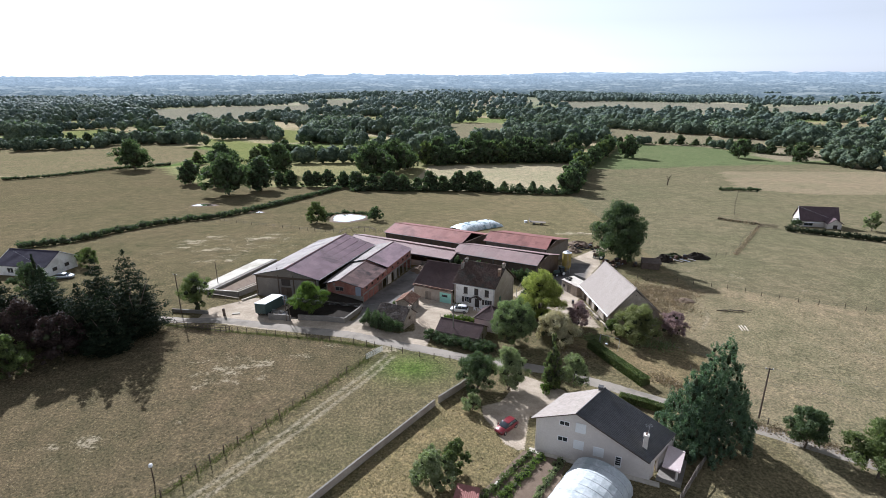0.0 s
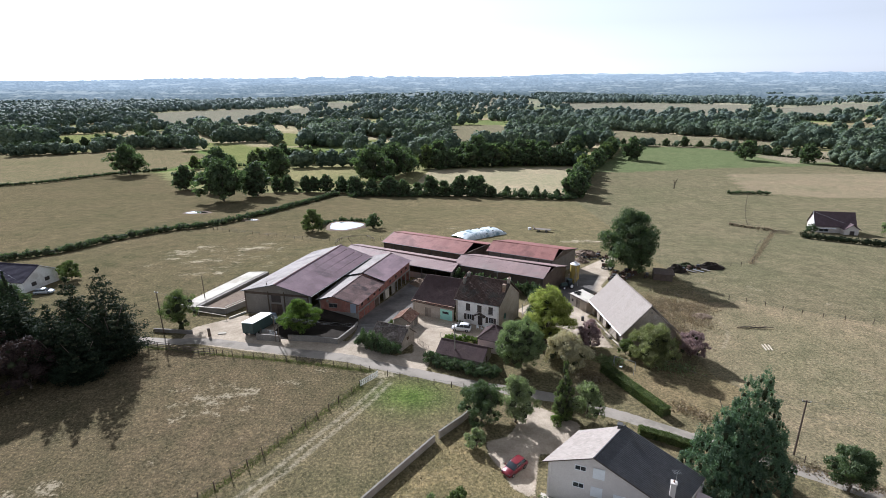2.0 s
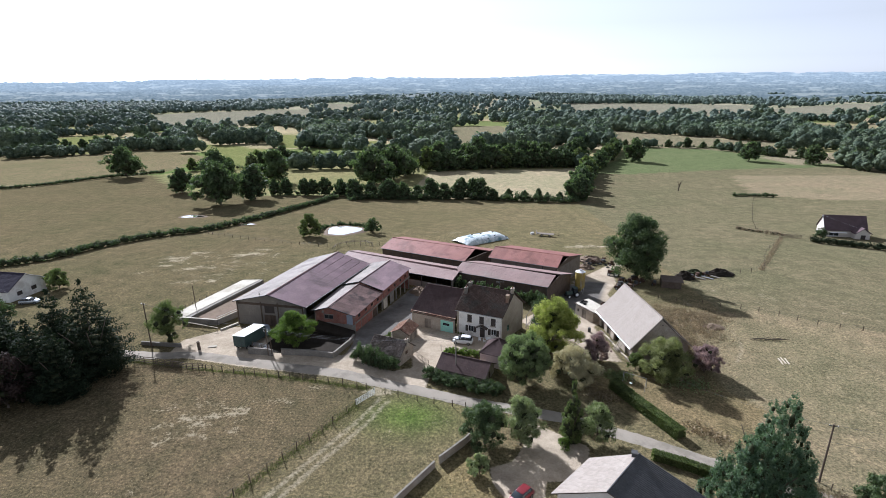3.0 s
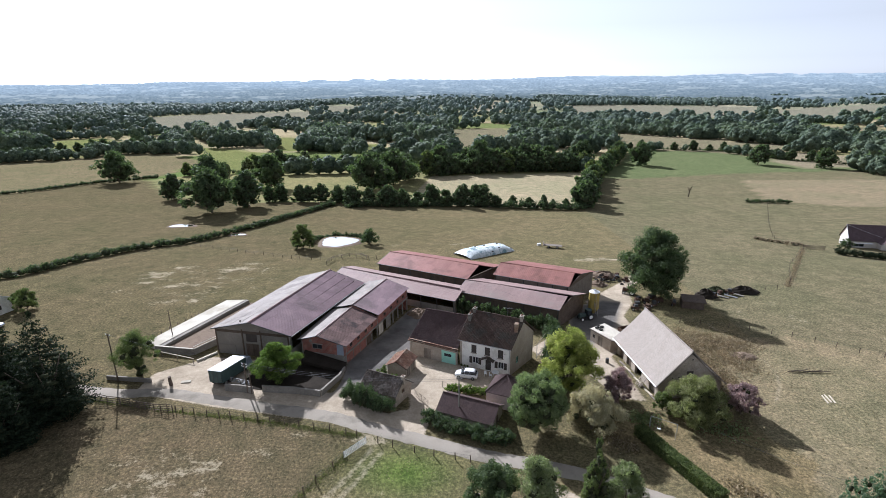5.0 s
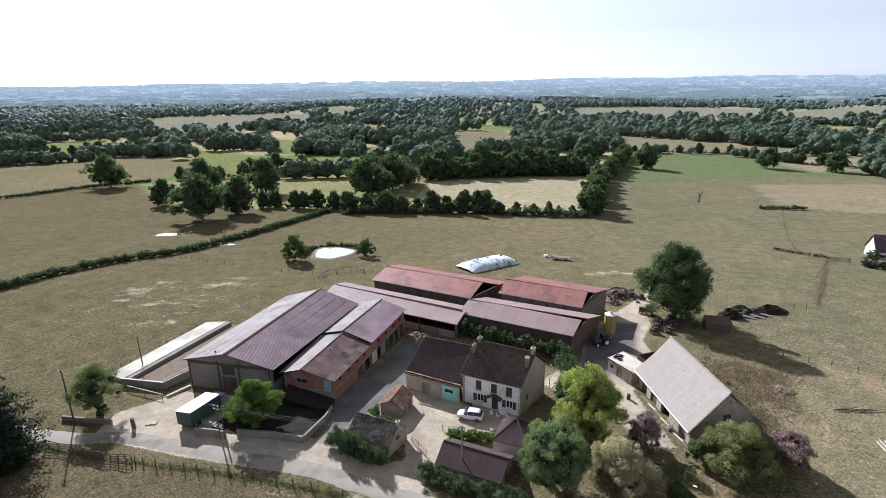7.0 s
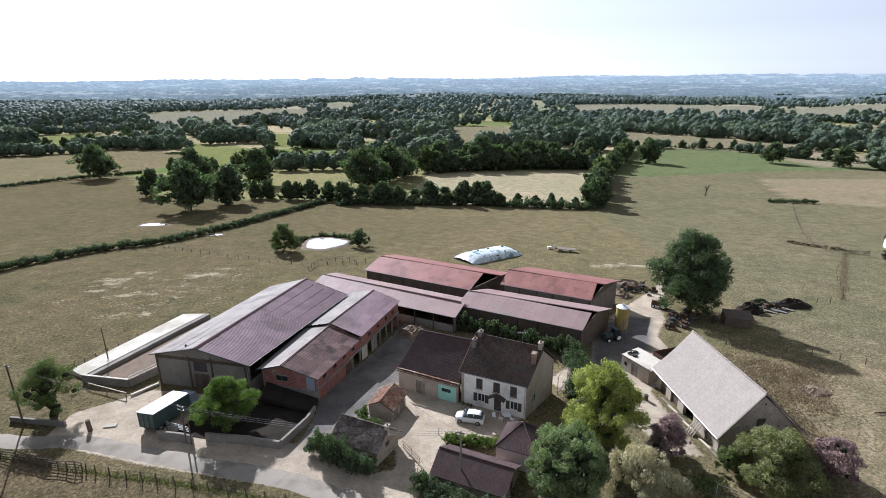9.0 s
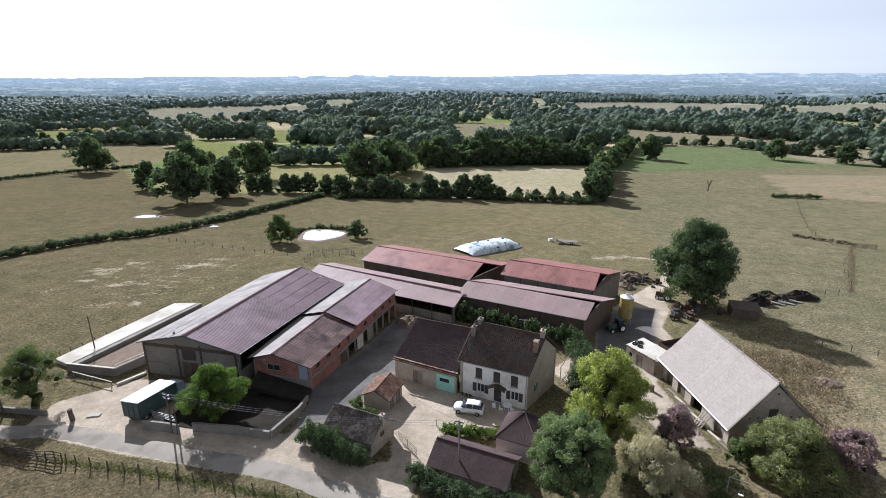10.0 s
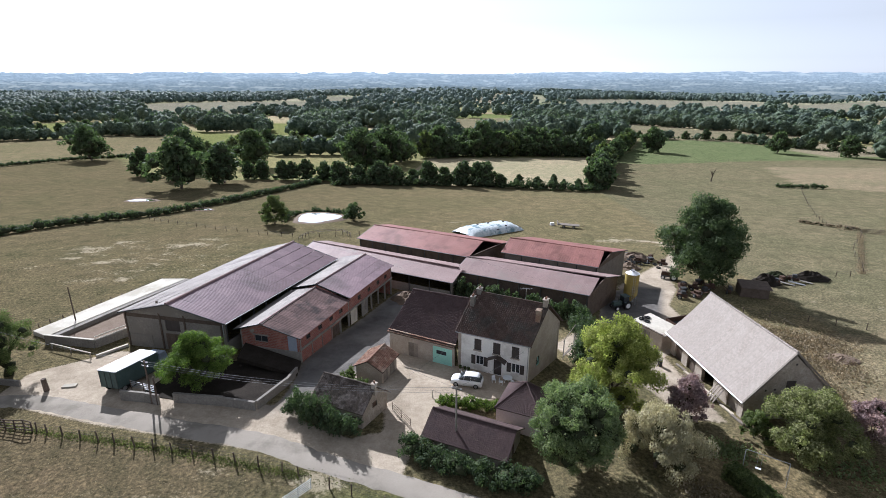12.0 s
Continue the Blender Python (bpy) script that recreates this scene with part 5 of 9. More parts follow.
def farm_outbuildings():
    t, w, z0 = small_house("cottage", "small old stone cottage with mossy dark tiles by the lane", "cottage", (-16.4, 102.7), (-9.8, 99.9), (2.5, 4.6), 2.35, 4.5, M_RUBBLE, M_TILE_MOSSY,
                           holes_east=[(1.9, 2.75, 1.75, 2.7)])
    fill(t, "door", w[1], w[2], 1.9, 2.75, 1.75, 2.7, M_RUST, 0.1, label="rust-brown loft door")
    fill(t, "door", w[0], w[1], 5.0, 5.9, z0, 1.6, M_WOOD_DARK, -0.03)
    chimney(t, -8.75, 102.25, 4.5, 0.45, -23, M_RENDER_OLD, 0.5, 0.55, 1)
    t, w, z0 = small_house("tool_shed", "small tool shed with lichened reddish tile roof", "shed", (-8.8, 108.9), (-7.2, 113.6), (-4.1, 1.5), 2.15, 3.3, M_RENDER_OLD, M_TILE_ORANGE, depth=0.08)
    fill(t, "door", w[0], w[1], 0.5, 1.5, z0, 1.8, M_WOOD_GREY, -0.03, planks=4)
    fill(t, "door", w[0], w[1], 2.4, 3.6, z0, 1.8, M_WOOD_GREY, -0.03, planks=5)
    t, w, z0 = small_house("roadside_shed", "low roadside shed with dark brown tile roof", "shed", (-3.2, 97.6), (5.6, 93.9), (2.3, 5.4), 1.55, 3.25, M_RENDER_OLD, M_TILE_PLAIN, 0.22, 0.2, depth=0.022, holes_east=[(2.2, 3.2, z0, 1.4)])
    fill(t, "door", w[1], w[2], 2.2, 3.2, z0, 1.4, M_WOOD_DARK, 0.1)
    # hipped pink hut
    h = thing("garden_hut", "pinkish rendered hut with a hipped dark tile roof", "hut", on(8.3, 102.7))
    c = [V(4.8, 101.4, 2.6), V(9.8, 99.3, 2.6), V(11.9, 104.2, 2.6), V(6.9, 106.3, 2.6)]
    ap = V(8.6, 104.0, 4.3)
    for i in range(4):
        p, q = c[i], c[(i + 1) % 4]
        part("roof", tiled(p, q, ap.lerp(q, 0.02), ap.lerp(p, 0.02), 0.26, 0.22, 0.04), M_TILE_PLAIN, h)
        part("roof_deck", Geo().loft([p - V(0, 0, 0.1), q - V(0, 0, 0.1), ap - V(0, 0, 0.1)], [p - V(0, 0, 0.03), q - V(0, 0, 0.03), ap - V(0, 0, 0.04)]), M_WOOD_DARK, h)
        ridge_cap(h, p, ap, M_TILE_PLAIN, 0.08)
    w = inset(*c, 0.15)
    for i in range(4):
        part("wall", wall_face(w[i], w[(i + 1) % 4], low_ground(*w), 2.62, 0.25), M_RENDER_PINK, h)


farm_outbuildings()


# ---- trees ----
ICO = bmesh.new()
bmesh.ops.create_icosphere(ICO, subdivisions=1, radius=1.0)
ICO_V = np.array([v.co[:] for v in ICO.verts])
ICO_F = np.array([[v.index for v in f.verts] for f in ICO.faces])
ICO.free()


def leaf_quads(rng, centres, normals, size, droop=0.0):
    """Small bent leaf sprays: four corners a piece, at random turns about their outward way."""
    n = len(centres)
    r = rng.normal(size=(n, 3))
    t = np.cross(normals, r)
    t /= np.linalg.norm(t, axis=1)[:, None] + 1e-9
    s = np.cross(normals, t)
    tilt = rng.normal(scale=0.55, size=(n, 1))
    s = s + normals * tilt
    s[:, 2] -= droop
    w = size * rng.uniform(0.55, 1.3, (n, 1))
    l = size * rng.uniform(0.7, 1.5, (n, 1))
    quad = np.stack([centres - t * w * 0.35 - s * l * 0.5, centres + t * w * 0.5 - s * l * 0.15, centres + t * w * 0.3 + s * l * 0.5, centres - t * w * 0.5 + s * l * 0.2], 1)
    return quad.reshape(-1, 3)


def mesh_of(name, verts, faces3, faces4, material, inner=None):
    """A mesh from arrays of triangles and quads; inner: the triangles' own material."""
    me = bpy.data.meshes.new(name)
    verts = np.asarray(verts, np.float32)
    loops = np.concatenate([np.asarray(faces3, np.int32).ravel(), np.asarray(faces4, np.int32).ravel()])
    starts = np.concatenate([np.arange(len(faces3)) * 3, len(faces3) * 3 + np.arange(len(faces4)) * 4]).astype(np.int32)
    me.vertices.add(len(verts))
    me.vertices.foreach_set("co", verts.ravel())
    me.loops.add(len(loops))
    me.loops.foreach_set("vertex_index", loops)
    me.polygons.add(len(starts))
    me.polygons.foreach_set("loop_start", starts)
    me.update(calc_edges=True)
    me.materials.append(material)
    if inner:
        me.materials.append(inner)
        me.polygons.foreach_set("material_index", (np.arange(len(starts)) < len(faces3)).astype(np.int32))
    return me


def crown_mesh(name, blobs, count, size, material, seed, droop=0.0, core=0.72, split=6):
    """A crown of leaf sprays: every lump (x, y, z, rx, ry, rz) bears smaller lumps, and these the leaves; dark cores
    inside keep it from being seen through and stand in for the crown's deep shade.
    """
    rng = np.random.default_rng(seed)
    big = np.array(blobs, float)
    if split:
        d = rng.normal(size=(len(big) * split, 3))
        d /= np.linalg.norm(d, axis=1)[:, None]
        d[:, 2] = np.where(rng.random(len(d)) < 0.45, np.abs(d[:, 2]), d[:, 2])
        own = np.repeat(big, split, 0)
        f = rng.uniform(0.3, 0.52, (len(d), 1))
        small = np.concatenate([own[:, :3] + d * own[:, 3:6] * rng.uniform(0.62, 0.98, (len(d), 1)), own[:, 3:6] * f], 1)
    else:
        small = big
    area = small[:, 3] * small[:, 4] + small[:, 3] * small[:, 5] + small[:, 4] * small[:, 5]
    pick = rng.choice(len(small), count, p=area / area.sum())
    d = rng.normal(size=(count, 3))
    d /= np.linalg.norm(d, axis=1)[:, None]
    r = small[pick, 3:6]
    centres = small[pick, :3] + d * r * rng.uniform(0.55, 1.25, (count, 1))
    nrm = d / r
    nrm /= np.linalg.norm(nrm, axis=1)[:, None]
    quads = leaf_quads(rng, centres, nrm, size, droop)
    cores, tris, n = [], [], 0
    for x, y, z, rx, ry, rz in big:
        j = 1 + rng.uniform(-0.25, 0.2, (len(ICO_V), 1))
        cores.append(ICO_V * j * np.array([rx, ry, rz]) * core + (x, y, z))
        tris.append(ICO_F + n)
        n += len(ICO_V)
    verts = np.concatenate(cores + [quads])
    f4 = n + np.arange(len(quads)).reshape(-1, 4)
    return mesh_of(name, verts, np.concatenate(tris), f4, material, M_IVY_BARK_AND_SHADE)


def round_blobs(rnd, w, h, base, n=16, egg=0.0):
    """Lumps for a round or oval crown: width w, from height base up to h."""
    out = [(0, 0, base + (h - base) * 0.5, w * 0.3, w * 0.3, (h - base) * 0.36)]
    ch = h - base
    for k in range(n):
        a = k * 2.4 + rnd.uniform(-0.6, 0.6)
        f = (k + 0.5) / n
        rr = math.sin(math.pi * (0.2 + 0.75 * f) ** (1.0 - egg * 0.3))
        s = w * rnd.uniform(0.12, 0.24)
        rad = max(0.0, w / 2 * rr - s * 0.75) * rnd.uniform(0.72, 1.2)
        out.append((rad * math.cos(a), rad * math.sin(a), base + ch * (0.1 + 0.8 * f) + rnd.uniform(-0.04, 0.04) * ch, s, s, s * rnd.uniform(0.75, 1.0)))
    return out


def limbs(g, rnd, h, w, trunk_r, fork, n=5):
    g.tube((0, 0, -0.4), (0.05 * w * rnd.uniform(-1, 1), 0.05 * w * rnd.uniform(-1, 1), fork), trunk_r * 1.25, trunk_r * 0.8, 9)
    for k in range(n):
        a = k * 2 * math.pi / n + rnd.uniform(-0.4, 0.4)
        e = (w * 0.3 * math.cos(a), w * 0.3 * math.sin(a), fork + (h - fork) * rnd.uniform(0.35, 0.7))
        m = (e[0] * 0.35, e[1] * 0.35, fork + (e[2] - fork) * 0.5)
        g.tube((0, 0, fork * 0.92), m, trunk_r * 0.55, trunk_r * 0.38, 6).tube(m, e, trunk_r * 0.38, trunk_r * 0.12, 5)
    g.tube((0, 0, fork * 0.95), (0, 0, fork + (h - fork) * 0.7), trunk_r * 0.7, trunk_r * 0.15, 6)


def local_part(name, me, parent, label=""):
    """A part whose mesh stands at its thing's own base."""
    ob = new(name, me)
    ob.parent = parent
    return tagged(ob, label)


def tree(name, label, x, y, h, w, material, count, size, seed, base=0.25, n=16, egg=0.0, trunk=None, bark=None, droop=0.0, blobs=None, category="tree", group="", core=0.36, fork=None):
    rnd = random.Random(seed)
    t = thing(name, label, category, on(x, y), group)
    g = Geo()
    limbs(g, rnd, h * 0.95, w, trunk or max(0.08, h * 0.022), fork if fork else max(0.5, h * base * 1.05))
    local_part("trunk", g.mesh("trunk", bark or M_BARK, True), t)
    bl = blobs or round_blobs(rnd, w, h, h * base, n, egg)
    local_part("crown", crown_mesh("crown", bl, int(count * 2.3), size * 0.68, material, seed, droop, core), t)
    return t


def cone_blobs(rnd, h, w, base, layers, per, lift=0.0, uneven=0.25, full=0.85, dx=0.0, dy=0.0):
    """Layered boughs of a conifer."""
    out = []
    for k in range(layers):
        f = k / (layers - 1)
        z = base + (h - base) * f * 0.97
        rad = w / 2 * (1 - f) ** full * min(1, 0.55 + f * 2.2) + 0.25
        m = max(1, int(per * (1 - f * 0.7)))
        for j in range(m):
            a = j * 2 * math.pi / m + k * 1.1 + rnd.uniform(-0.3, 0.3)
            q = rad * rnd.uniform(1 - uneven, 1.08) * 0.6
            s = max(0.35, rad * 0.42)
            out.append((dx * (1 - f * 0.5) + q * math.cos(a), dy * (1 - f * 0.5) + q * math.sin(a), z + lift * q + rnd.uniform(-0.2, 0.2), s * 1.1, s * 1.1, max(0.35, (h - base) / layers * 0.95)))
    return out


def plume_blobs(rnd, h, w, n, dx=0.0, dy=0.0):
    """Upright feathery plumes over a broad cone, and a slim dark heart."""
    out = [(dx, dy, h * f, w * 0.3 * (1 - f * 0.85), w * 0.3 * (1 - f * 0.85), h * 0.16) for f in (0.12, 0.3, 0.48, 0.66, 0.82)]
    for k in range(n):
        f = (k + rnd.random()) / n
        z = h * (1 - (1 - f) ** 0.62) * 0.93
        a = k * 2.39996 + rnd.uniform(-0.3, 0.3)
        r = w / 2 * (1 - z / h) ** 0.72 * rnd.uniform(0.74, 1.05)
        s = rnd.uniform(0.5, 0.95) * (1 - 0.45 * z / h)
        out.append((dx * (1 - z / h * 0.5) + r * math.cos(a), dy * (1 - z / h * 0.5) + r * math.sin(a), z + 0.7, s, s, s * rnd.uniform(1.5, 2.3)))
    return out


def ball_blobs(rnd, w, h, base, n):
    """Lumps for a dense, evenly rounded crown."""
    mid, rz, rx = (h + base) / 2, (h - base) / 2, w / 2
    out = [(0, 0, mid, rx * 0.8, rx * 0.8, rz * 0.8)]
    for k in range(n):
        f = (k + 0.5) / n
        c = 1 - 1.75 * f
        r = math.sqrt(max(0.0, 1 - c * c))
        a = k * 2.39996
        s = rnd.uniform(0.28, 0.36)
        q = 0.68 + rnd.uniform(-0.06, 0.06)
        out.append((rx * q * r * math.cos(a), rx * q * r * math.sin(a), mid + rz * q * c, rx * s, rx * s, rx * s))
    return out


# trees round the farm and the houses
tree("walnut_tree", "round walnut tree with yellowing leaves behind the hut", 19.3, 106.5, 11.0, 11.2, L_WALNUT, 25000, 0.24, 11, 0.12, 24)
tree("lime_tree", "dense dark green rounded tree beside the lane", 12.6, 95.6, 9.6, 9.2, L_LIMETREE, 26000, 0.2, 12, 0.05, blobs=ball_blobs(random.Random(12), 9.2, 9.6, 0.3, 42), core=0.5)
tree("willow_shrub", "pale dry-looking willow shrub by the lane", 21.2, 96.0, 7.2, 8.4, L_WILLOW, 17000, 0.16, 13, 0.04, 16, droop=0.9)
tree("purple_plum", "purple-leaved plum tree by the barn wall", 27.6, 104.2, 5.6, 5.8, L_PURPLE, 6500, 0.2, 14, 0.04, 14)
tree("hazel_tree", "broad green hazel in front of the barn gable", 38.6, 99.4, 6.6, 9.6, L_HAZEL, 21000, 0.2, 15, 0.08, 18)
tree("purple_plum", "purple-leaved plum tree at the meadow edge", 46.8, 101.2, 5.6, 6.6, L_PURPLE, 4500, 0.24, 16, 0.08, 12)
tree("laurel_bush", "green bush below the barn gable", 34.2, 101.6, 3.2, 3.8, L_HEDGE, 2200, 0.22, 17, 0.02, 9, category="bush")
tree("cherry_tree", "bright green tree inside the yard wall", -32.0, 107.6, 7.2, 8.2, L_LIME, 15000, 0.2, 18, 0.2, 20, core=0.42)
tree("oak_tree", "large old oak beside the farm track", 52.0, 154.6, 17.6, 17.4, L_OAK, 22000, 0.4, 19, 0.07, 30, trunk=0.55, fork=3.2)
tree("ivy_tree", "ivy-clad pollard at the yard entrance", -58.6, 110.0, 8.2, 8.2, L_HEDGE, 9000, 0.18, 20, 0.16, 13, bark=M_IVY_BARK_AND_SHADE, trunk=0.5)
tree("olive_tree", "grey-green small tree on the drive island", 4.8, 78.8, 7.0, 7.4, L_OAK, 6500, 0.24, 21, 0.06, 14)
tree("olive_tree", "silvery small tree on the drive island", 9.8, 79.2, 8.0, 7.2, L_GREY, 6500, 0.24, 22, 0.08, 14)
tree("plum_tree", "grey twiggy plum tree beside the lane", 21.5, 80.6, 6.2, 6.2, L_GREY, 3800, 0.22, 23, 0.12, 12)
tree("cypress", "narrow olive-green cypress by the drive", 17.7, 80.5, 9.6, 3.8, L_HEDGE, 5000, 0.24, 24, 0.0, blobs=cone_blobs(random.Random(24), 9.6, 4.2, 0.3, 10, 5), core=0.8)
tree("fir_tree", "tall broad blue-green fir beside the lane", 37.6, 66.8, 17.0, 12.5, L_FIR, 34000, 0.22, 25, 0.0, blobs=plume_blobs(random.Random(25), 17.0, 10.4, 150, 1.6) + plume_blobs(random.Random(26), 13.0, 9.6, 110, -3.0, -1.0), core=0.4)
tree("apple_tree", "small round apple tree along the lane", 52.3, 66.3, 6.6, 5.8, L_OAK, 4800, 0.26, 26, 0.16, 13)
tree("apple_tree", "leafy apple tree along the lane", 58.6, 60.4, 8.6, 9.0, L_HEDGE, 6500, 0.3, 27, 0.12, 16)
tree("elder_bush", "green bush in the garden grass", -2.2, 56.4, 5.2, 6.4, L_GREY, 5200, 0.24, 28, 0.02, 13, category="bush")
tree("elder_bush", "fresh green bush in the garden grass", 0.6, 58.4, 5.6, 4.2, L_HEDGE, 3600, 0.24, 29, 0.02, 10, category="bush")
tree("garden_shrub", "small shrub at the lawn edge", 3.6, 73.0, 2.6, 3.4, L_GREY, 1500, 0.2, 30, 0.02, 8, category="bush")
tree("garden_shrub", "low yellowish shrub at the drive", 16.4, 78.9, 1.4, 2.6, L_LIME, 900, 0.16, 31, 0.02, 7, category="bush")
tree("pond_tree", "round tree at the pond's edge", -53.6, 200.4, 8.0, 8.6, L_HEDGE, 5200, 0.36, 32, 0.03, 16)
tree("pond_bush", "shrub on the pond's bank", -31.5, 207.0, 5.6, 7.0, L_OAK, 2800, 0.36, 33, 0.02, 12, category="bush")
CEDARS = [(-65.0, 97.6, 18.0, 15.0, 41), (-73.0, 99.6, 15.5, 13.0, 42), (-71.0, 91.5, 13.5, 13.0, 43), (-81.0, 95.5, 14.0, 13.0, 44), (-90.0, 96.0, 12.0, 12.0, 52), (-66.0, 90.0, 12.5, 11.0, 53), (-85.0, 100.5, 13.0, 12.0, 54)]
for x, y, h, w, s in CEDARS:
    tree("cedar", "dark layered cedar at the paddock corner", x, y, h, w, L_CEDAR, 8000, 0.36, s, 0.0, blobs=[(bx, by, bz, rx * 1.15, ry * 1.15, rz * 0.55) for bx, by, bz, rx, ry, rz in cone_blobs(random.Random(s), h, w, 0.3, 13, 10, -0.16, 0.55, 0.75)], core=0.36, group="cedar clump")
tree("garden_tree", "airy pale garden tree beside the far bungalow", 170.0, 207.0, 8.0, 7.0, L_GREY, 2600, 0.34, 81, 0.08, 12)
tree("garden_tree", "airy pale garden tree beside the far bungalow", 182.0, 203.0, 7.0, 9.0, L_GREY, 3000, 0.36, 82, 0.05, 13)
tree("garden_shrub", "dark shrub beside the far bungalow", 140.6, 209.0, 4.6, 5.0, L_DARK, 1400, 0.3, 83, 0.02, 9, category="bush")
tree("cypress", "dark pointed cypress by the white bungalow", -91.0, 106.5, 13.2, 6.2, L_CEDAR, 4500, 0.32, 45, 0.0, blobs=cone_blobs(random.Random(45), 13.2, 6.4, 0.3, 10, 5), core=0.8)
tree("maple_tree", "dark reddish tree in the clump", -73.0, 86.5, 9.5, 10.0, L_MAPLE, 5000, 0.32, 46, 0.06, 15)
tree("oak_tree", "dark leafy tree in the clump by the paddock", -81.0, 88.5, 10.5, 10.0, L_MAPLE, 4500, 0.34, 84, 0.06, 14)
tree("oak_tree", "dark leafy tree in the clump by the paddock", -88.0, 88.0, 10.0, 11.0, L_CEDAR, 4500, 0.34, 85, 0.06, 14)
tree("oak_tree", "dark leafy tree in the clump by the paddock", -84.0, 80.0, 7.0, 9.0, L_CEDAR, 4000, 0.32, 86, 0.05, 13)
tree("pine_tree", "light green tree at the edge of the clump", -78.0, 80.5, 8.0, 7.6, L_HEDGE, 5200, 0.28, 47, 0.08, 15)
tree("oak_tree", "dark green tree beside the white bungalow", -99.0, 113.0, 10.0, 9.0, L_DARK, 4200, 0.36, 48, 0.1, 13)
tree("garden_tree", "small round garden tree beside the bungalow", -105.0, 141.4, 5.4, 6.0, L_HEDGE, 3000, 0.26, 49, 0.04, 12)
tree("garden_tree", "small round garden tree beside the bungalow", -109.4, 143.4, 3.8, 3.6, L_HEDGE, 1600, 0.26, 50, 0.05, 9)


# hedges: lumps along a line
def hedge(name, label, line, height, width, material, step, count, size, seed, uneven=0.3, category="hedge", z_low=0.0):
    rnd = random.Random(seed)
    pts = smooth_line(line, step)
    x0, y0 = pts[len(pts) // 2]
    t = thing(name, label, category, on(x0, y0))
    bl = []
    for x, y in pts:
        for _ in range(2):
            if uneven <= 0.15:
                width_off = 0.12
            else:
                width_off = 0.25
            hh = height * rnd.uniform(1 - uneven, 1 + uneven * 0.6)
            ww = width * rnd.uniform(0.8, 1.15)
            bl.append((x + rnd.uniform(-width_off, width_off) * width, y + rnd.uniform(-width_off, width_off) * width, gz(x, y) + hh * 0.45 + z_low, max(ww * 0.55, step * 0.6), max(ww * 0.55, step * 0.6), hh * 0.55))
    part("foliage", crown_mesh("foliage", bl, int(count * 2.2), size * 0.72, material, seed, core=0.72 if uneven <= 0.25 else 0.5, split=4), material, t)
    return t


def clipped_hedge(label, line, height, width, material, count, size, seed):
    """A box-cut hedge: flat sides and top set with leaves."""
    rng = np.random.default_rng(seed)
    pts = smooth_line(line, 0.5)
    x0, y0 = pts[len(pts) // 2]
    t = thing("garden_hedge", label, "hedge", on(x0, y0))
    d = np.gradient(pts, axis=0)
    d /= np.hypot(d[:, 0], d[:, 1])[:, None]
    k = rng.integers(0, len(pts), count)
    side = np.stack([-d[k, 1], d[k, 0]], -1)
    face = rng.random(count)
    across = np.where(face < 0.45, rng.uniform(-1, 1, count), np.where(face < 0.72, -1.0, 1.0)) * width / 2 + rng.normal(0, 0.05, count)
    up = np.where(face < 0.45, height + rng.normal(0, 0.06, count), rng.uniform(0, height, count))
    p = pts[k] + side * across[:, None] + d[k] * rng.uniform(-0.3, 0.3, (count, 1))
    c = np.stack([p[:, 0], p[:, 1], ground_z(p[:, 0], p[:, 1]) + up], -1)
    nrm = rng.normal(size=(count, 3)) * 0.6
    nrm[:, 2] += np.where(face < 0.45, 1.0, 0.0)
    nrm[:, :2] += np.where(face < 0.45, 0.0, np.sign(across))[:, None] * side
    nrm /= np.linalg.norm(nrm, axis=1)[:, None]
    q = leaf_quads(rng, c, nrm, size)
    part("foliage", mesh_of("foliage", q, np.zeros((0, 3)), np.arange(len(q)).reshape(-1, 4), material), material, t)
    g = Geo()
    for (ax, ay), (bx, by) in zip(pts, pts[1:]):
        g.bar(on(ax, ay, -0.1), on(bx, by, -0.1), width * 0.86, height + 0.02)
    part("stem_mass", g, material, t)
    return t


clipped_hedge("clipped green box hedge along the lane", [(28.2, 95.0), (30.6, 89.4), (34.2, 81.6)], 1.6, 1.7, L_HEDGE, 9000, 0.16, 61)
clipped_hedge("low clipped hedge beside the house", [(28.6, 77.0), (32.4, 75.2), (35.4, 73.4)], 1.2, 1.2, L_HEDGE, 4000, 0.15, 62)
hedge("cottage_shrubs", "dense dark shrubs round the cottage", [(-18.6, 103.0), (-16.6, 101.4), (-13.4, 99.8), (-11.0, 98.4)], 3.2, 2.0, L_DARK, 0.8, 4200, 0.22, 63, 0.4, "shrubs")
hedge("shed_ivy", "green shrubs between the sheds", [(-13.4, 109.6), (-12.6, 107.6), (-10.6, 106.6)], 2.0, 1.6, L_HEDGE, 0.7, 2600, 0.2, 64, 0.3, "shrubs")
hedge("lane_shrubs", "dark shrubs along the roadside shed", [(-4.2, 97.0), (-2.0, 95.2), (1.5, 93.8), (4.8, 92.6), (8.0, 92.6)], 2.0, 2.3, L_DARK, 0.8, 6500, 0.2, 65, 0.35, "shrubs")
hedge("yard_shrubs", "clipped shrubs in front of the farmhouse", [(-1.2, 105.2), (2.0, 104.6), (5.0, 104.4)], 1.3, 1.3, L_LIME, 0.6, 2600, 0.18, 66, 0.3, "shrubs")
hedge("climbing_vine", "dark climbing vine along the machine shed front", [(0.5, 141.6), (7, 138.0), (14, 134.2), (21, 130.6)], 3.4, 1.6, L_DARK, 0.9, 5200, 0.32, 67, 0.35, "vine")
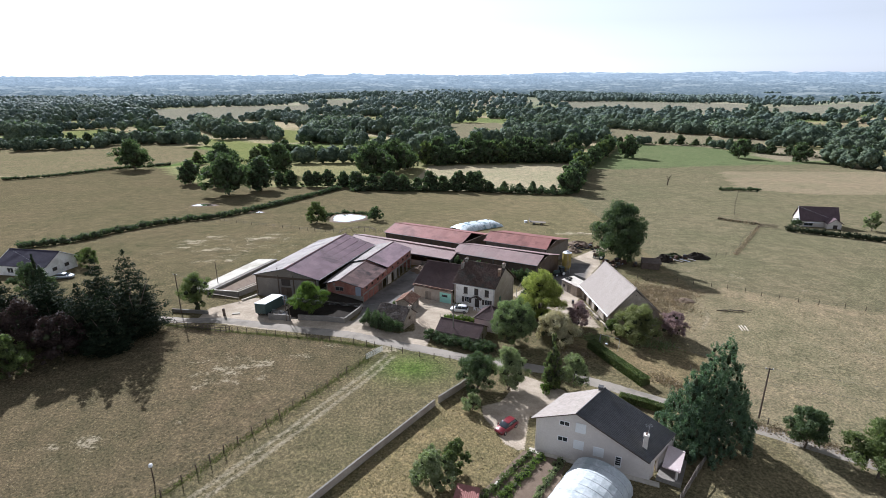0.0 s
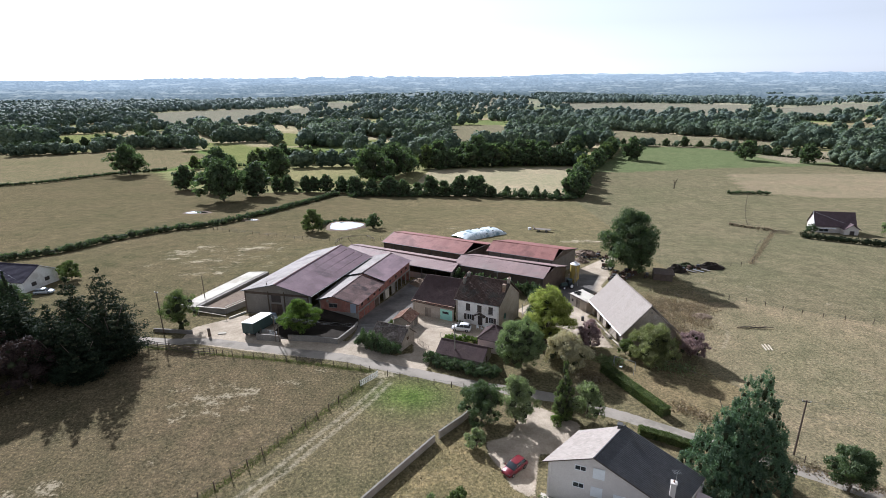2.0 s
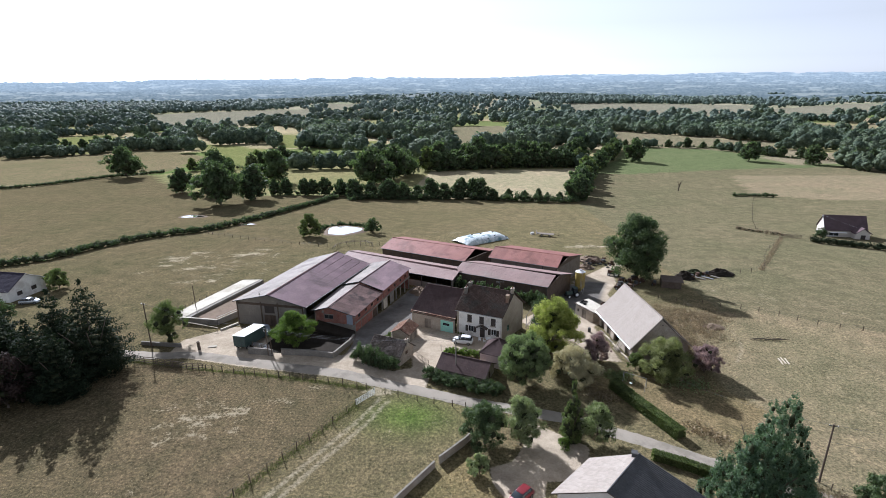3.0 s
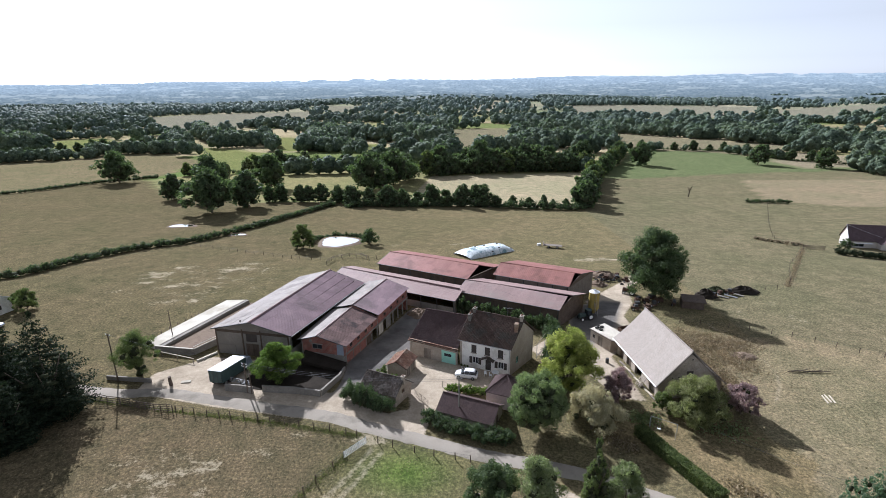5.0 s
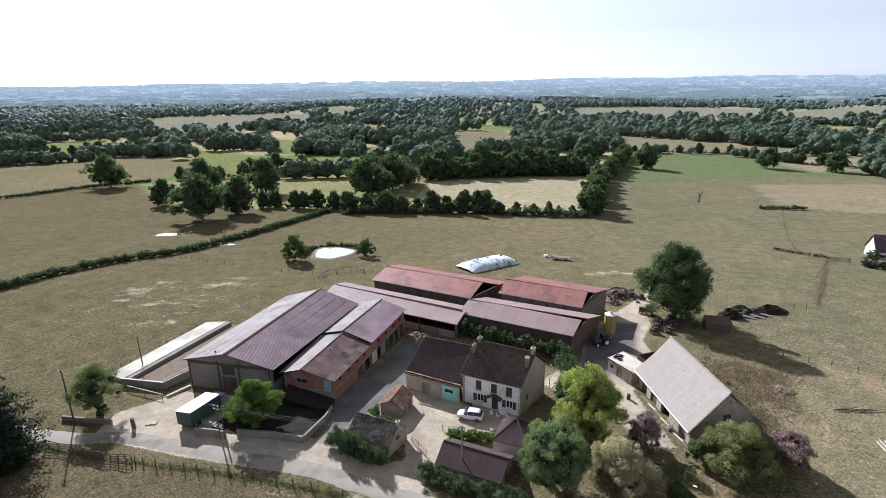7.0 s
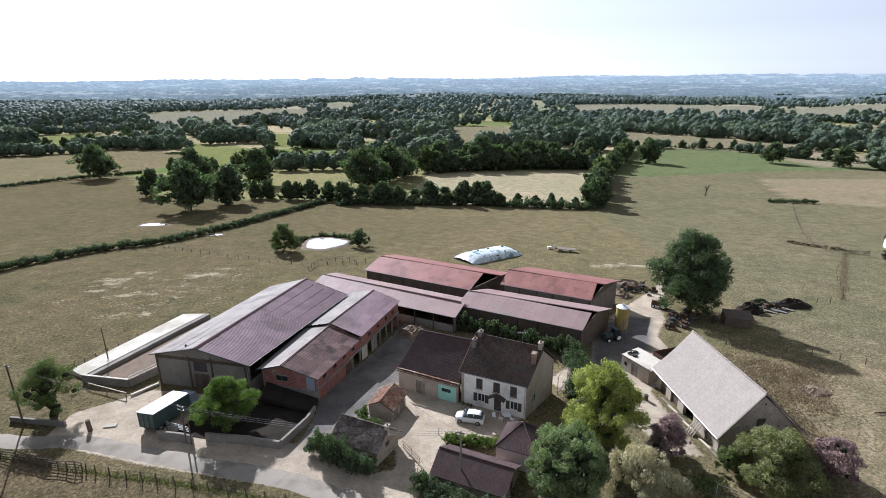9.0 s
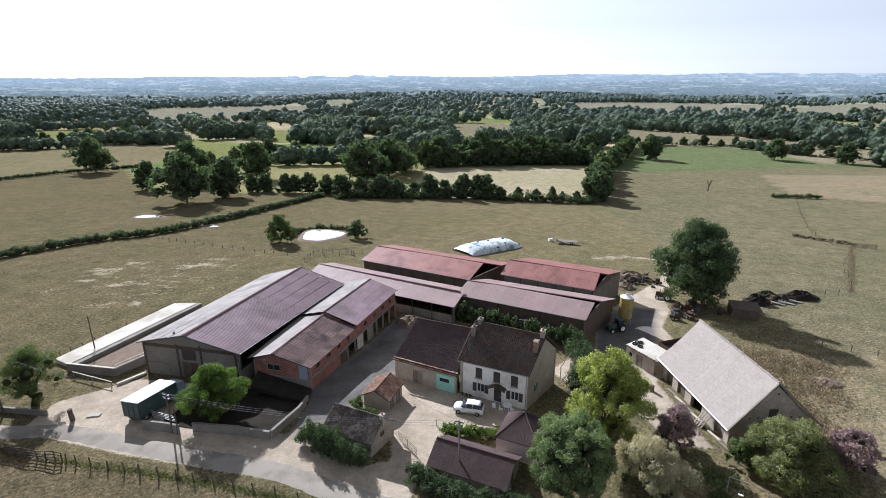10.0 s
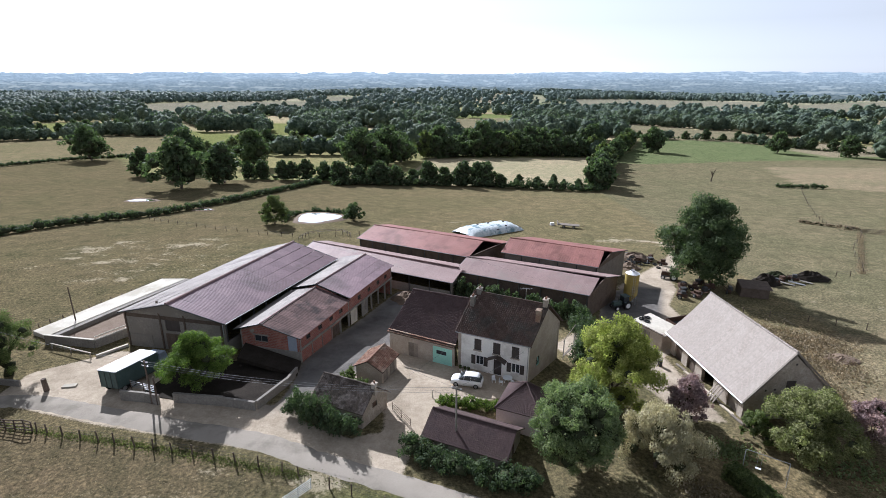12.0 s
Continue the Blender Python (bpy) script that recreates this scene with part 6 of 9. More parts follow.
hedge("house_hedge", "thick leafy hedge behind the farmhouse", [(17.6, 116.0), (19.4, 119.5), (20.4, 124.0), (20.5, 129.6)], 3.4, 3.0, L_DARK, 0.9, 5200, 0.28, 68, 0.3)
hedge("east_garden_hedge", "dark trimmed hedge round the far bungalow", [(134.5, 203.5), (141, 199.6), (150, 194), (175, 178)], 2.3, 2.4, L_CEDAR, 1.2, 3600, 0.36, 69, 0.1)
hedge("field_hedge", "long trimmed field hedge", [(-140, 160), (-129, 171), (-122, 187), (-110, 202), (-97, 212), (-86, 233.5), (-77, 256), (-64, 290)], 2.4, 3.2, L_DARK, 1.6, 8500, 0.42, 70, 0.2)
hedge("field_hedge", "trimmed hedge across the far pasture", [(-290, 330), (-271, 347), (-253, 382), (-226, 411)], 2.4, 3.2, L_DARK, 2.2, 2600, 0.6, 71, 0.2)
hedge("field_hedge", "overgrown hedge along the stubble field", [(-55, 284), (-23, 285), (11, 286), (40, 283.5), (63, 282.5)], 3.6, 5.0, L_DARK, 2.2, 6000, 0.55, 72, 0.5)
hedge("bramble_thicket", "dark bramble thicket on the old field fence", [(161, 312), (170, 311), (181, 309)], 2.0, 3.0, L_DARK, 1.6, 900, 0.5, 74, 0.4, "brambles")
hedge("bramble_thicket", "low bramble tangle by the field gate", [(118, 225), (124, 219), (129, 215)], 1.0, 1.8, L_DRY, 1.4, 700, 0.4, 75, 0.4, "brambles")
hedge("pond_rushes", "low shrubs round the pond", [(-52.5, 206), (-52, 213), (-46, 218), (-37, 216), (-33, 211)], 1.8, 2.2, L_DARK, 1.2, 3000, 0.3, 73, 0.4, "shrubs")

# hedgerow and field trees, from a few models that are set out again and again
MODELS = []
for s, (mat, wide, low, m) in enumerate([(L_OAK, 1.0, 0.06, 20), (L_DARK, 1.05, 0.05, 20), (L_OAK, 1.18, 0.09, 22), (L_DARK, 0.85, 0.04, 16), (L_HEDGE, 0.95, 0.05, 17), (L_GREY, 0.85, 0.03, 15)]):
    rnd = random.Random(200 + s)
    g = Geo()
    limbs(g, rnd, 0.95, wide, 0.03, low * 1.1)
    bl = round_blobs(rnd, wide, 1.0, low, m)
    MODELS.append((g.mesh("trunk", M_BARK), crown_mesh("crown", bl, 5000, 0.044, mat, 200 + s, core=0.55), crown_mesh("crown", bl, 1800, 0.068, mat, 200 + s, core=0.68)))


def field_tree(x, y, h, model, turn, label, group):
    t = thing("oak_tree" if model < 4 else "ash_tree", label, "tree", on(x, y), group)
    t.matrix_basis = Matrix.Translation(on(x, y, -0.1)) @ Matrix.Rotation(turn, 4, "Z") @ Matrix.Scale(h, 4)
    for nm, me in zip(("trunk", "crown"), (MODELS[model][0], MODELS[model][1 if y < 285 or h > 20.5 else 2])):
        local_part(nm, me, t)
    return t


LONE = [(-239, 386, 21.5, 2), (266, 491, 17, 2), (305, 465, 17, 0), (163, 490, 20.5, 0), (-119.5, 271, 21, 2), (-160, 312, 14, 1), (-108, 288, 17.5, 1), (-148, 335, 22, 1), (-118, 352, 22, 0), (-137, 298, 12, 3)]
for k, (x, y, h, m) in enumerate(LONE):
    field_tree(x, y, h, m, k * 1.7, "full-crowned field oak in the dry pasture", "field oaks")
rnd = random.Random(77)
ROWS = [([(-103, 303), (-60, 297)], 6, 10.5, (3, 1), "row of rounded trees along the pasture"), ([(-56, 288), (-40, 289)], 5, 8, (1, 3), "hedgerow tree by the stubble field"),
        ([(-36, 289), (14, 290)], 5.5, 9.5, (1, 0, 3), "hedgerow tree by the stubble field"), ([(16, 288), (62, 287)], 6, 5.5, (1, 3), "hedgerow tree by the stubble field"),
        ([(-52, 340), (-32, 392)], 13, 19, (0, 1, 2), "tall tree beside the stubble field"), ([(-20, 408), (40, 432), (104, 446)], 9, 16, (0, 1, 2, 4), "tall tree behind the stubble field"),
        ([(-14, 420), (42, 446), (104, 460)], 10, 19, (1, 0, 2), "tall tree behind the stubble field"),
        ([(64, 287), (77, 325), (98, 396), (110, 425), (143, 506), (172, 582)], 7, 12, (0, 1, 4), "hedgerow tree along the green field"), ([(-172, 462), (-135, 452), (-74, 458), (-45, 430)], 9, 13, (0, 1, 4, 5), "hedgerow tree behind the pasture"),
        ([(-340, 628), (-421, 628), (-470, 580)], 12, 13, (1, 0), "tree along the western pasture"), ([(200, 632), (290, 602), (312, 520), (366, 462)], 14, 10, (1, 0, 3), "tree along the green field"),
        ([(-205, 420), (-150, 440), (-110, 470)], 14, 11, (0, 4, 5), "hedgerow tree behind the pasture")]
for k, (line, step, h, models, label) in enumerate(ROWS):
    hedge("field_hedge", "overgrown hedge under the field trees", line, h * 0.3, 4.0, L_DARK if k % 2 else L_OAK, 3.0, int(260 + 9 * sum(math.dist(p, q) for p, q in zip(line, line[1:]))), 0.8, 400 + k, 0.45)
    for x, y in smooth_line(line, step):
        field_tree(x + rnd.uniform(-2.5, 2.5), y + rnd.uniform(-2.5, 2.5), h * rnd.uniform(0.72, 1.22), rnd.choice(models), rnd.uniform(0, 6), label, "hedgerow trees")


# the wooded distance: far more trees than one could count, along hedgerows and in copses and woods
FOREST = [(-2270, 2487), (-1046, 1218), (-830, 1273), (-747, 1402), (-569, 1529), (-515, 2025), (-226, 2126), (-480, 2839), (-1478, 2800)]
LONG_WOOD = [(367, 2383), (279, 1743), (412, 1587), (506, 1777), (981, 1790), (1237, 2265), (865, 2548)]
WEST_WOOD = [(-977, 1136), (-831, 962), (-590, 1080), (-692, 1271)]
COPSES = [
    [(-441, 1732), (-2, 1415), (208, 1551), (248, 1855), (-4, 2035), (-203, 1902)], [(352, 1162), (245, 776), (353, 760), (495, 1076), (572, 1448)], [(-290, 1042), (-167, 607), (-101, 584), (-147, 887)],
    [(-125, 1056), (-85, 715), (0, 674), (-2, 1298)], [(122, 1175), (72, 653), (199, 672), (324, 1105), (300, 1442)], [(429, 930), (319, 677), (445, 680), (678, 1048)],
]
HEDGEROWS = [
    ([(-482, 550), (-436, 539), (-413, 557), (-394, 588)], 9), ([(-505, 601), (-496, 615), (-480, 630)], 19), ([(-406, 602), (-391, 616), (-369, 630), (-317, 609), (-297, 602)], 11),
    ([(-652, 750), (-595, 731), (-583, 769)], 15), ([(-616, 819), (-574, 830), (-565, 897), (-506, 923), (-449, 852)], 11), ([(-831, 962), (-768, 963), (-741, 1013), (-683, 1043), (-623, 1076), (-565, 1054)], 13),
    ([(-385, 728), (-321, 644), (-292, 659), (-262, 674), (-218, 673)], 15), ([(-442, 925), (-378, 807), (-321, 726)], 17), ([(-321, 745), (-280, 744), (-208, 642), (-173, 627), (-129, 599), (-103, 597)], 13),
    ([(-446, 1070), (-392, 1045), (-343, 1035), (-260, 932), (-196, 761)], 13), ([(-423, 1201), (-382, 1193), (-314, 1131)], 11), ([(-170, 607), (-171, 721), (-132, 766), (-85, 715), (-31, 713)], 17),
    ([(-94, 541), (-60, 557), (-24, 558), (0, 624), (20, 670)], 15), ([(-316, 1235), (-242, 1258), (-155, 1208), (-76, 1167), (-1, 1128)], 15),
]
HEDGEROWS += [
    ([(0, 516), (35, 567), (60, 573), (99, 582)], 16), ([(84, 1162), (178, 1323), (251, 1340), (305, 1215), (324, 1105)], 15), ([(77, 733), (109, 647), (155, 668), (199, 672)], 17),
    ([(239, 796), (262, 777), (304, 759), (353, 760)], 15), ([(335, 1104), (370, 1008), (410, 930), (510, 995)], 15), ([(309, 663), (351, 678), (387, 679), (436, 666)], 14),
    ([(224, 660), (247, 647), (292, 642), (331, 600), (382, 600)], 7), ([(516, 1072), (611, 1104), (666, 1064), (703, 1005), (749, 1027)], 13), ([(524, 926), (512, 812), (485, 720), (514, 697), (540, 668)], 14),
    ([(330, 461), (318, 424), (335, 407)], 13), ([(394, 600), (416, 577), (452, 555)], 10), ([(883, 1742), (907, 1565), (967, 1460), (1048, 1319)], 11),
    ([(215, 622), (256, 640), (297, 652), (290, 585), (313, 527)], 8), ([(250, 881), (302, 798), (348, 757), (373, 706), (400, 668)], 13), ([(-441, 526), (-401, 547), (-383, 569)], 11),
    ([(-390, 580), (-364, 607), (-317, 603)], 12), ([(64, 648), (128, 656), (188, 657)], 15), ([(400, 640), (470, 600), (560, 560)], 14), ([(-154, 424), (-123, 424), (-81, 426)], 11),
    ([(1287, 2316), (1423, 2162), (1593, 2021)], 12), ([(852, 1172), (895, 1122)], 15), ([(-10, 2100), (160, 2050), (330, 2000)], 12),
]


def far_woods():
    """Places and heights of the far trees."""
    rng = np.random.default_rng(5)
    keep_out = [STUBBLE, GREEN, EAST_OPEN, WEST_OPEN, WEST_FAR, MIDDLE, LEFT_FAR, EAST_TAN] + FAR_GREEN + FAR_TAN + FAR_PALE
    n = 170000
    r = 300 * (2300 / 300) ** rng.random(n)
    a = radians(50) * (rng.random(n) * 2 - 1)
    x, y = r * np.sin(a), 40 + r * np.cos(a)
    density = n / (math.log(2300 / 300) * 1.745 * r * r)
    who, edge = field_cells(x, y)
    want = np.where(edge < 3.0, np.where(r > 900, 0.008, 0.006), np.where(r > 900, 0.0002, 0.0001))
    lump = np.sin(x / 37 + 2 * np.sin(y / 61)) * np.sin(y / 43 + 2 * np.sin(x / 71))
    for poly in COPSES:
        want = np.where(inside(poly, x, y), np.where(lump > -0.15, 0.0048, 0.0004), want)
    for poly in (FOREST, LONG_WOOD, WEST_WOOD):
        want = np.where(inside(poly, x, y), 0.0075, want)
    keep = (rng.random(n) < want / density) & (y > 420)
    for poly in keep_out:
        keep &= ~inside(poly, x, y)
    x, y = x[keep], y[keep]
    h = 9 + 13 * rng.random(len(x)) ** 1.4
    h = np.where(rng.random(len(x)) < 0.2, h * 0.5, h)
    xs_, ys_, hs_ = [x], [y], [h]
    for line, tall in HEDGEROWS:
        c = smooth_line(line, 5.0)
        for _ in range(2):
            k = rng.random(len(c)) < 0.86
            m = int(k.sum())
            xs_.append(c[k, 0] + rng.normal(0, 3.2, m))
            ys_.append(c[k, 1] + rng.normal(0, 3.2, m))
            hs_.append(tall * rng.uniform(0.5, 1.35, m))
    x, y, h = np.concatenate(xs_), np.concatenate(ys_), np.concatenate(hs_)
    clear = np.ones(len(x), bool)
    for poly in FAR_GREEN + FAR_TAN + FAR_PALE:
        clear &= ~inside(poly, x, y)
    x, y, h = x[clear], y[clear], h[clear]
    return x, y, ground_z(x, y), h, np.hypot(x, y - 40), rng


GOLD = (1 + 5**0.5) / 2
KNOB_V = np.array([(a * s1, b_ * s2, 0) for a, b_ in ((1, GOLD),) for s1 in (-1, 1) for s2 in (-1, 1)])
KNOB_V = np.concatenate([KNOB_V, KNOB_V[:, [2, 0, 1]], KNOB_V[:, [1, 2, 0]]]) / (1 + GOLD**2) ** 0.5
KNOB_F = np.array([f for f in itertools.combinations(range(12), 3) if all(abs(np.linalg.norm(KNOB_V[a] - KNOB_V[b_]) - 1.0515) < 0.01 for a, b_ in itertools.combinations(f, 2))])
for k, (a, b_, c) in enumerate(KNOB_F):
    if np.dot(np.cross(KNOB_V[b_] - KNOB_V[a], KNOB_V[c] - KNOB_V[a]), KNOB_V[a]) < 0:
        KNOB_F[k] = (a, c, b_)


def woods_object(name, label, x, y, z, h, rng, lumps, leaves, material):
    """Every tree a domed crown of uneven lumps, with leaf sprays round them."""
    m = len(x)
    wide = h * rng.uniform(0.75, 1.15, m)
    vs, tris, quads, n = [], [], [], 0
    for k in range(lumps + 1):
        if k == 0:
            c = np.stack([x, y, z + h * 0.47], -1)
            s = np.stack([wide * 0.4, wide * 0.4, h * 0.46], -1)
        else:
            up = np.clip(1.0 - 1.35 * (k - 0.5) / lumps + rng.uniform(-0.12, 0.12, m), -0.5, 1.0)
            a = k * 2.39996 + rng.uniform(0, 6.28, m) * 0.15 + x
            flat = np.sqrt(np.maximum(0, 1 - up * up))
            c = np.stack([x + wide * 0.34 * flat * np.cos(a), y + wide * 0.34 * flat * np.sin(a), z + h * (0.48 + 0.36 * up)], -1)
            r = wide * rng.uniform(0.12, 0.23, m) * (1.0 if lumps > 8 else 1.4)
            s = np.stack([r, r, r * 0.9], -1)
        j = 1 + rng.uniform(-0.25, 0.25, (m, len(KNOB_V), 1))
        vs.append((KNOB_V[None] * j * s[:, None] + c[:, None]).reshape(-1, 3))
        tris.append((KNOB_F[None] + (n + np.arange(m) * len(KNOB_V))[:, None, None]).reshape(-1, 3))
        n += m * len(KNOB_V)
    if leaves:
        d = rng.normal(size=(m, leaves, 3))
        d /= np.linalg.norm(d, axis=2)[..., None]
        d[..., 2] = np.where(d[..., 2] < -0.4, -d[..., 2], d[..., 2])
        span = np.stack([wide * 0.5, wide * 0.5, h * 0.5], -1)
        mid = np.stack([x, y, z + h * 0.5], -1)
        cc = (mid[:, None] + d * span[:, None] * rng.uniform(0.86, 1.1, (m, leaves, 1))).reshape(-1, 3)
        q = leaf_quads(rng, cc, d.reshape(-1, 3), 1.0)
        ctr = np.repeat(cc, 4, 0)
        quads.append(ctr + (q - ctr) * np.repeat(np.repeat(h * 0.1, leaves), 4)[:, None])
    lv = np.concatenate(vs)
    lq = np.concatenate(quads) if quads else np.zeros((0, 3))
    f4 = len(lv) + np.arange(len(lq)).reshape(-1, 4)
    me = mesh_of(name, np.concatenate([lv, lq]), np.concatenate(tris), f4, material)
    me.shade_smooth()
    return tagged(new(name, me), label, "woods", kind="stuff")


fx, fy, fzz, fh, fr, frng = far_woods()
for lo, hi, lumps, leaves, pair in ((0, 950, 14, 40, (L_FAR, L_FAR_DARK)), (950, 1500, 6, 6, (L_FAR_DARK, L_FAR_HAZE)), (1500, 6000, 1, 0, (L_FAR_HAZE, L_FAR_HAZE_BLUE))):
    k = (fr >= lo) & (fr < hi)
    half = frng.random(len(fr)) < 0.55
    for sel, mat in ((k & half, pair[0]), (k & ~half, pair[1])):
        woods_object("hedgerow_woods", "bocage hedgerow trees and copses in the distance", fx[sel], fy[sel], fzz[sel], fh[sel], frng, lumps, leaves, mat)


# ---- houses along the lane ----
def shuttered(t, p, q, u0, u1, v0, v1):
    fill(t, "shutter", p, q, u0, u1, v0, v1, M_WHITE, 0.04, 0.05, "closed white roller shutter")


def bungalow():
    t = thing("bungalow", "cream rendered house with grey tile roof and white shutters", "house", on(21, 64))
    a, b_ = V(11.4, 63.7, 5.5), V(26.2, 58.0, 2.8)
    back = V(5.9, 6.0, 0)
    d, c = a + back, b_ + back
    r0, r1 = V(17.1, 61.6, 7.75), V(22.7, 67.8, 7.75)
    # one roof in two tile tones: sun and shade put into the colour
    part("roof", tiled(d, a, r0, r1, 0.36, 0.3, 0.03), M_BARN_ROOF, t, "grey tile slope, sunlight put into its paler colour")
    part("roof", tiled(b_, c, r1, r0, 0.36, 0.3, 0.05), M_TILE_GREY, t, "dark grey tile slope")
    deck = Geo()
    for p, q, s, e in ((d, a, r0, r1), (b_, c, r1, r0)):
        deck.loft([v - V(0, 0, 0.16) for v in (p, q, s, e)], [v - V(0, 0, 0.03) for v in (p, q, s, e)])
    part("roof_deck", deck, M_WOOD_DARK, t)
    ridge_cap(t, r0, r1, M_TILE_GREY, 0.12)
    w = [V(12.2, 63.85, 0), V(26.6, 58.4, 0), V(31.9, 63.9, 0), V(17.4, 69.4, 0)]
    z0 = low_ground(*w)
    holes = [(3.2, 4.6, 5.2, 5.95), (3.1, 4.5, 2.6, 3.4), (5.4, 6.8, 4.6, 6.1), (5.3, 6.7, 1.9, 3.3), (8.0, 9.4, 1.5, 2.95), (10.9, 11.75, 0.5, 2.3)]
    # the gable follows the uneven eaves: a full-height wall, then the slopes over it
    part("front_wall", wall_face(w[0], w[1], z0, 2.75, 0.3, [h for h in holes if h[3] < 2.75]), M_RENDER_CREAM, t)
    left, right = along(w[0], w[1], 0, 2.75), along(w[0], w[1], 15.4, 2.75)
    inn = V(0.11, 0.28, 0)
    up = [left, right, V(17.6, 61.95, 7.45), V(12.2, 63.85, 5.4)]
    part("front_gable", Geo().loft(up, [p + inn for p in up]), M_RENDER_CREAM, t)
    part("side_wall", wall_face(w[3], w[0], z0, 5.35, 0.3, [(2.0, 3.2, 0.9, 2.2)]), M_RENDER_CREAM, t)
    part("east_wall", wall_face(w[1], w[2], z0, 2.7, 0.3, [(1.4, 2.6, z0, 2.0)]), M_RENDER_CREAM, t)
    part("back_wall", wall_face(w[2], w[3], z0, 2.7, 0.3), M_RENDER_CREAM, t)
    for u0, u1, v0, v1 in holes[:2]:
        fill(t, "window_frame", w[0], w[1], u0, u1, v0, v1, M_WHITE, -0.03, 0.05)
        for k in range(2):
            m = u0 + 0.1 + k * (u1 - u0 - 0.1) / 2
            fill(t, "pane", w[0], w[1], m, m + (u1 - u0) / 2 - 0.12, v0 + 0.1, v1 - 0.1, M_GLASS, -0.05, 0.03)
    for u0, u1, v0, v1 in holes[2:5]:
        fill(t, "shutter", w[0], w[1], u0, u1, v0, v1, M_WHITE, -0.04, 0.07, "closed white roller shutter")
    fill(t, "door", w[0], w[1], 10.9, 11.75, 0.5, 2.3, M_WHITE, -0.04, 0.06, "white panelled door with dark panes")
    for k in range(4):
        fill(t, "pane", w[0], w[1], 11.0, 11.65, 0.95 + 0.33 * k, 1.2 + 0.33 * k, M_GLASS, -0.08, 0.03)
    chimney(t, 26.3, 60.2, 3.6, 2.0, -22, M_RENDER_CREAM, 0.6, 0.6, 1)
    chimney(t, 22.0, 67.6, 7.7, 0.5, -22, M_TILE_GREY, 0.6, 0.6, 0)
    ae = Geo().tube((26.6, 60.4, 5.6), (26.6, 60.4, 6.8), 0.03, 0.03, 5)
    for k in range(6):
        ae.tube((26.2 + k * 0.16, 60.2, 6.75), (26.2 + k * 0.16, 60.9, 6.75), 0.015, 0.015, 4)
    part("aerial", ae, M_STEEL, t)
    part("porch", Geo().slab(V(28.2, 58.6, 1.9), V(30.2, 57.6, 1.7), V(32.6, 61.6, 1.7), V(30.6, 62.6, 2.1), 0.18), M_RENDER_PINK, t)
    for x, y in ((30.0, 58.0), (32.3, 61.6)):
        part("post", Geo().box(x, y, z0, 0.25, 0.25, 1.8 - z0), M_RENDER_CREAM, t)
    part("terrace", Geo().slab(V(27.6, 58.6, 0.2), V(30.4, 57.2, 0.2), V(33.0, 61.6, 0.2), V(30.6, 62.8, 0.2), 0.8), M_CONCRETE, t)
    part("path", Geo().slab(V(11.3, 63.4, 0.06), V(27.6, 57.2, -0.28), V(27.9, 58.0, -0.28), V(11.6, 64.3, 0.06), 0.2), M_CONCRETE_PALE, t)


bungalow()


def simple_house(name, label, a, b_, back, eave, ridge, wall_mat, tile_mat, windows, doors):
    t, w, z0 = small_house(name, label, "house", a, b_, back, eave, ridge, wall_mat, tile_mat, 0.4, 0.34, 0.4, holes_front=windows, depth=0.04, verge=M_WHITE)
    for u0, u1, v0, v1 in windows:
        window(t, w[0], w[1], u0, u1, v0, v1, M_WHITE)
    return t, w, z0


t, w, z0 = simple_house("white_bungalow", "white bungalow with dark slate-blue roof among trees", (-125.5, 133.0), (-109.5, 130.6), (1.4, 11.0), 2.4, 5.4, M_RENDER_WHITE, M_SLATE, [(3.0, 5.0, 0.2, 1.7)], [])
fill(t, "window", w[1], w[2], 2.2, 3.6, 0.5, 1.5, M_SHUTTER, -0.03, 0.05)
fill(t, "window", w[1], w[2], 6.2, 7.6, 0.5, 1.5, M_SHUTTER, -0.03, 0.05)
t, w, z0 = simple_house("far_bungalow", "bungalow with purple-brown roof behind a trimmed hedge", (145.0, 213.7), (159.9, 211.0), (1.8, 8.0), -6.4, -1.2, M_RENDER_CREAM, M_TILE_PURPLE, [(1.6, 5.0, -8.6, -7.0)], [])
part("porch_gable", Geo().loft([V(154.0, 209.6, -9.4), V(159.0, 208.7, -9.4), V(159.0, 208.7, -6.6), V(156.5, 209.2, -4.7), V(154.0, 209.6, -6.6)], [V(154.7, 213, -9.4), V(159.7, 212.1, -9.4), V(159.7, 212.1, -6.6), V(157.2, 212.6, -4.7), V(154.7, 213, -6.6)]), M_RENDER_CREAM, t)
part("porch_roof", Geo().slab(V(153.5, 209.1, -6.8), V(154.4, 213.3, -6.8), V(157.3, 212.9, -4.6), V(156.4, 208.6, -4.6), 0.15).slab(V(159.5, 208.0, -6.8), V(156.4, 208.6, -4.6), V(157.3, 212.9, -4.6), V(160.3, 212, -6.8), 0.15), M_TILE_PURPLE, t)
fill(t, "awning", w[0], w[1], 1.2, 7.0, -7.0, -6.8, M_WHITE, -1.2, 0.7)
fill(t, "porch_door", V(154.0, 209.6, 0), V(159.0, 208.7, 0), 2.0, 3.6, -9.2, -7.2, M_SHUTTER, -0.03, 0.05)


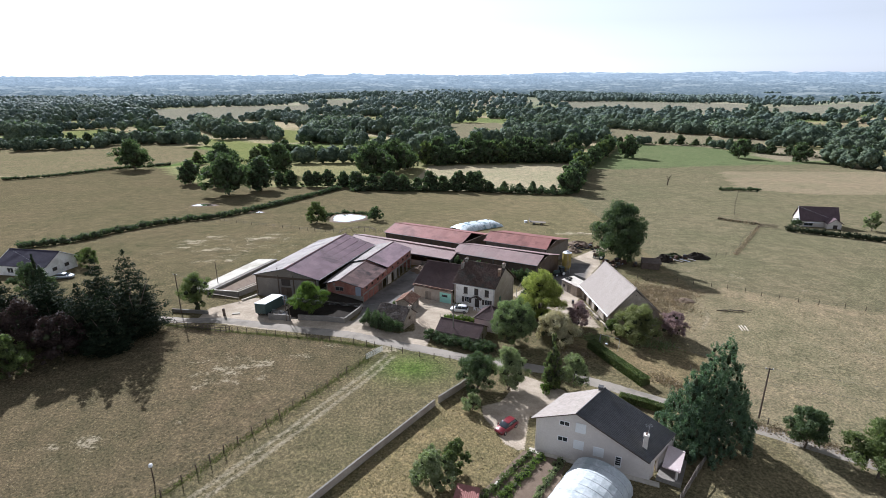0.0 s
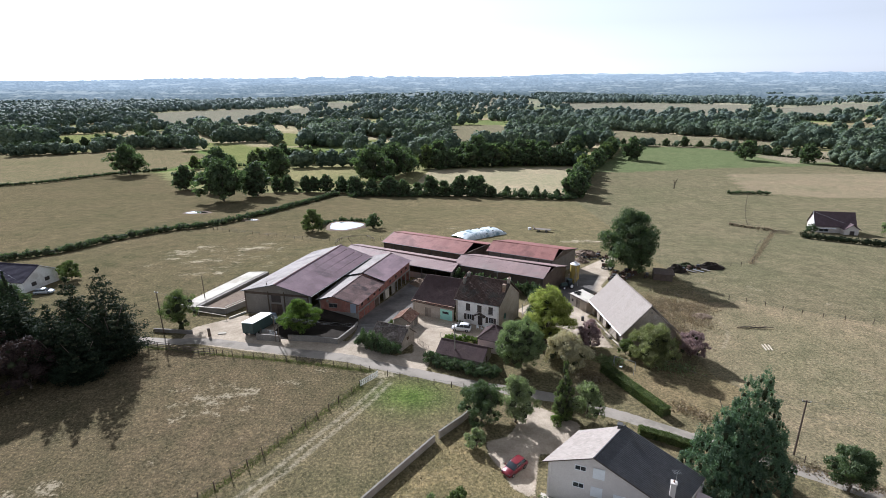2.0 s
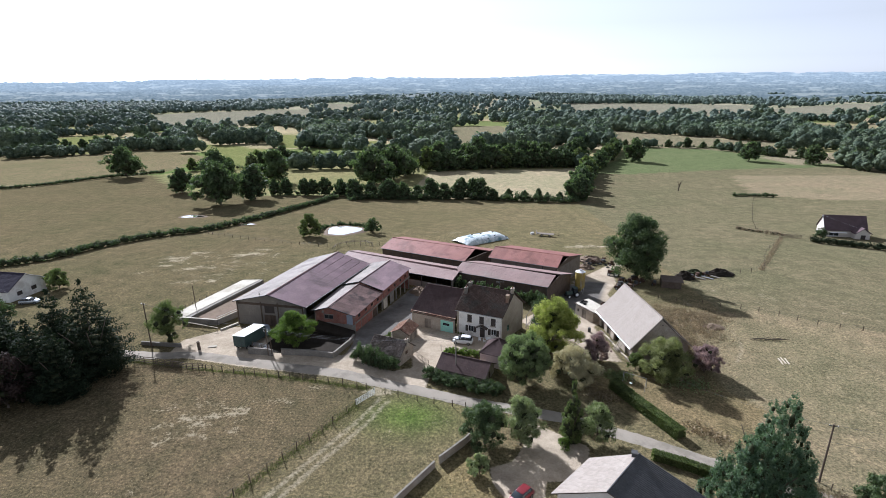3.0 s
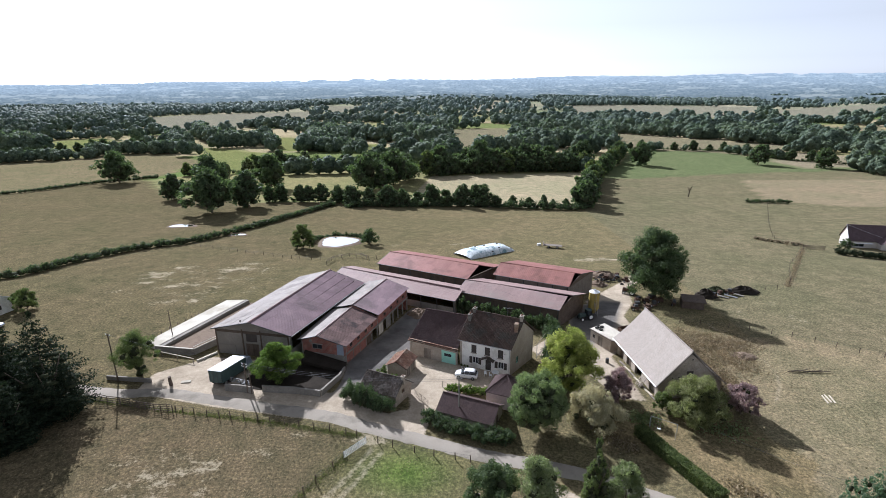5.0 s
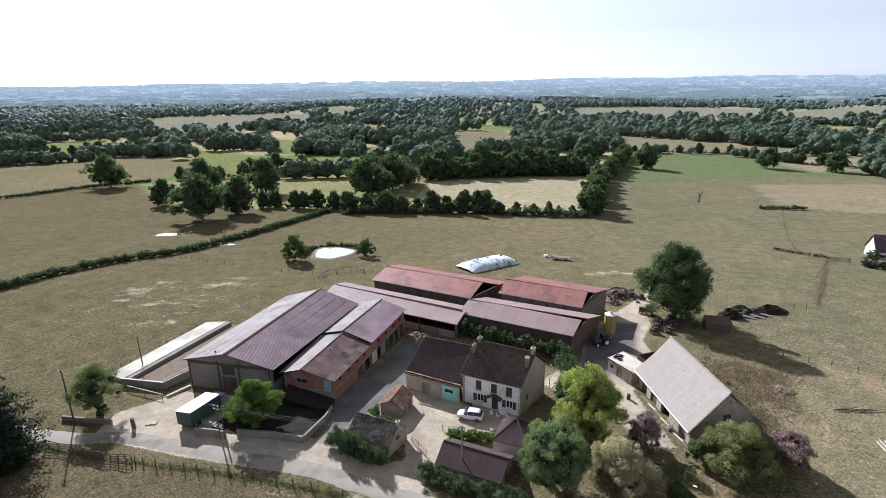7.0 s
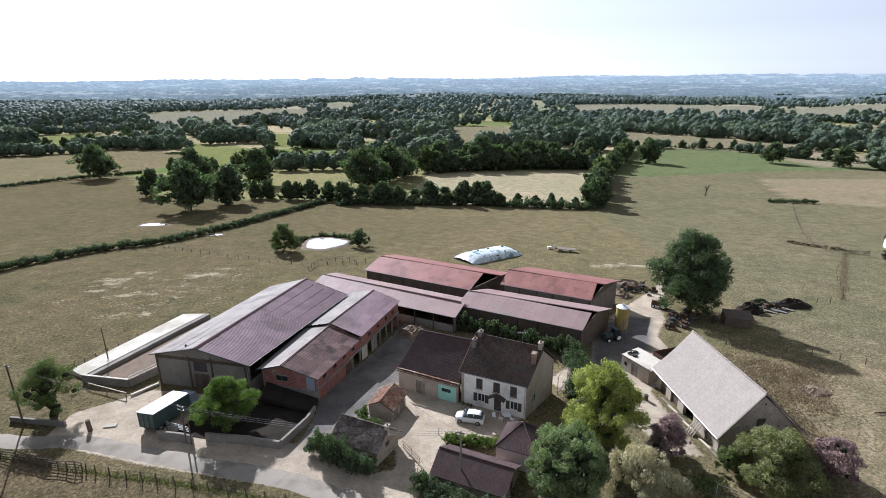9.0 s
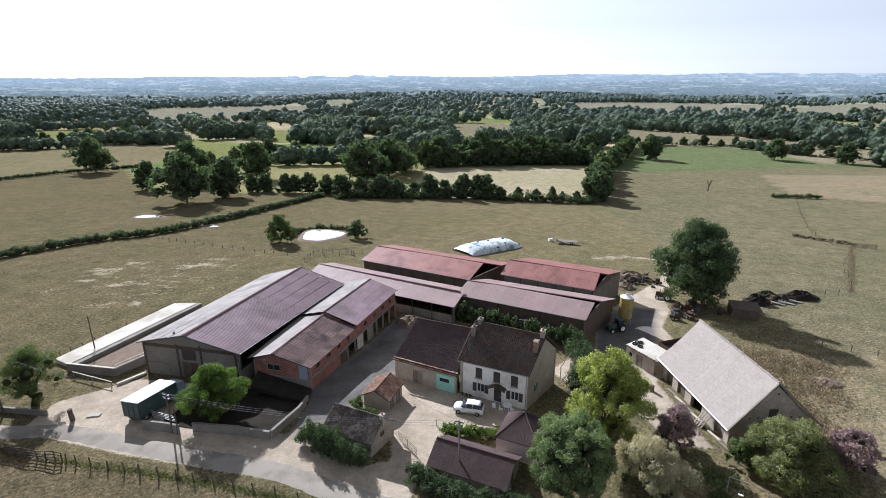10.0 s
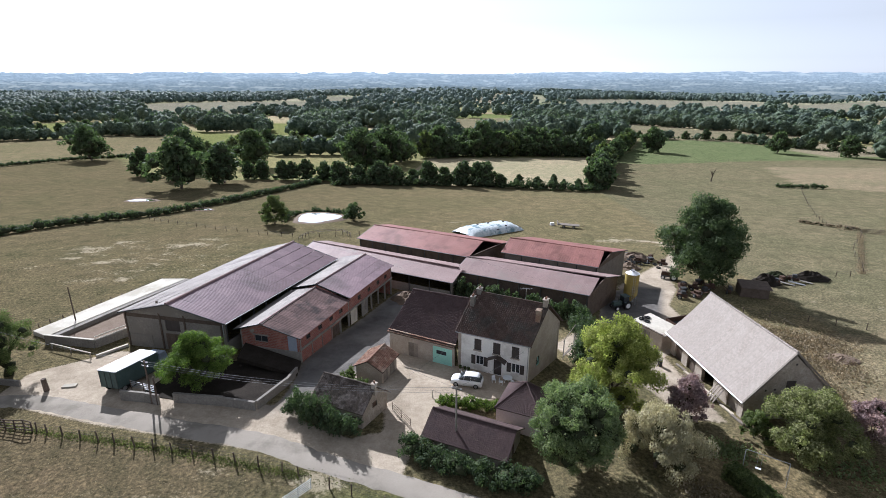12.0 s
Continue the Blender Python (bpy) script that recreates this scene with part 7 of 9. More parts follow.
def polytunnel():
    t = thing("polytunnel", "white plastic film polytunnel in the vegetable garden", "greenhouse", on(17.5, 53))
    p0, p1 = V(13.6, 49.0, 0), V(20.4, 58.2, 0)
    ax = (p1 - p0).normalized()
    sd = V(ax.y, -ax.x, 0)
    g = Geo()
    rings, seg, r = 9, 12, 4.1
    vs = []
    for k in range(rings):
        c = p0 + ax * 11.4 * k / (rings - 1)
        z = gz(c.x, c.y)
        for j in range(seg + 1):
            th = math.pi * j / seg
            kk = 1.0 - (0.015 if k % 2 else 0.0)
            vs.append(c + sd * r * kk * math.cos(th) + V(0, 0, z + 3.1 * kk * math.sin(th) ** 0.8))
    n = seg + 1
    fs = [(k * n + j, k * n + j + 1, (k + 1) * n + j + 1, (k + 1) * n + j) for k in range(rings - 1) for j in range(seg)]
    fs += [tuple(range(n)), tuple(range((rings - 1) * n, rings * n))[::-1]]
    g.add(vs, fs)
    part("film", g, M_POLY, t, smooth=False)
    for k in range(rings):
        hoop = Geo().pipe([Vector(vs[k * n + j]) + V(0, 0, 0.02) for j in range(seg + 1)], 0.02, 5)
        part("hoop", hoop, M_STEEL, t)


polytunnel()


# vegetable rows
def veg_rows():
    rnd = random.Random(9)
    bed = Geo()
    bed.slab(on(3.0, 54.0, 0.04), on(13.0, 53.6, 0.04), on(16.4, 61.8, 0.04), on(10.6, 63.6, 0.04), 0.25)
    whole("vegetable_bed", bed, M_SOIL, "dug vegetable bed with bare soil", "garden bed")
    for k, (p, q, mat, wd) in enumerate((((4.4, 54.5), (11.4, 62.9), L_HEDGE, 0.9), ((6.6, 54.5), (13.0, 62.3), L_LIME, 1.3), ((11.0, 54.6), (15.6, 61.4), L_GREY, 0.9))):
        hedge("vegetable_row", "row of leafy vegetables in the bed", [p, ((p[0] + q[0]) / 2, (p[1] + q[1]) / 2), q], 0.55, wd, mat, 0.5, 1500, 0.16, 300 + k, 0.4, "vegetables")
    sl = Geo()
    for x, y in ((6.0, 56.7), (6.5, 57.3), (7.2, 58.0), (7.7, 58.6), (10.3, 61.8), (10.7, 62.3), (11.1, 62.7)):
        s = Geo().box(x, y, gz(x, y) + 0.05, 0.75, 0.45, 0.1, rnd.uniform(30, 60))
        whole("stepping_slab", s, M_CONCRETE_PALE, "pale square stepping slab in the bed", "paving slab", "stepping slabs")
    r = thing("garden_shed", "low garden shed with red striped sheet roof", "shed", on(2.0, 52.6))
    part("wall", Geo().box(2.0, 52.6, 0.0, 3.0, 2.6, 1.9, -15), M_WOOD_GREY, r)
    sheets("roof_sheet", r, V(0.3, 51.7, 2.05), V(3.2, 50.9, 2.05), V(3.9, 53.8, 2.3), V(1.0, 54.6, 2.3), 3, 1, M_ROOF_RED, 4)


veg_rows()


# ---- walls and fences ----
# dark sheet that paints the sheds' shade over the dung yard
pit = Geo()
PIT_SHADE = [(-38.6, 106.2), (-35.4, 105.4), (-33.3, 105.0), (-27.3, 104.5), (-23.3, 103.7), (-21.3, 108.4), (-20.9, 112.0), (-29.6, 114.6), (-32.0, 114.6), (-37.0, 113.5)]
pit.loft([on(x, y, -0.3) for x, y in PIT_SHADE], [on(x, y, 0.07) for x, y in PIT_SHADE])
whole("dung_yard_shade", pit, M_DUNG_AND_SHADE, "dung yard behind the wall, blackened to stand in for shade", "yard", kind="structure")

def block_wall(name, label, line, heights, thick, material):
    t = thing(name, label, "wall", on(*line[0]))
    for (p, q), h in zip(zip(line, line[1:]), heights):
        a, b_ = on(*p), on(*q)
        n = max(1, int((b_ - a).length / 3))
        for k in range(n):
            s, e = a.lerp(b_, k / n), a.lerp(b_, (k + 1) / n)
            step = round((k * 0.07) % 0.2, 2)
            g = Geo().bar(V(s.x, s.y, gz(s.x, s.y) - 0.3), V(e.x, e.y, gz(e.x, e.y) - 0.3), thick, h + 0.3)
            w = part("wall_panel", g, material, t)
            part("coping", Geo().bar(V(s.x, s.y, gz(s.x, s.y) + h), V(e.x, e.y, gz(e.x, e.y) + h), thick + 0.06, 0.06), M_CONCRETE, w)
    return t


block_wall("garden_wall", "long grey concrete garden wall with stepped top", [(-19.5, 49.5), (-10.7, 62.2), (-2.5, 73.9)], [1.1, 1.1], 0.2, M_RENDER_OLD)
block_wall("garden_wall", "grey concrete garden wall beside the lane", [(-1.9, 74.6), (1.6, 78.6), (3.0, 80.6)], [1.25, 1.2], 0.2, M_RENDER_OLD)
block_wall("yard_wall", "weathered grey concrete yard wall", [(-33.6, 104.7), (-27.3, 104.1), (-23.1, 103.3)], [1.2, 1.1], 0.28, M_CONCRETE)
block_wall("yard_wall", "grey concrete yard wall beside the shed drive", [(-23.0, 103.5), (-21.1, 108.4), (-20.6, 111.5)], [1.1, 1.0], 0.28, M_CONCRETE)
block_wall("yard_wall", "low dark plank and concrete wall by the trailer", [(-40.2, 104.9), (-36.9, 104.5), (-35.0, 104.0)], [1.3, 1.3], 0.24, M_CONCRETE)


def fence(name, label, line, step, height, seed, wires=2, thick=0.17, material=None, rails=0, lean=0.06):
    rnd = random.Random(seed)
    pts = smooth_line(line, step)
    t = thing(name, label, "fence", on(*pts[0]))
    tops = []
    for x, y in pts:
        h = height * rnd.uniform(0.9, 1.12)
        b_ = on(x, y)
        e = b_ + V(rnd.uniform(-lean, lean) * h, rnd.uniform(-lean, lean) * h, h)
        part("post", Geo().tube(b_ - V(0, 0, 0.3), e, thick * 0.5, thick * 0.42, 6), material or M_WOOD_DARK, t)
        tops.append((b_, e))
    for k in range(wires):
        f = 0.92 - k * 0.38
        g = Geo().pipe([b0.lerp(e0, f) for b0, e0 in tops], 0.012, 3)
        part("wire", g, M_STEEL_DARK, t)
    for k in range(rails):
        f = 0.95 - k * 0.28
        for (b0, e0), (b1, e1) in zip(tops, tops[1:]):
            part("rail", Geo().bar(b0.lerp(e0, f), b1.lerp(e1, f), 0.05, 0.11), material or M_WOOD_DARK, t)
    return t


fence("paddock_fence", "weathered post and wire fence along the lane", [(-45.8, 98.6), (-36, 96.9), (-29.3, 96.0), (-22, 94.6), (-15.0, 92.9)], 1.9, 1.25, 1, lean=0.08)
fence("rail_fence", "dark wooden rail fence along the lane", [(-61, 101.6), (-56, 100.4), (-52.7, 99.6)], 2.0, 1.35, 2, wires=0, rails=4)
fence("rail_fence", "dark wooden rail fence along the lane", [(-52.3, 99.4), (-49.5, 98.9), (-46.2, 98.5)], 1.1, 1.35, 3, wires=0, rails=4)
fence("paddock_fence", "leaning post and wire fence beside the track", [(-15.9, 88.0), (-18.7, 83.0), (-23.8, 74.9), (-28, 68), (-31.8, 61.5), (-35, 56), (-39, 49)], 2.1, 1.3, 4, lean=0.12)
fence("paddock_fence", "post and wire fence on the green verge", [(-11.6, 91.4), (-6, 89.5), (2.1, 87.8)], 2.6, 1.2, 5)
fence("meadow_fence", "thin post and wire fence across the dry meadow", [(52, 138), (62, 135.5), (73.8, 131.5), (80, 126.7), (87, 122.7), (96.7, 120), (112, 113)], 3.6, 1.2, 6)
fence("pond_fence", "post and wire fence across the pasture", [(-94, 204), (-72, 194), (-51, 186), (-40, 184), (-26, 187)], 3.4, 1.2, 7)
fence("bunker_fence", "row of short posts along the silage bunker", [(-65.6, 122.6), (-61.9, 133.7), (-57.9, 146)], 1.7, 0.9, 8)
fence("field_fence", "old post fence with dry brambles up the field", [(86, 163), (94.4, 166.2), (108, 188), (127, 211), (124, 222), (140, 255), (171, 310)], 5.5, 1.3, 9)
fence("field_fence", "thin fence along the green field", [(97, 402), (134, 408), (222, 437), (300, 452)], 9, 1.3, 10)
fence("lane_fence", "posts and wire on the lane bank", [(46.5, 73.6), (50, 71.6), (57, 68), (66, 63.0)], 3.0, 1.2, 12)
fence("board_fence", "grey plank fence beside the house garden", [(29.2, 54.6), (33.5, 59.6), (40.8, 68)], 2.0, 1.5, 11, wires=0, rails=4, material=M_WOOD_GREY)


def metal_gate():
    t = thing("field_gate", "galvanised bar gate standing half open", "gate", on(-14.6, 89.2))
    p, q = on(-15.9, 87.9, 0.15), on(-13.3, 91.2, 0.15)
    for k in range(6):
        z = V(0, 0, 0.05 + 0.2 * k)
        part("bar", Geo().tube(p + z, q + z, 0.035, 0.035, 6), M_WHITE_STEEL, t)
    for f in (0, 0.33, 0.66, 1):
        s = p.lerp(q, f)
        part("upright", Geo().tube(s, s + V(0, 0, 1.12), 0.04, 0.04, 6), M_WHITE_STEEL, t)
    b_ = thing("yard_barrier", "galvanised bar barrier beside the trailer", "gate", on(-38, 107))
    p, q = on(-39.9, 106.6, 0.9), on(-36.0, 105.3, 0.9)
    for k in range(4):
        z = V(0, 0, 0.25 * k)
        part("bar", Geo().tube(p + z, q + z, 0.04, 0.04, 6), M_STEEL, b_)
    for f in (0, 0.5, 1):
        s = p.lerp(q, f)
        part("upright", Geo().tube(s - V(0, 0, 0.95), s + V(0, 0, 0.85), 0.06, 0.06, 6), M_WOOD_DARK, b_)
    f_ = thing("far_gate", "dark wooden field gate", "gate", on(130, 211))
    p, q = on(127.5, 211.5, 0.1), on(134, 209.6, 0.1)
    for k in range(4):
        z = V(0, 0, 0.35 * k)
        part("bar", Geo().bar(p + z, q + z, 0.08, 0.14), M_WOOD_DARK, f_)


metal_gate()
fence("pen_fence", "curved wooden rail pen behind the sheds", [(-40.5, 179.5), (-39.6, 185.5), (-35, 188.4), (-31, 188.4), (-28, 185)], 2.6, 1.3, 16, wires=0, rails=2, material=M_WOOD_GREY)


# ---- poles and cables ----
def pole(name, label, x, y, h, bars=1, r=0.13, turn=-20, material=None):
    t = thing(name, label, "utility pole", on(x, y))
    b_ = on(x, y)
    part("shaft", Geo().tube(b_ - V(0, 0, 0.5), b_ + V(0, 0, h), r, r * 0.7, 8), material or M_WOOD_DARK, t)
    for k in range(bars):
        z = h - 0.3 - 0.5 * k
        c, s = math.cos(radians(turn)) * 0.55, math.sin(radians(turn)) * 0.55
        a = part("cross_arm", Geo().bar(b_ + V(-c, -s, z), b_ + V(c, s, z), 0.09, 0.09), M_STEEL_DARK, t)
        for f in (-0.9, 0.9):
            part("insulator", Geo().tube(b_ + V(c * f, s * f, z + 0.09), b_ + V(c * f, s * f, z + 0.25), 0.05, 0.04, 6), M_WHITE, a)
    return b_ + V(0, 0, h - 0.1)


def cable(p, q, sag, label="thin overhead power cable", r=0.011):
    g = Geo()
    pts = [Vector(p).lerp(Vector(q), k / 14) - V(0, 0, sag * 4 * (k / 14) * (1 - k / 14)) for k in range(15)]
    for a, b_ in zip(pts, pts[1:]):
        g.tube(a, b_, r, r, 4)
    whole("cable", g, M_CABLE, label, "cable", "overhead cables")


P_ROAD = pole("utility_pole", "twin dark wooden utility pole beside the trailer", -36.0, 104.2, 5.9, 2)
pole("utility_pole", "short wooden post beside the utility pole", -35.2, 104.0, 3.8, 0)
P_W = pole("utility_pole", "wooden utility pole behind the yard entrance", -61.0, 107.6, 9.6, 1)
P_YARD = pole("utility_pole", "concrete utility pole by the roadside shed", 0.5, 97.6, 7.6, 1, material=M_CONCRETE)
pole("utility_pole", "wooden pole beside the silage bunker", -60.4, 125.4, 6.6, 0, 0.11)
P_E = pole("utility_pole", "tall wooden utility pole beside the lane", 49.5, 73.2, 9.2, 1, 0.14)
cable(P_W, P_ROAD, 0.8)
for o in (0, 0.3, 0.6):
    cable(P_ROAD - V(0, 0, o), P_YARD - V(0, 0, o), 1.0)
cable(P_YARD, (-8.0, 112.0, 2.6), 0.4)
cable(P_YARD, (9.4, 111.4, 4.2), 0.3)
cable((0.3, 114.6, 3.6), (-8.2, 103.4, 3.2), 0.5)
cable(P_E, (110, 58, 8), 1.2)
cable(P_E - V(0, 0, 2.6), (110, 58, 5.5), 1.2)
cable(P_E, (34, 84, 8), 0.8)


# ---- vehicles ----
def wheel(parent, x, y, z, r, w, turn, rim=None):
    c, s = math.cos(radians(turn)), math.sin(radians(turn))
    d = V(-s, c, 0) * w / 2
    k = part("wheel", Geo().tube(V(x, y, z) - d, V(x, y, z) + d, r, r, 16), M_BLACK, parent)
    part("rim", Geo().tube(V(x, y, z) - d * 1.06, V(x, y, z) + d * 1.06, r * 0.6, r * 0.6, 12), rim or M_STEEL, k)


def car(name, label, x, y, turn, paint, length=4.3, width=1.8, height=1.6, tall=0.0):
    z = gz(x, y)
    t = thing(name, label, "car", (x, y, z))
    rot = Matrix.Translation((x, y, z)) @ Matrix.Rotation(radians(turn), 4, "Z")

    def hoop(px, low, high, half, tuck):
        """One cross-section of a shell: rounded shoulders, tucked in by tuck at the top."""
        pts = [(-half * 0.94, low), (-half, low + (high - low) * 0.4), (-half * 0.97, low + (high - low) * 0.8), (-half * tuck, high), (half * tuck, high), (half * 0.97, low + (high - low) * 0.8), (half, low + (high - low) * 0.4), (half * 0.94, low)]
        return [rot @ Vector((px * length / 2, y_, z_ * height)) for y_, z_ in pts]

    def shell(nm, rows, material, label_=""):
        vs = [p for r in rows for p in hoop(*r)]
        n, m = 8, len(rows)
        fs = [(k * n + i, k * n + (i + 1) % n, (k + 1) * n + (i + 1) % n, (k + 1) * n + i) for k in range(m - 1) for i in range(n)]
        return part(nm, Geo().add(vs, fs + [tuple(range(n))[::-1], tuple(range((m - 1) * n, m * n))]), material, t, label_, smooth=True)

    half = width / 2
    shell("body", [(-1.0, 0.24, 0.5, half * 0.84, 0.86), (-0.95, 0.17, 0.6, half * 0.96, 0.88), (-0.6, 0.15, 0.63, half, 0.9), (0.0, 0.15, 0.62, half, 0.9), (0.45, 0.15, 0.61, half, 0.9),
                   (0.8, 0.16, 0.55, half * 0.97, 0.86), (0.95, 0.18, 0.47, half * 0.9, 0.8), (1.0, 0.24, 0.4, half * 0.78, 0.8)], paint)
    rear = -0.8 - 0.04 * tall
    shell("glasshouse", [(rear - 0.08, 0.58, 0.64, half * 0.84, 0.9), (rear + 0.05, 0.58, 0.9, half * 0.86, 0.8), (rear + 0.2, 0.58, 0.97, half * 0.87, 0.78), (-0.1, 0.58, 0.985, half * 0.88, 0.78),
                         (0.12, 0.58, 0.96, half * 0.87, 0.78), (0.5, 0.58, 0.63, half * 0.84, 0.9)], M_GLASS)
    shell("roof", [(rear + 0.02, 0.92, 0.95, half * 0.62, 0.9), (rear + 0.2, 0.955, 0.995, half * 0.66, 0.86), (-0.2, 0.965, 1.01, half * 0.68, 0.86), (0.05, 0.955, 0.995, half * 0.66, 0.86), (0.14, 0.93, 0.95, half * 0.62, 0.9)], paint)
    for px in (-0.62, 0.62):
        for sy in (-1, 1):
            p = rot @ Vector((px * length / 2, sy * (width / 2 - 0.1), 0.32))
            wheel(t, p.x, p.y, p.z, 0.33, 0.22, turn)
    for px, mat, nm in ((0.96, M_GLASS, "headlight"), (-0.98, M_CAR_RED, "tail_light")):
        for sy in (-0.7, 0.7):
            p = rot @ Vector((px * length / 2, sy * width / 2, height * 0.45))
            part(nm, Geo().box(p.x, p.y, p.z - 0.05, 0.1, 0.26, 0.1, turn), mat, t)
    for sy in (-1, 1):
        p = rot @ Vector((0.42 * length / 2, sy * (width / 2 + 0.05), height * 0.64))
        part("mirror", Geo().box(p.x, p.y, p.z, 0.12, 0.2, 0.14, turn), paint, t)
    for px in (-0.3, 0.12):
        for sy in (-1, 1):
            p, q = rot @ Vector((px * length / 2, sy * width / 2 * 0.81, 0.6 * height)), rot @ Vector((px * length / 2 - 0.05, sy * width / 2 * 0.81, 0.97 * height))
            part("pillar", Geo().bar(p, q, 0.1, 0.05), paint, t)
    return t


car("white_car", "white compact SUV parked in the farmyard", 1.9, 109.9, 168, M_CAR_WHITE, 4.15, 1.82, 1.6, 1.0)
car("red_car", "red hatchback parked on the shaded drive", 8.6, 68.4, 225, M_CAR_RED, 4.0, 1.72, 1.45)
car("silver_car", "silver estate car beside the white bungalow", -104.6, 130.8, 10, M_CAR_SILVER, 4.5, 1.8, 1.45)


def lorry_trailer():
    t = thing("lorry_trailer", "curtain-sided lorry trailer with a white top, parked", "trailer", on(-41, 108.3))
    a, b_ = V(-43.7, 106.6, 0), V(-41.2, 106.1, 0)
    ax = V(2.5, 5.3, 0).normalized() * 5.6
    z = gz(-41.5, 108)
    low = [p + V(0, 0, z + 0.75) for p in (a, b_, b_ + ax, a + ax)]
    high = [p + V(0, 0, z + 3.05) for p in (a, b_, b_ + ax, a + ax)]
    part("body", Geo().loft(low, high), M_TRAILER_SIDE, t)
    top = [p + V(0, 0, z + 3.055) for p in (a - V(0.05, 0.05, 0), b_ + V(0.06, -0.05, 0), b_ + ax + V(0.06, 0.05, 0), a + ax - V(0.05, -0.05, 0))]
    part("top", Geo().loft(top, [p + V(0, 0, 0.12) for p in top]), M_TRAILER_TOP, t, "white tarpaulin top")
    for f in (0.02, 0.34, 0.66, 0.98):
        p = a.lerp(b_, f) + V(0, -0.03, z + 0.75)
        part("rear_rail", Geo().bar(p, p + V(0.05, 0, 0), 0.06, 2.3), M_STEEL_DARK, t)
    part("chassis", Geo().loft([p.lerp((a + b_) / 2 + ax / 2, 0.15) + V(0, 0, z + 0.5) for p in (a, b_, b_ + ax, a + ax)], [p.lerp((a + b_) / 2 + ax / 2, 0.15) + V(0, 0, z + 0.74) for p in (a, b_, b_ + ax, a + ax)]), M_STEEL_DARK, t)
    for s in (0.15, 0.33):
        for e in (a, b_):
            p = e.lerp((a + b_) / 2, 0.14) + ax * s
            wheel(t, p.x, p.y, z + 0.45, 0.45, 0.3, 65)
    c = (a + b_) / 2 + ax * 1.16
    part("cab", Geo().loft([V(c.x - 1.0, c.y - 0.4, z + 0.5), V(c.x + 1.0, c.y - 0.8, z + 0.5), V(c.x + 1.5, c.y + 0.6, z + 0.5), V(c.x - 0.5, c.y + 1.0, z + 0.5)],
                           [V(c.x - 0.95, c.y - 0.4, z + 2.7), V(c.x + 0.95, c.y - 0.8, z + 2.7), V(c.x + 1.2, c.y + 0.2, z + 2.6), V(c.x - 0.7, c.y + 0.6, z + 2.6)]), M_BLUE_DOOR, t)
    for sx in (-0.9, 1.2):
        wheel(t, c.x + sx, c.y, z + 0.45, 0.45, 0.3, 65)


lorry_trailer()


def tractor(name, label, x, y, turn, paint):
    z = gz(x, y)
    t = thing(name, label, "tractor", (x, y, z))
    rot = Matrix.Translation((x, y, z)) @ Matrix.Rotation(radians(turn), 4, "Z")

    def bx(nm, px, py, pz, sx, sy, sz, mat, taper=1.0):
        p = rot @ Vector((px, py, pz))
        return part(nm, Geo().box(p.x, p.y, p.z, sx, sy, sz, turn, taper), mat, t)

    bx("bonnet", 1.0, 0, 0.8, 1.8, 0.75, 0.75, paint, 0.92)
    bx("chassis", 0.3, 0, 0.45, 3.2, 0.5, 0.4, M_STEEL_DARK)
    bx("cab", -0.55, 0, 1.0, 1.2, 1.3, 1.35, M_GLASS, 0.86)
    bx("cab_roof", -0.55, 0, 2.36, 1.3, 1.4, 0.14, paint, 0.9)
    bx("mudguard", -0.7, 0.75, 1.3, 1.2, 0.4, 0.12, paint)
    bx("mudguard", -0.7, -0.75, 1.3, 1.2, 0.4, 0.12, paint)
    for px, r, w in ((-0.75, 0.75, 0.42), (1.4, 0.45, 0.3)):
        for sy in (-0.8, 0.8):
            p = rot @ Vector((px, sy, r))
            wheel(t, p.x, p.y, p.z, r, w, turn, M_WHITE)
    p = rot @ Vector((1.0, 0.3, 1.5))
    part("exhaust", Geo().tube(p, p + V(0, 0, 0.8), 0.05, 0.05, 6), M_STEEL_DARK, t)


tractor("tractor", "old dark green tractor beside the silo", 30.4, 138.6, 200, M_TRAILER_SIDE)
tractor("tractor", "old tractor with a pale cab under the oak", 46.4, 156.6, 150, M_RUST)


def silo():
    t = thing("feed_silo", "yellow feed silo with a white top on steel legs", "silo", on(33.2, 141.2))
    x, y = 32.7, 141.2
    z = gz(x, y)
    part("cylinder", Geo().tube((x, y, z + 1.9), (x, y, z + 6.0), 1.25, 1.25, 20), M_SILO, t, smooth=False)
    part("hopper", Geo().tube((x, y, z + 0.5), (x, y, z + 1.9), 0.3, 1.25, 20), M_SILO, t)
    part("top", Geo().tube((x, y, z + 6.0), (x, y, z + 6.45), 1.28, 0.35, 20), M_WHITE, t, "white conical top")
    part("hatch", Geo().tube((x, y, z + 6.4), (x, y, z + 6.6), 0.35, 0.35, 10), M_STEEL, t)
    for k in range(4):
        a = math.pi / 4 + k * math.pi / 2
        px, py = x + 1.15 * math.cos(a), y + 1.15 * math.sin(a)
        part("leg", Geo().tube((px, py, z - 0.2), (px, py, z + 2.4), 0.07, 0.07, 6), M_STEEL, t)
    ld = Geo()
    for s in (-0.18, 0.18):
        ld.tube((x + s, y - 1.35, z + 1.0), (x + s, y - 1.35, z + 6.2), 0.025, 0.025, 5)
    for k in range(16):
        ld.tube((x - 0.18, y - 1.35, z + 1.1 + 0.32 * k), (x + 0.18, y - 1.35, z + 1.1 + 0.32 * k), 0.02, 0.02, 4)
    part("ladder", ld, M_STEEL, t)


silo()


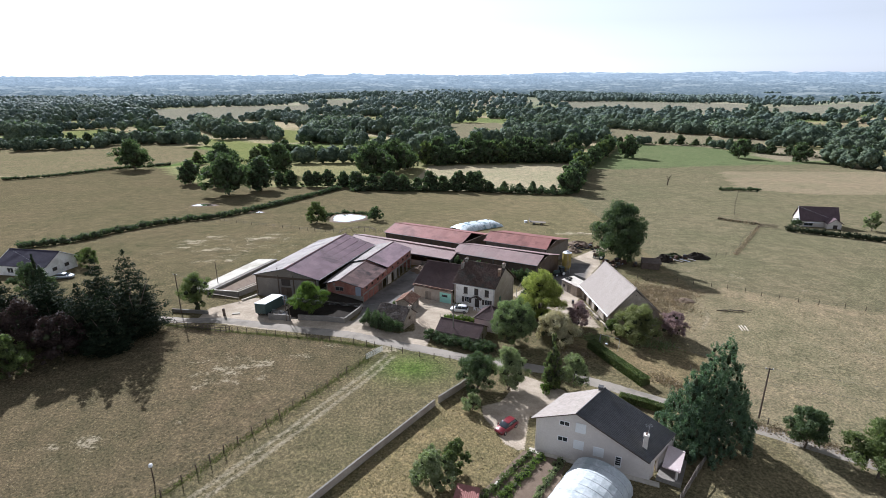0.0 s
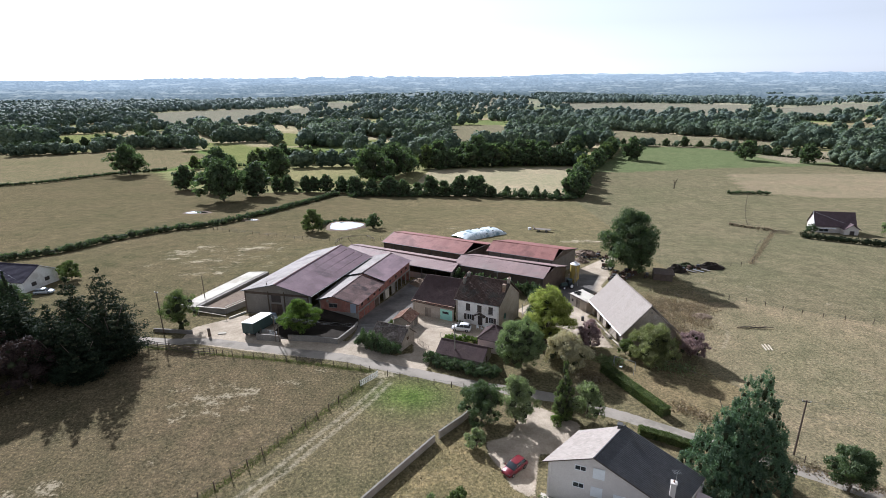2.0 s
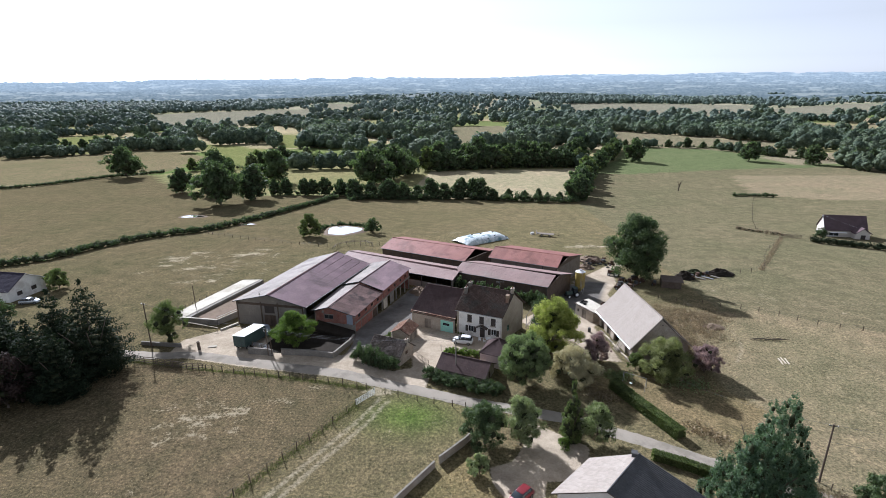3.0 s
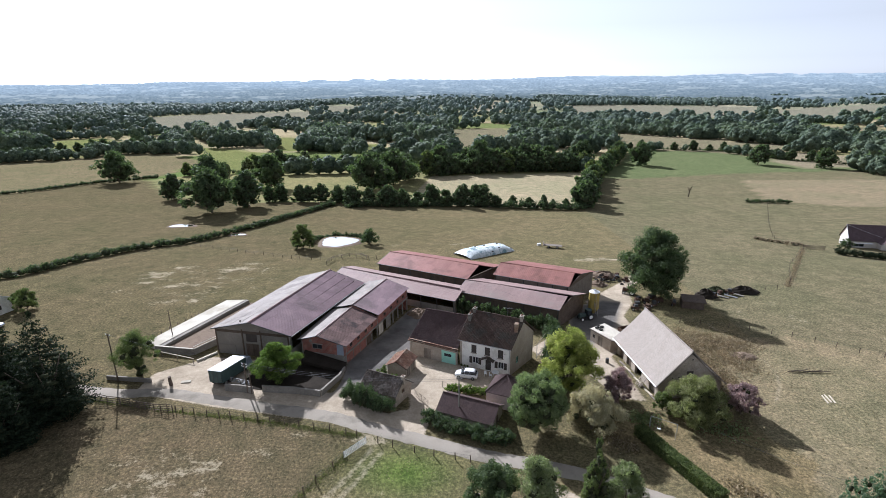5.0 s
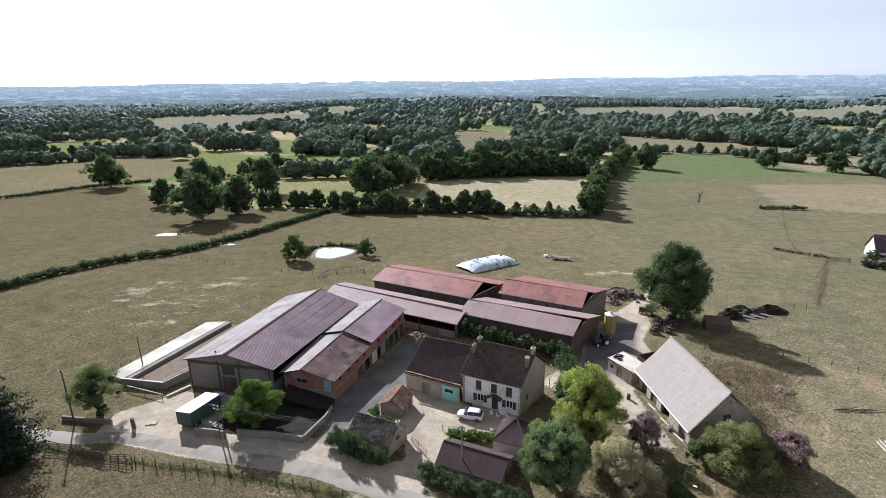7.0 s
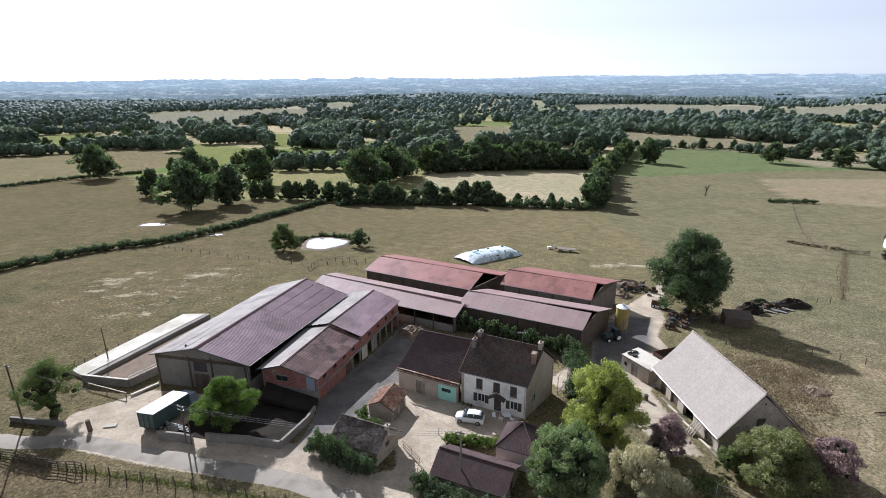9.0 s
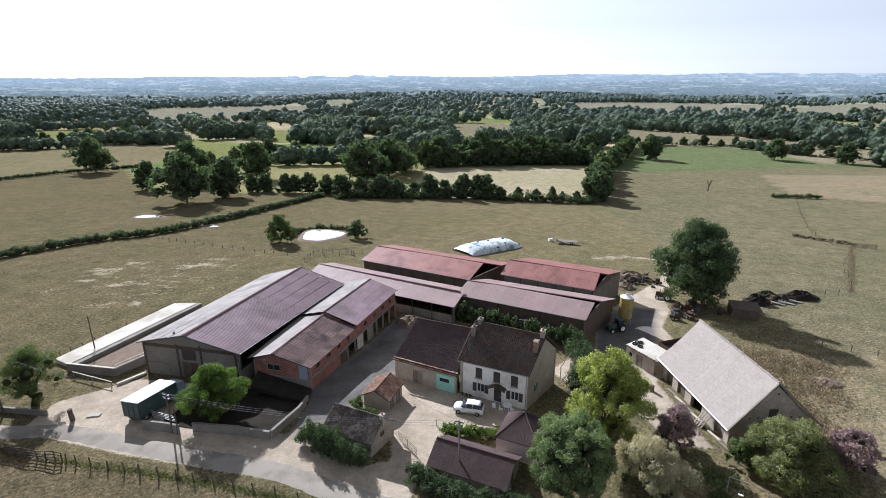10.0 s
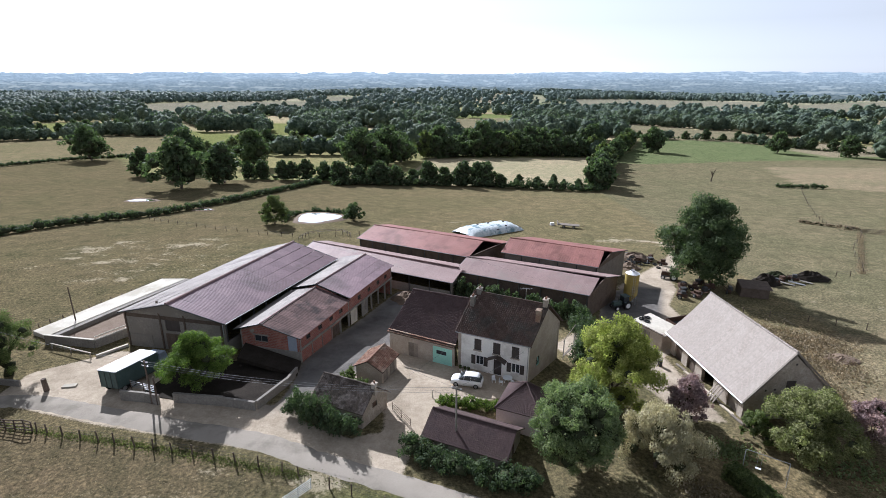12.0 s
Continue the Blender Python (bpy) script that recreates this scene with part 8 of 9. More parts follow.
# ---- silage, pond, junk ----
def silage_clamp():
    rng = np.random.default_rng(4)
    t = thing("silage_heap", "long silage heap under pale plastic sheeting and tyres", "silage heap", on(10, 196))
    p, q = V(2.0, 190.5, 0), V(17.5, 203, 0)
    ax = (q - p).normalized()
    sd = V(ax.y, -ax.x, 0)
    vs, m, n = [], 15, 25
    for k in range(n):
        f = k / (n - 1)
        c = p + ax * (q - p).length * f
        taper = min(1, (f + 0.02) * 6, (1.02 - f) * 6) ** 0.5
        for j in range(m):
            th = math.pi * j / (m - 1)
            w = 4.6 * math.cos(th)
            h = 2.3 * taper * math.sin(th) ** 0.8 + rng.uniform(-0.12, 0.12)
            pt = c + sd * w
            vs.append((pt.x, pt.y, gz(pt.x, pt.y) - 0.1 + h))
    g = Geo().add(vs, [(k * m + j, k * m + j + 1, (k + 1) * m + j + 1, (k + 1) * m + j) for k in range(n - 1) for j in range(m - 1)])
    part("sheet", g, M_PLASTIC, t, smooth=True)
    for k in range(9):
        v = vs[rng.integers(0, n) * m + rng.integers(2, m - 2)]
        part("tyre", Geo().tube((v[0], v[1], v[2]), (v[0], v[1], v[2] + 0.2), 0.34, 0.34, 9), M_BLACK, t)


silage_clamp()


def pond(name, label, cx, cy, rx, ry, seed):
    rnd = random.Random(seed)
    z = min(gz(cx + rx * c, cy + ry * s) for c, s in ((1, 0), (-1, 0), (0, 1), (0, -1), (0, 0))) 
    ring = []
    for k in range(28):
        a = 2 * math.pi * k / 28
        f = 1 + 0.1 * math.sin(a * 3 + seed) + rnd.uniform(-0.05, 0.05)
        ring.append((cx + rx * f * math.cos(a), cy + ry * f * math.sin(a)))
    top = max(gz(x, y) for x, y in ring) + 0.12
    g = Geo().loft([(x, y, top - 0.5) for x, y in ring], [(x, y, top) for x, y in ring])
    whole(name, g, M_WATER, label, "pond", kind="structure")
    bank = Geo()
    n = len(ring)
    vs = []
    for f, lift in ((0.97, -0.05), (1.08, 0.16), (1.3, -0.1)):
        for x, y in ring:
            qx, qy = cx + (x - cx) * f, cy + (y - cy) * f
            vs.append((qx, qy, max(gz(qx, qy) + 0.02, top + lift) if f < 1.2 else gz(qx, qy) - 0.05))
    bank.add(vs, [(r * n + k, (r + 1) * n + k, (r + 1) * n + (k + 1) % n, r * n + (k + 1) % n) for r in range(2) for k in range(n)])
    whole(name + "_bank", bank, M_SOIL, "low trampled earth bank round the pond", "bank", kind="structure", smooth=True)


pond("water", "still pond that mirrors the bright sky", -43.0, 208.6, 6.6, 6.0, 1)
pond("water", "small pond in the dry pasture", -118, 239.8, 5.0, 2.4, 2)
pond("water", "small puddle pond by the field hedge", -86, 222, 3.0, 1.6, 3)


def silage_bunker():
    t = thing("silage_bunker", "open concrete silage bunker with pale walls", "bunker", on(-53, 122))
    z = gz(-55, 122)
    part("apron", Geo().slab(V(-64.4, 121.6, z + 0.75), V(-61.0, 120.0, z + 0.75), V(-52.1, 144.2, z + 0.6), V(-56.6, 144.0, z + 0.6), 1.6), M_CONCRETE_PALE, t, "long bright concrete strip beside the pit")
    part("west_wall", Geo().bar(V(-60.45, 119.8, z - 1.1), V(-51.5, 144.2, z - 1.2), 0.9, 1.76), M_CONCRETE, t)
    part("front_wall", Geo().bar(V(-60.5, 119.1, z - 0.4), V(-52.2, 117.8, z - 0.4), 0.25, 1.85), M_CONCRETE, t)
    part("coping", Geo().bar(V(-60.6, 119.1, z + 1.45), V(-52.1, 117.8, z + 1.45), 0.34, 0.08), M_CONCRETE_PALE, t)
    part("east_wall", Geo().bar(V(-52.1, 117.9, z - 0.4), V(-49.3, 122.6, z - 0.4), 0.25, 1.7), M_CONCRETE, t)
    for k in range(2):
        part("rail", Geo().bar(V(-52.1, 117.9, z + 1.35 + 0.45 * k), V(-48.9, 123.4, z + 1.35 + 0.45 * k), 0.12, 0.12), M_CONCRETE_PALE, t)
    part("floor", Geo().slab(V(-59.9, 119.7, z + 0.1), V(-52.2, 118.2, z + 0.1), V(-41.5, 143.5, z - 0.1), V(-50.8, 144.0, z - 0.1), 0.4), M_SOIL, t)
    part("kerb", Geo().bar(V(-50.2, 115.1, gz(-50.2, 115.1)), V(-47.8, 118.6, gz(-47.8, 118.6)), 0.35, 0.35), M_CONCRETE_PALE, t)
    s = thing("stump_post", "thick dark weathered post on the gravel", "post", on(-50.7, 106.5))
    part("post", Geo().tube(on(-50.7, 106.5, -0.3), on(-50.8, 106.5, 1.7), 0.32, 0.28, 8), M_WOOD_DARK, s)
    whole("concrete_slab", Geo().box(-48.6, 107.6, gz(-48.6, 107.6) + 0.02, 1.6, 0.7, 0.14, 12), M_CONCRETE_PALE, "pale concrete slab on the gravel", "slab")
    hr = thing("yard_barrier", "low pale timber barrier across the yard entrance", "barrier", on(-55, 112))
    p, q = on(-58.4, 117.4, 0.8), on(-50.6, 114.7, 0.8)
    part("rail", Geo().bar(p, q, 0.12, 0.12), M_WOOD_PALE, hr)
    for f in (0.02, 0.5, 0.98):
        m = p.lerp(q, f)
        part("post", Geo().tube((m.x, m.y, m.z - 0.95), (m.x, m.y, m.z + 0.05), 0.08, 0.07, 6), M_WOOD_GREY, hr)
    bw = thing("bank_wall", "low dark wall under the ivy tree", "wall", on(-58, 108))
    part("wall", Geo().bar(on(-63.5, 108.4, -0.2), on(-54.8, 107.4, -0.2), 0.3, 1.0), M_CONCRETE, bw)


silage_bunker()


def heap(name, label, x, y, rx, ry, h, material, seed, category):
    """A low uneven heap of stuff."""
    rnd = random.Random(seed)
    n, m = 18, 6
    vs = []
    for j in range(m + 1):
        f = j / m
        for k in range(n):
            a = 2 * math.pi * k / n
            r = (1 - f) * (1 + rnd.uniform(-0.16, 0.16))
            px, py = x + rx * r * math.cos(a), y + ry * r * math.sin(a)
            vs.append((px, py, gz(px, py) - 0.1 + h * (1 - (1 - f) ** 2) * rnd.uniform(0.75, 1.1)))
    g = Geo().add(vs, [(j * n + k, j * n + (k + 1) % n, (j + 1) * n + (k + 1) % n, (j + 1) * n + k) for j in range(m) for k in range(n)])
    return whole(name, g, material, label, category)


heap("manure_mound", "dark strawy manure heap beside the sheds", 43.5, 172, 4.6, 3.4, 1.7, M_SOIL, 21, "heap")
heap("manure_mound", "dark dung heap with old tyres", 40.0, 164, 2.6, 2.4, 1.4, M_SOIL, 22, "heap")
heap("earth_mound", "dark heap of earth and rotting straw", 78.5, 160.5, 4.6, 2.4, 1.9, M_DUNG_AND_SHADE, 24, "heap")
heap("spoil_mound", "tangled dark heap of brush beside the oak", 66.5, 156.2, 3.0, 2.4, 2.2, M_DUNG_AND_SHADE, 27, "heap")
heap("spoil_mound", "tangled dark heap of brush beside the oak", 71.0, 160.5, 3.2, 2.2, 1.6, M_IVY_BARK_AND_SHADE, 28, "heap")
hut = thing("field_hut", "dark tumbledown hut under the oak", "hut", on(59.2, 148.4))
part("wall", Geo().box(59.2, 148.4, gz(59.2, 148.4) - 0.4, 5.0, 3.6, 2.4, -14), M_WOOD_DARK, hut)
part("roof", Geo().slab(V(56.4, 147.1, gz(59, 148) + 1.95), V(61.7, 145.8, gz(59, 148) + 1.95), V(62.6, 149.8, gz(59, 148) + 2.35), V(57.3, 151.1, gz(59, 148) + 2.35), 0.12), M_WOOD_DARK, hut)
heap("dung_mound", "brown strawy dung heap by the shed", -8.2, 139.4, 3.4, 3.0, 1.6, M_SOIL, 25, "heap")
heap("soil_mound", "dry earth mound by the meadow path", 58.2, 121.5, 2.6, 2.2, 0.7, M_SOIL, 26, "heap")


def junk():
    rnd = random.Random(31)
    places = [(46.8, 151.5), (48.5, 150.2), (45.2, 147.6), (47.2, 146.0), (44.0, 145.0), (50.6, 149.4), (55.0, 149.0), (43.2, 168), (46.6, 169.5), (48.6, 167), (50.4, 152.6), (52.2, 150.8), (49.4, 147.8), (46.0, 149.6), (67.8, 155.4), (70.6, 157.6), (73.6, 158.4), (66.0, 157.0), (42.0, 172.4), (47.5, 172)]
    for k, (x, y) in enumerate(places):
        t = thing("old_machine", "rusty disused farm machine in the grass", "farm machine", on(x, y), "rusty machines")
        g = Geo()
        z = gz(x, y)
        tn = rnd.uniform(0, 180)
        g.box(x, y, z + 0.35, rnd.uniform(1.4, 2.4), rnd.uniform(0.7, 1.1), rnd.uniform(0.25, 0.7), tn, 0.9)
        part("frame", g, M_RUST, t)
        hp = part("hopper", Geo().box(x + 0.2, y + 0.1, z + 0.7, 0.9, 0.8, rnd.uniform(0.4, 0.9), tn + 20, rnd.uniform(0.8, 1.25)), M_RUST if k % 2 else M_STEEL_DARK, t)
        part("arm", Geo().bar((x, y, z + 0.5), (x + rnd.uniform(-1.6, 1.6), y + rnd.uniform(-1.6, 1.6), z + rnd.uniform(0.6, 1.9)), 0.12, 0.12), M_RUST, t)
        wheel(t, x + 0.6, y + 0.5, z + 0.4, 0.4, 0.2, tn)
        wheel(t, x - 0.6, y - 0.5, z + 0.4, 0.4, 0.2, tn)
    for k in range(26):
        x, y = 40.5 + rnd.uniform(-4, 8), 168 + rnd.uniform(-4, 4.5)
        z = gz(x, y) + 0.9 * math.exp(-(((x - 43.5) / 4) ** 2) - ((y - 170) / 3.5) ** 2)
        d = V(rnd.uniform(-0.1, 0.1), rnd.uniform(-0.1, 0.1), 0.22)
        g = Geo()
        for i in range(12):
            a, b_ = 2 * math.pi * i / 12, 2 * math.pi * (i + 1) / 12
            g.tube((x + 0.42 * math.cos(a), y + 0.42 * math.sin(a), z + 0.12), (x + 0.42 * math.cos(b_), y + 0.42 * math.sin(b_), z + 0.12), 0.13, 0.13, 6)
        whole("tyre", g, M_BLACK, "worn black tyre on the dung heap", "tyre", "old tyres")
    for k in range(4):
        x, y = 69 + k * 2.4, 156.5 + k * 1.3 + rnd.uniform(-1.5, 1.0)
        whole("roof_panel", Geo().slab(on(x, y, 0.5), on(x + 2.8, y - 1.4, 0.15), on(x + 3.2, y - 0.6, 0.15), on(x + 0.4, y + 0.9, 0.55), 0.06), M_STEEL if k % 2 else M_CONCRETE, "discarded corrugated panel lying in the grass", "panel", "discarded panels")
    for x, y, tn in ((64.0, 106.3, 80), (64.7, 106.6, 82), (65.3, 106.4, 78)):
        whole("plank", Geo().box(x, y, gz(x, y) + 0.02, 2.4, 0.25, 0.1, tn), M_WOOD_PALE, "pale sawn plank lying in the meadow", "plank", "sawn planks")
    for k in range(9):
        x, y = 63.2 + k * 0.75, 115.6 + rnd.uniform(-0.4, 0.4)
        b_ = on(x, y, 0.15)
        whole("branch", Geo().tube(b_, b_ + V(rnd.uniform(1.5, 2.6), rnd.uniform(-0.4, 0.4), rnd.uniform(0, 0.5)), 0.11, 0.05, 6), M_BARK, "cut branch in the brushwood pile", "branch", "brushwood")
    t = thing("hay_trailer", "flat hay trailer standing in the pasture", "trailer", on(34.5, 205))
    p, q = on(31.4, 206.0, 0.8), on(37.8, 204.4, 0.8)
    part("deck", Geo().bar(p, q, 2.2, 0.18), M_WOOD_GREY, t)
    part("headboard", Geo().bar(p + V(0, 0, 0.18), p + V(0.1, 0, 0.18), 2.2, 0.9), M_WOOD_GREY, t)
    part("drawbar", Geo().bar(q, q + V(2.0, -0.5, -0.3), 0.12, 0.1), M_RUST, t)
    for f in (0.3, 0.75):
        m = p.lerp(q, f)
        for s in (-0.9, 0.9):
            wheel(t, m.x + 0.2 * s, m.y + s, m.z - 0.4, 0.42, 0.25, -14)
    x = thing("white_crates", "stacked white boxes beside the feed trough", "crate", on(30, 207))
    part("box", Geo().box(30.2, 208, gz(30.2, 208), 1.2, 0.9, 0.8, 10), M_WHITE, x)
    t = thing("wagon_box", "dark steel wagon body behind the barn", "wagon", on(40, 131))
    z = gz(39, 131)
    part("floor", Geo().box(38.4, 131.2, z + 0.5, 5.0, 2.4, 0.12, 20), M_STEEL_DARK, t)
    for dx, dy, sx, sy in ((0, -1.15, 5.0, 0.08), (0, 1.15, 5.0, 0.08), (-2.45, 0, 0.08, 2.4), (2.45, 0, 0.08, 2.4)):
        c, s = math.cos(radians(20)), math.sin(radians(20))
        part("side", Geo().box(38.4 + c * dx - s * dy, 131.2 + s * dx + c * dy, z + 0.55, sx, sy, 0.9, 20), M_RUST, t)
    for dx in (-1.5, 1.5):
        wheel(t, 38.4 + dx, 130.2 + dx * 0.35, z + 0.45, 0.45, 0.3, 20)
    for x, y, lab in ((29.4, 117.2, "dark barrel on the barn track"),):
        whole("barrel", Geo().tube(on(x, y, -0.05), on(x, y, 0.95), 0.32, 0.32, 12), M_STEEL_DARK, lab, "barrel")
    for k in range(7):
        x, y = 32.0 + k * 0.28, 117.8 - k * 2.0
        whole("timber_beam", Geo().bar(on(x, y, 0.08), on(x + 0.5, y - 2.1, 0.12), 0.3, 0.16), M_WOOD_PALE if k % 2 else M_WOOD_GREY, "timber beam lying along the barn wall", "beam", "beams along the barn")
    for k in range(4):
        x, y = 33.0 + k * 0.12, 109.6 - k * 0.4
        whole("leaning_plank", Geo().bar(on(x - 0.6, y, 0.02), on(x + 0.5, y, 2.0), 0.2, 0.06), M_WOOD_GREY, "plank leaning against the barn wall", "plank", "leaning planks")
    sw = thing("swing_frame", "thin metal garden swing frame", "swing", on(32, 95.6))
    p, q = on(30.3, 96.6, 2.3), on(33.6, 94.6, 2.3)
    part("top_bar", Geo().tube(p, q, 0.04, 0.04, 6), M_STEEL, sw)
    for m, s in ((p, -1), (q, 1)):
        for o in (-0.9, 0.9):
            part("leg", Geo().tube(m, V(m.x + o * 0.5, m.y + o * 0.8, gz(m.x, m.y) - 0.05), 0.035, 0.035, 6), M_STEEL, sw)
    m = p.lerp(q, 0.35)
    part("seat", Geo().box(m.x, m.y, m.z - 1.8, 0.5, 0.25, 0.05, -30), M_WHITE, sw)
    for o in (-0.22, 0.22):
        part("rope", Geo().tube((m.x + o, m.y, m.z), (m.x + o, m.y, m.z - 1.8), 0.012, 0.012, 4), M_STEEL, sw)


junk()


def yard_furniture():
    for x, y, tn in ((5.4, 110.6, 10), (6.3, 110.1, 70), (7.9, 110.0, 130)):
        t = thing("garden_chair", "white plastic garden chair by the house door", "chair", on(x, y), "garden chairs")
        z = gz(x, y)
        part("seat", Geo().box(x, y, z + 0.42, 0.46, 0.46, 0.04, tn), M_WHITE, t)
        c, s = math.cos(radians(tn)), math.sin(radians(tn))
        part("backrest", Geo().box(x - s * 0.22, y + c * 0.22, z + 0.44, 0.46, 0.05, 0.45, tn), M_WHITE, t)
        for a in (-0.2, 0.2):
            for b_ in (-0.2, 0.2):
                part("leg", Geo().box(x + c * a - s * b_, y + s * a + c * b_, z, 0.04, 0.04, 0.42, tn), M_WHITE, t)
    t = thing("garden_table", "white round plastic garden table", "table", on(7.2, 110.7))
    z = gz(7.2, 110.7)
    part("tabletop", Geo().tube((7.2, 110.7, z + 0.7), (7.2, 110.7, z + 0.74), 0.65, 0.65, 18), M_WHITE, t)
    for a in (0.4, 2.0, 3.5, 5.1):
        part("leg", Geo().tube((7.2 + 0.45 * math.cos(a), 110.7 + 0.45 * math.sin(a), z), (7.2 + 0.3 * math.cos(a), 110.7 + 0.3 * math.sin(a), z + 0.7), 0.03, 0.03, 5), M_WHITE, t)
    for x, y in ((1.1, 113.3), (1.7, 113.0), (2.2, 112.8)):
        p = thing("plant_pot", "potted plant against the white house wall", "plant pot", on(x, y), "plant pots")
        part("pot", Geo().tube(on(x, y), on(x, y, 0.35), 0.16, 0.22, 10), M_RENDER_CREAM, p)
        part("plant", crown_mesh("plant", [(x, y, gz(x, y) + 0.6, 0.25, 0.25, 0.35)], 90, 0.12, L_HEDGE, 7), L_HEDGE, p)
    fence("yard_fence", "low white post fence in the farmyard garden", [(-2.4, 106.6), (1.5, 105.6), (7.0, 104.8)], 1.3, 1.0, 15, wires=1, material=M_CONCRETE_PALE, lean=0.02)
    g = thing("garden_gate", "rusty metal gate beside the cottage", "gate", on(-6.4, 103.2))
    p, q = on(-7.0, 103.8, 0.1), on(-4.6, 100.8, 0.1)
    for k in range(5):
        part("bar", Geo().tube(p + V(0, 0, 0.24 * k), q + V(0, 0, 0.24 * k), 0.02, 0.02, 5), M_RUST, g)
    for f in (0, 0.5, 1):
        m = p.lerp(q, f)
        part("upright", Geo().tube(m, m + V(0, 0, 1.05), 0.03, 0.03, 5), M_RUST, g)
    s = thing("back_stair", "steel frame and steps behind the farmhouse", "steps", on(16.2, 117.4))
    part("frame", Geo().bar((15.6, 117.6, 2.2), (17.6, 119.4, 4.0), 0.07, 0.07).bar((15.7, 117.2, 0.2), (18.0, 118.6, 1.8), 0.3, 0.08), M_WOOD_GREY, s)
    for x, y in ((15.8, 117.8), (17.5, 119.2)):
        part("post", Geo().tube(on(x, y, -0.1), (x, y, 2.4), 0.06, 0.06, 6), M_STEEL, s)
    d = thing("dead_tree", "small bare dead tree in the pasture", "tree", on(136, 329))
    b_ = on(136, 329)
    tr = Geo().tube(b_ - V(0, 0, 0.4), b_ + V(0.3, 0, 3.4), 0.4, 0.25, 7)
    rnd = random.Random(3)
    for k in range(9):
        a = k * 0.8
        m = b_ + V(0.3 + 1.1 * math.cos(a), 1.1 * math.sin(a), 4.2 + 0.25 * k)
        tr.tube(b_ + V(0.3, 0, 2.6 + 0.1 * k), m, 0.14, 0.07, 5).tube(m, m + V(0.9 * math.cos(a) + rnd.uniform(-0.4, 0.4), 0.9 * math.sin(a), 1.0), 0.07, 0.02, 4)
    part("trunk", tr, M_BARK, d)
    # dark post with a white cap, its purpose unknown
    lp = thing("white_topped_post", "white-topped post at the fence corner", "post", on(-38.4, 55.6))
    part("post", Geo().tube(on(-38.4, 55.6, -0.2), on(-38.4, 55.6, 2.6), 0.08, 0.07, 6), M_WOOD_DARK, lp)
    part("cap", Geo().ball(on(-38.4, 55.6, 2.9), (0.28, 0.28, 0.3), 8, 5), M_WHITE, lp)


yard_furniture()


L_STRAW = foliage("bleached_grass", (0.2, 0.17, 0.105), (0.36, 0.31, 0.21), 0.3, shine=(1.1, 1.0, 0.85))
L_TURF = foliage("rough_turf", (0.1, 0.09, 0.045), (0.17, 0.15, 0.08), 0.45)
L_VERGE = foliage("verge_grass", (0.075, 0.08, 0.038), (0.15, 0.148, 0.075), 0.45)


# dry grass and scrub that nobody could count
def scrub(name, label, spots, count, size, height, material, seed):
    rng = np.random.default_rng(seed)
    s = np.array(spots, float)
    pick = rng.integers(0, len(s), count)
    x = s[pick, 0] + rng.normal(size=count) * s[pick, 2] * 0.5
    y = s[pick, 1] + rng.normal(size=count) * s[pick, 3] * 0.5
    z = ground_z(x, y) + rng.uniform(0.0, height, count)
    d = rng.normal(size=(count, 3))
    d[:, 2] = np.abs(d[:, 2]) * 0.4
    d /= np.linalg.norm(d, axis=1)[:, None]
    q = leaf_quads(rng, np.stack([x, y, z], -1), d, size)
    me = mesh_of(name, q, np.zeros((0, 3)), np.arange(len(q)).reshape(-1, 4), material)
    tagged(new(name, me), label, "grass", kind="stuff")


scrub("dry_weeds", "dry straw-coloured weeds by the barn and path", [(52, 128, 7, 8), (55, 120, 5, 7), (49, 112, 3, 8), (48.5, 124, 3, 6), (58, 127, 6, 4)], 9000, 0.22, 0.45, L_DRY, 1)
def line_spots(line, step, wx, wy):
    return [(x, y, wx, wy) for x, y in smooth_line(line, step)]


scrub("fence_weeds", "uncut green grass along the fence posts", line_spots([(-61, 101.6), (-45.8, 98.6), (-29.3, 96.0), (-15.0, 92.9)], 1.2, 1.3, 0.6) + line_spots([(-15.9, 88.0), (-23.8, 74.9), (-31.8, 61.5), (-39, 49)], 1.2, 0.8, 1.0), 7500, 0.12, 0.1, L_VERGE, 6)
scrub("roadside_weeds", "rough green weeds along the fences and lane", [(-40 + 3 * k, 97.9 - 0.6 * k, 3.0, 1.0) for k in range(10)] + [(-16 - 2.2 * k, 87.5 - 3.6 * k, 1.5, 3.0) for k in range(9)], 3000, 0.11, 0.08, L_VERGE, 2)
scrub("bank_weeds", "dry and green weeds on the lane bank", [(24, 93, 2.2, 2.4), (26, 91.8, 1.6, 1.6), (38, 84, 2, 2), (40, 82, 2, 2)] + [(44 + 3 * k, 73.6 - 1.7 * k, 2.5, 1.2) for k in range(8)], 3200, 0.22, 0.3, L_DRY, 3)
scrub("garden_weeds", "green weeds and shoots in the lower garden", [(30, 99, 3, 2), (42, 97, 4, 3)], 1400, 0.24, 0.4, L_GREY, 4)
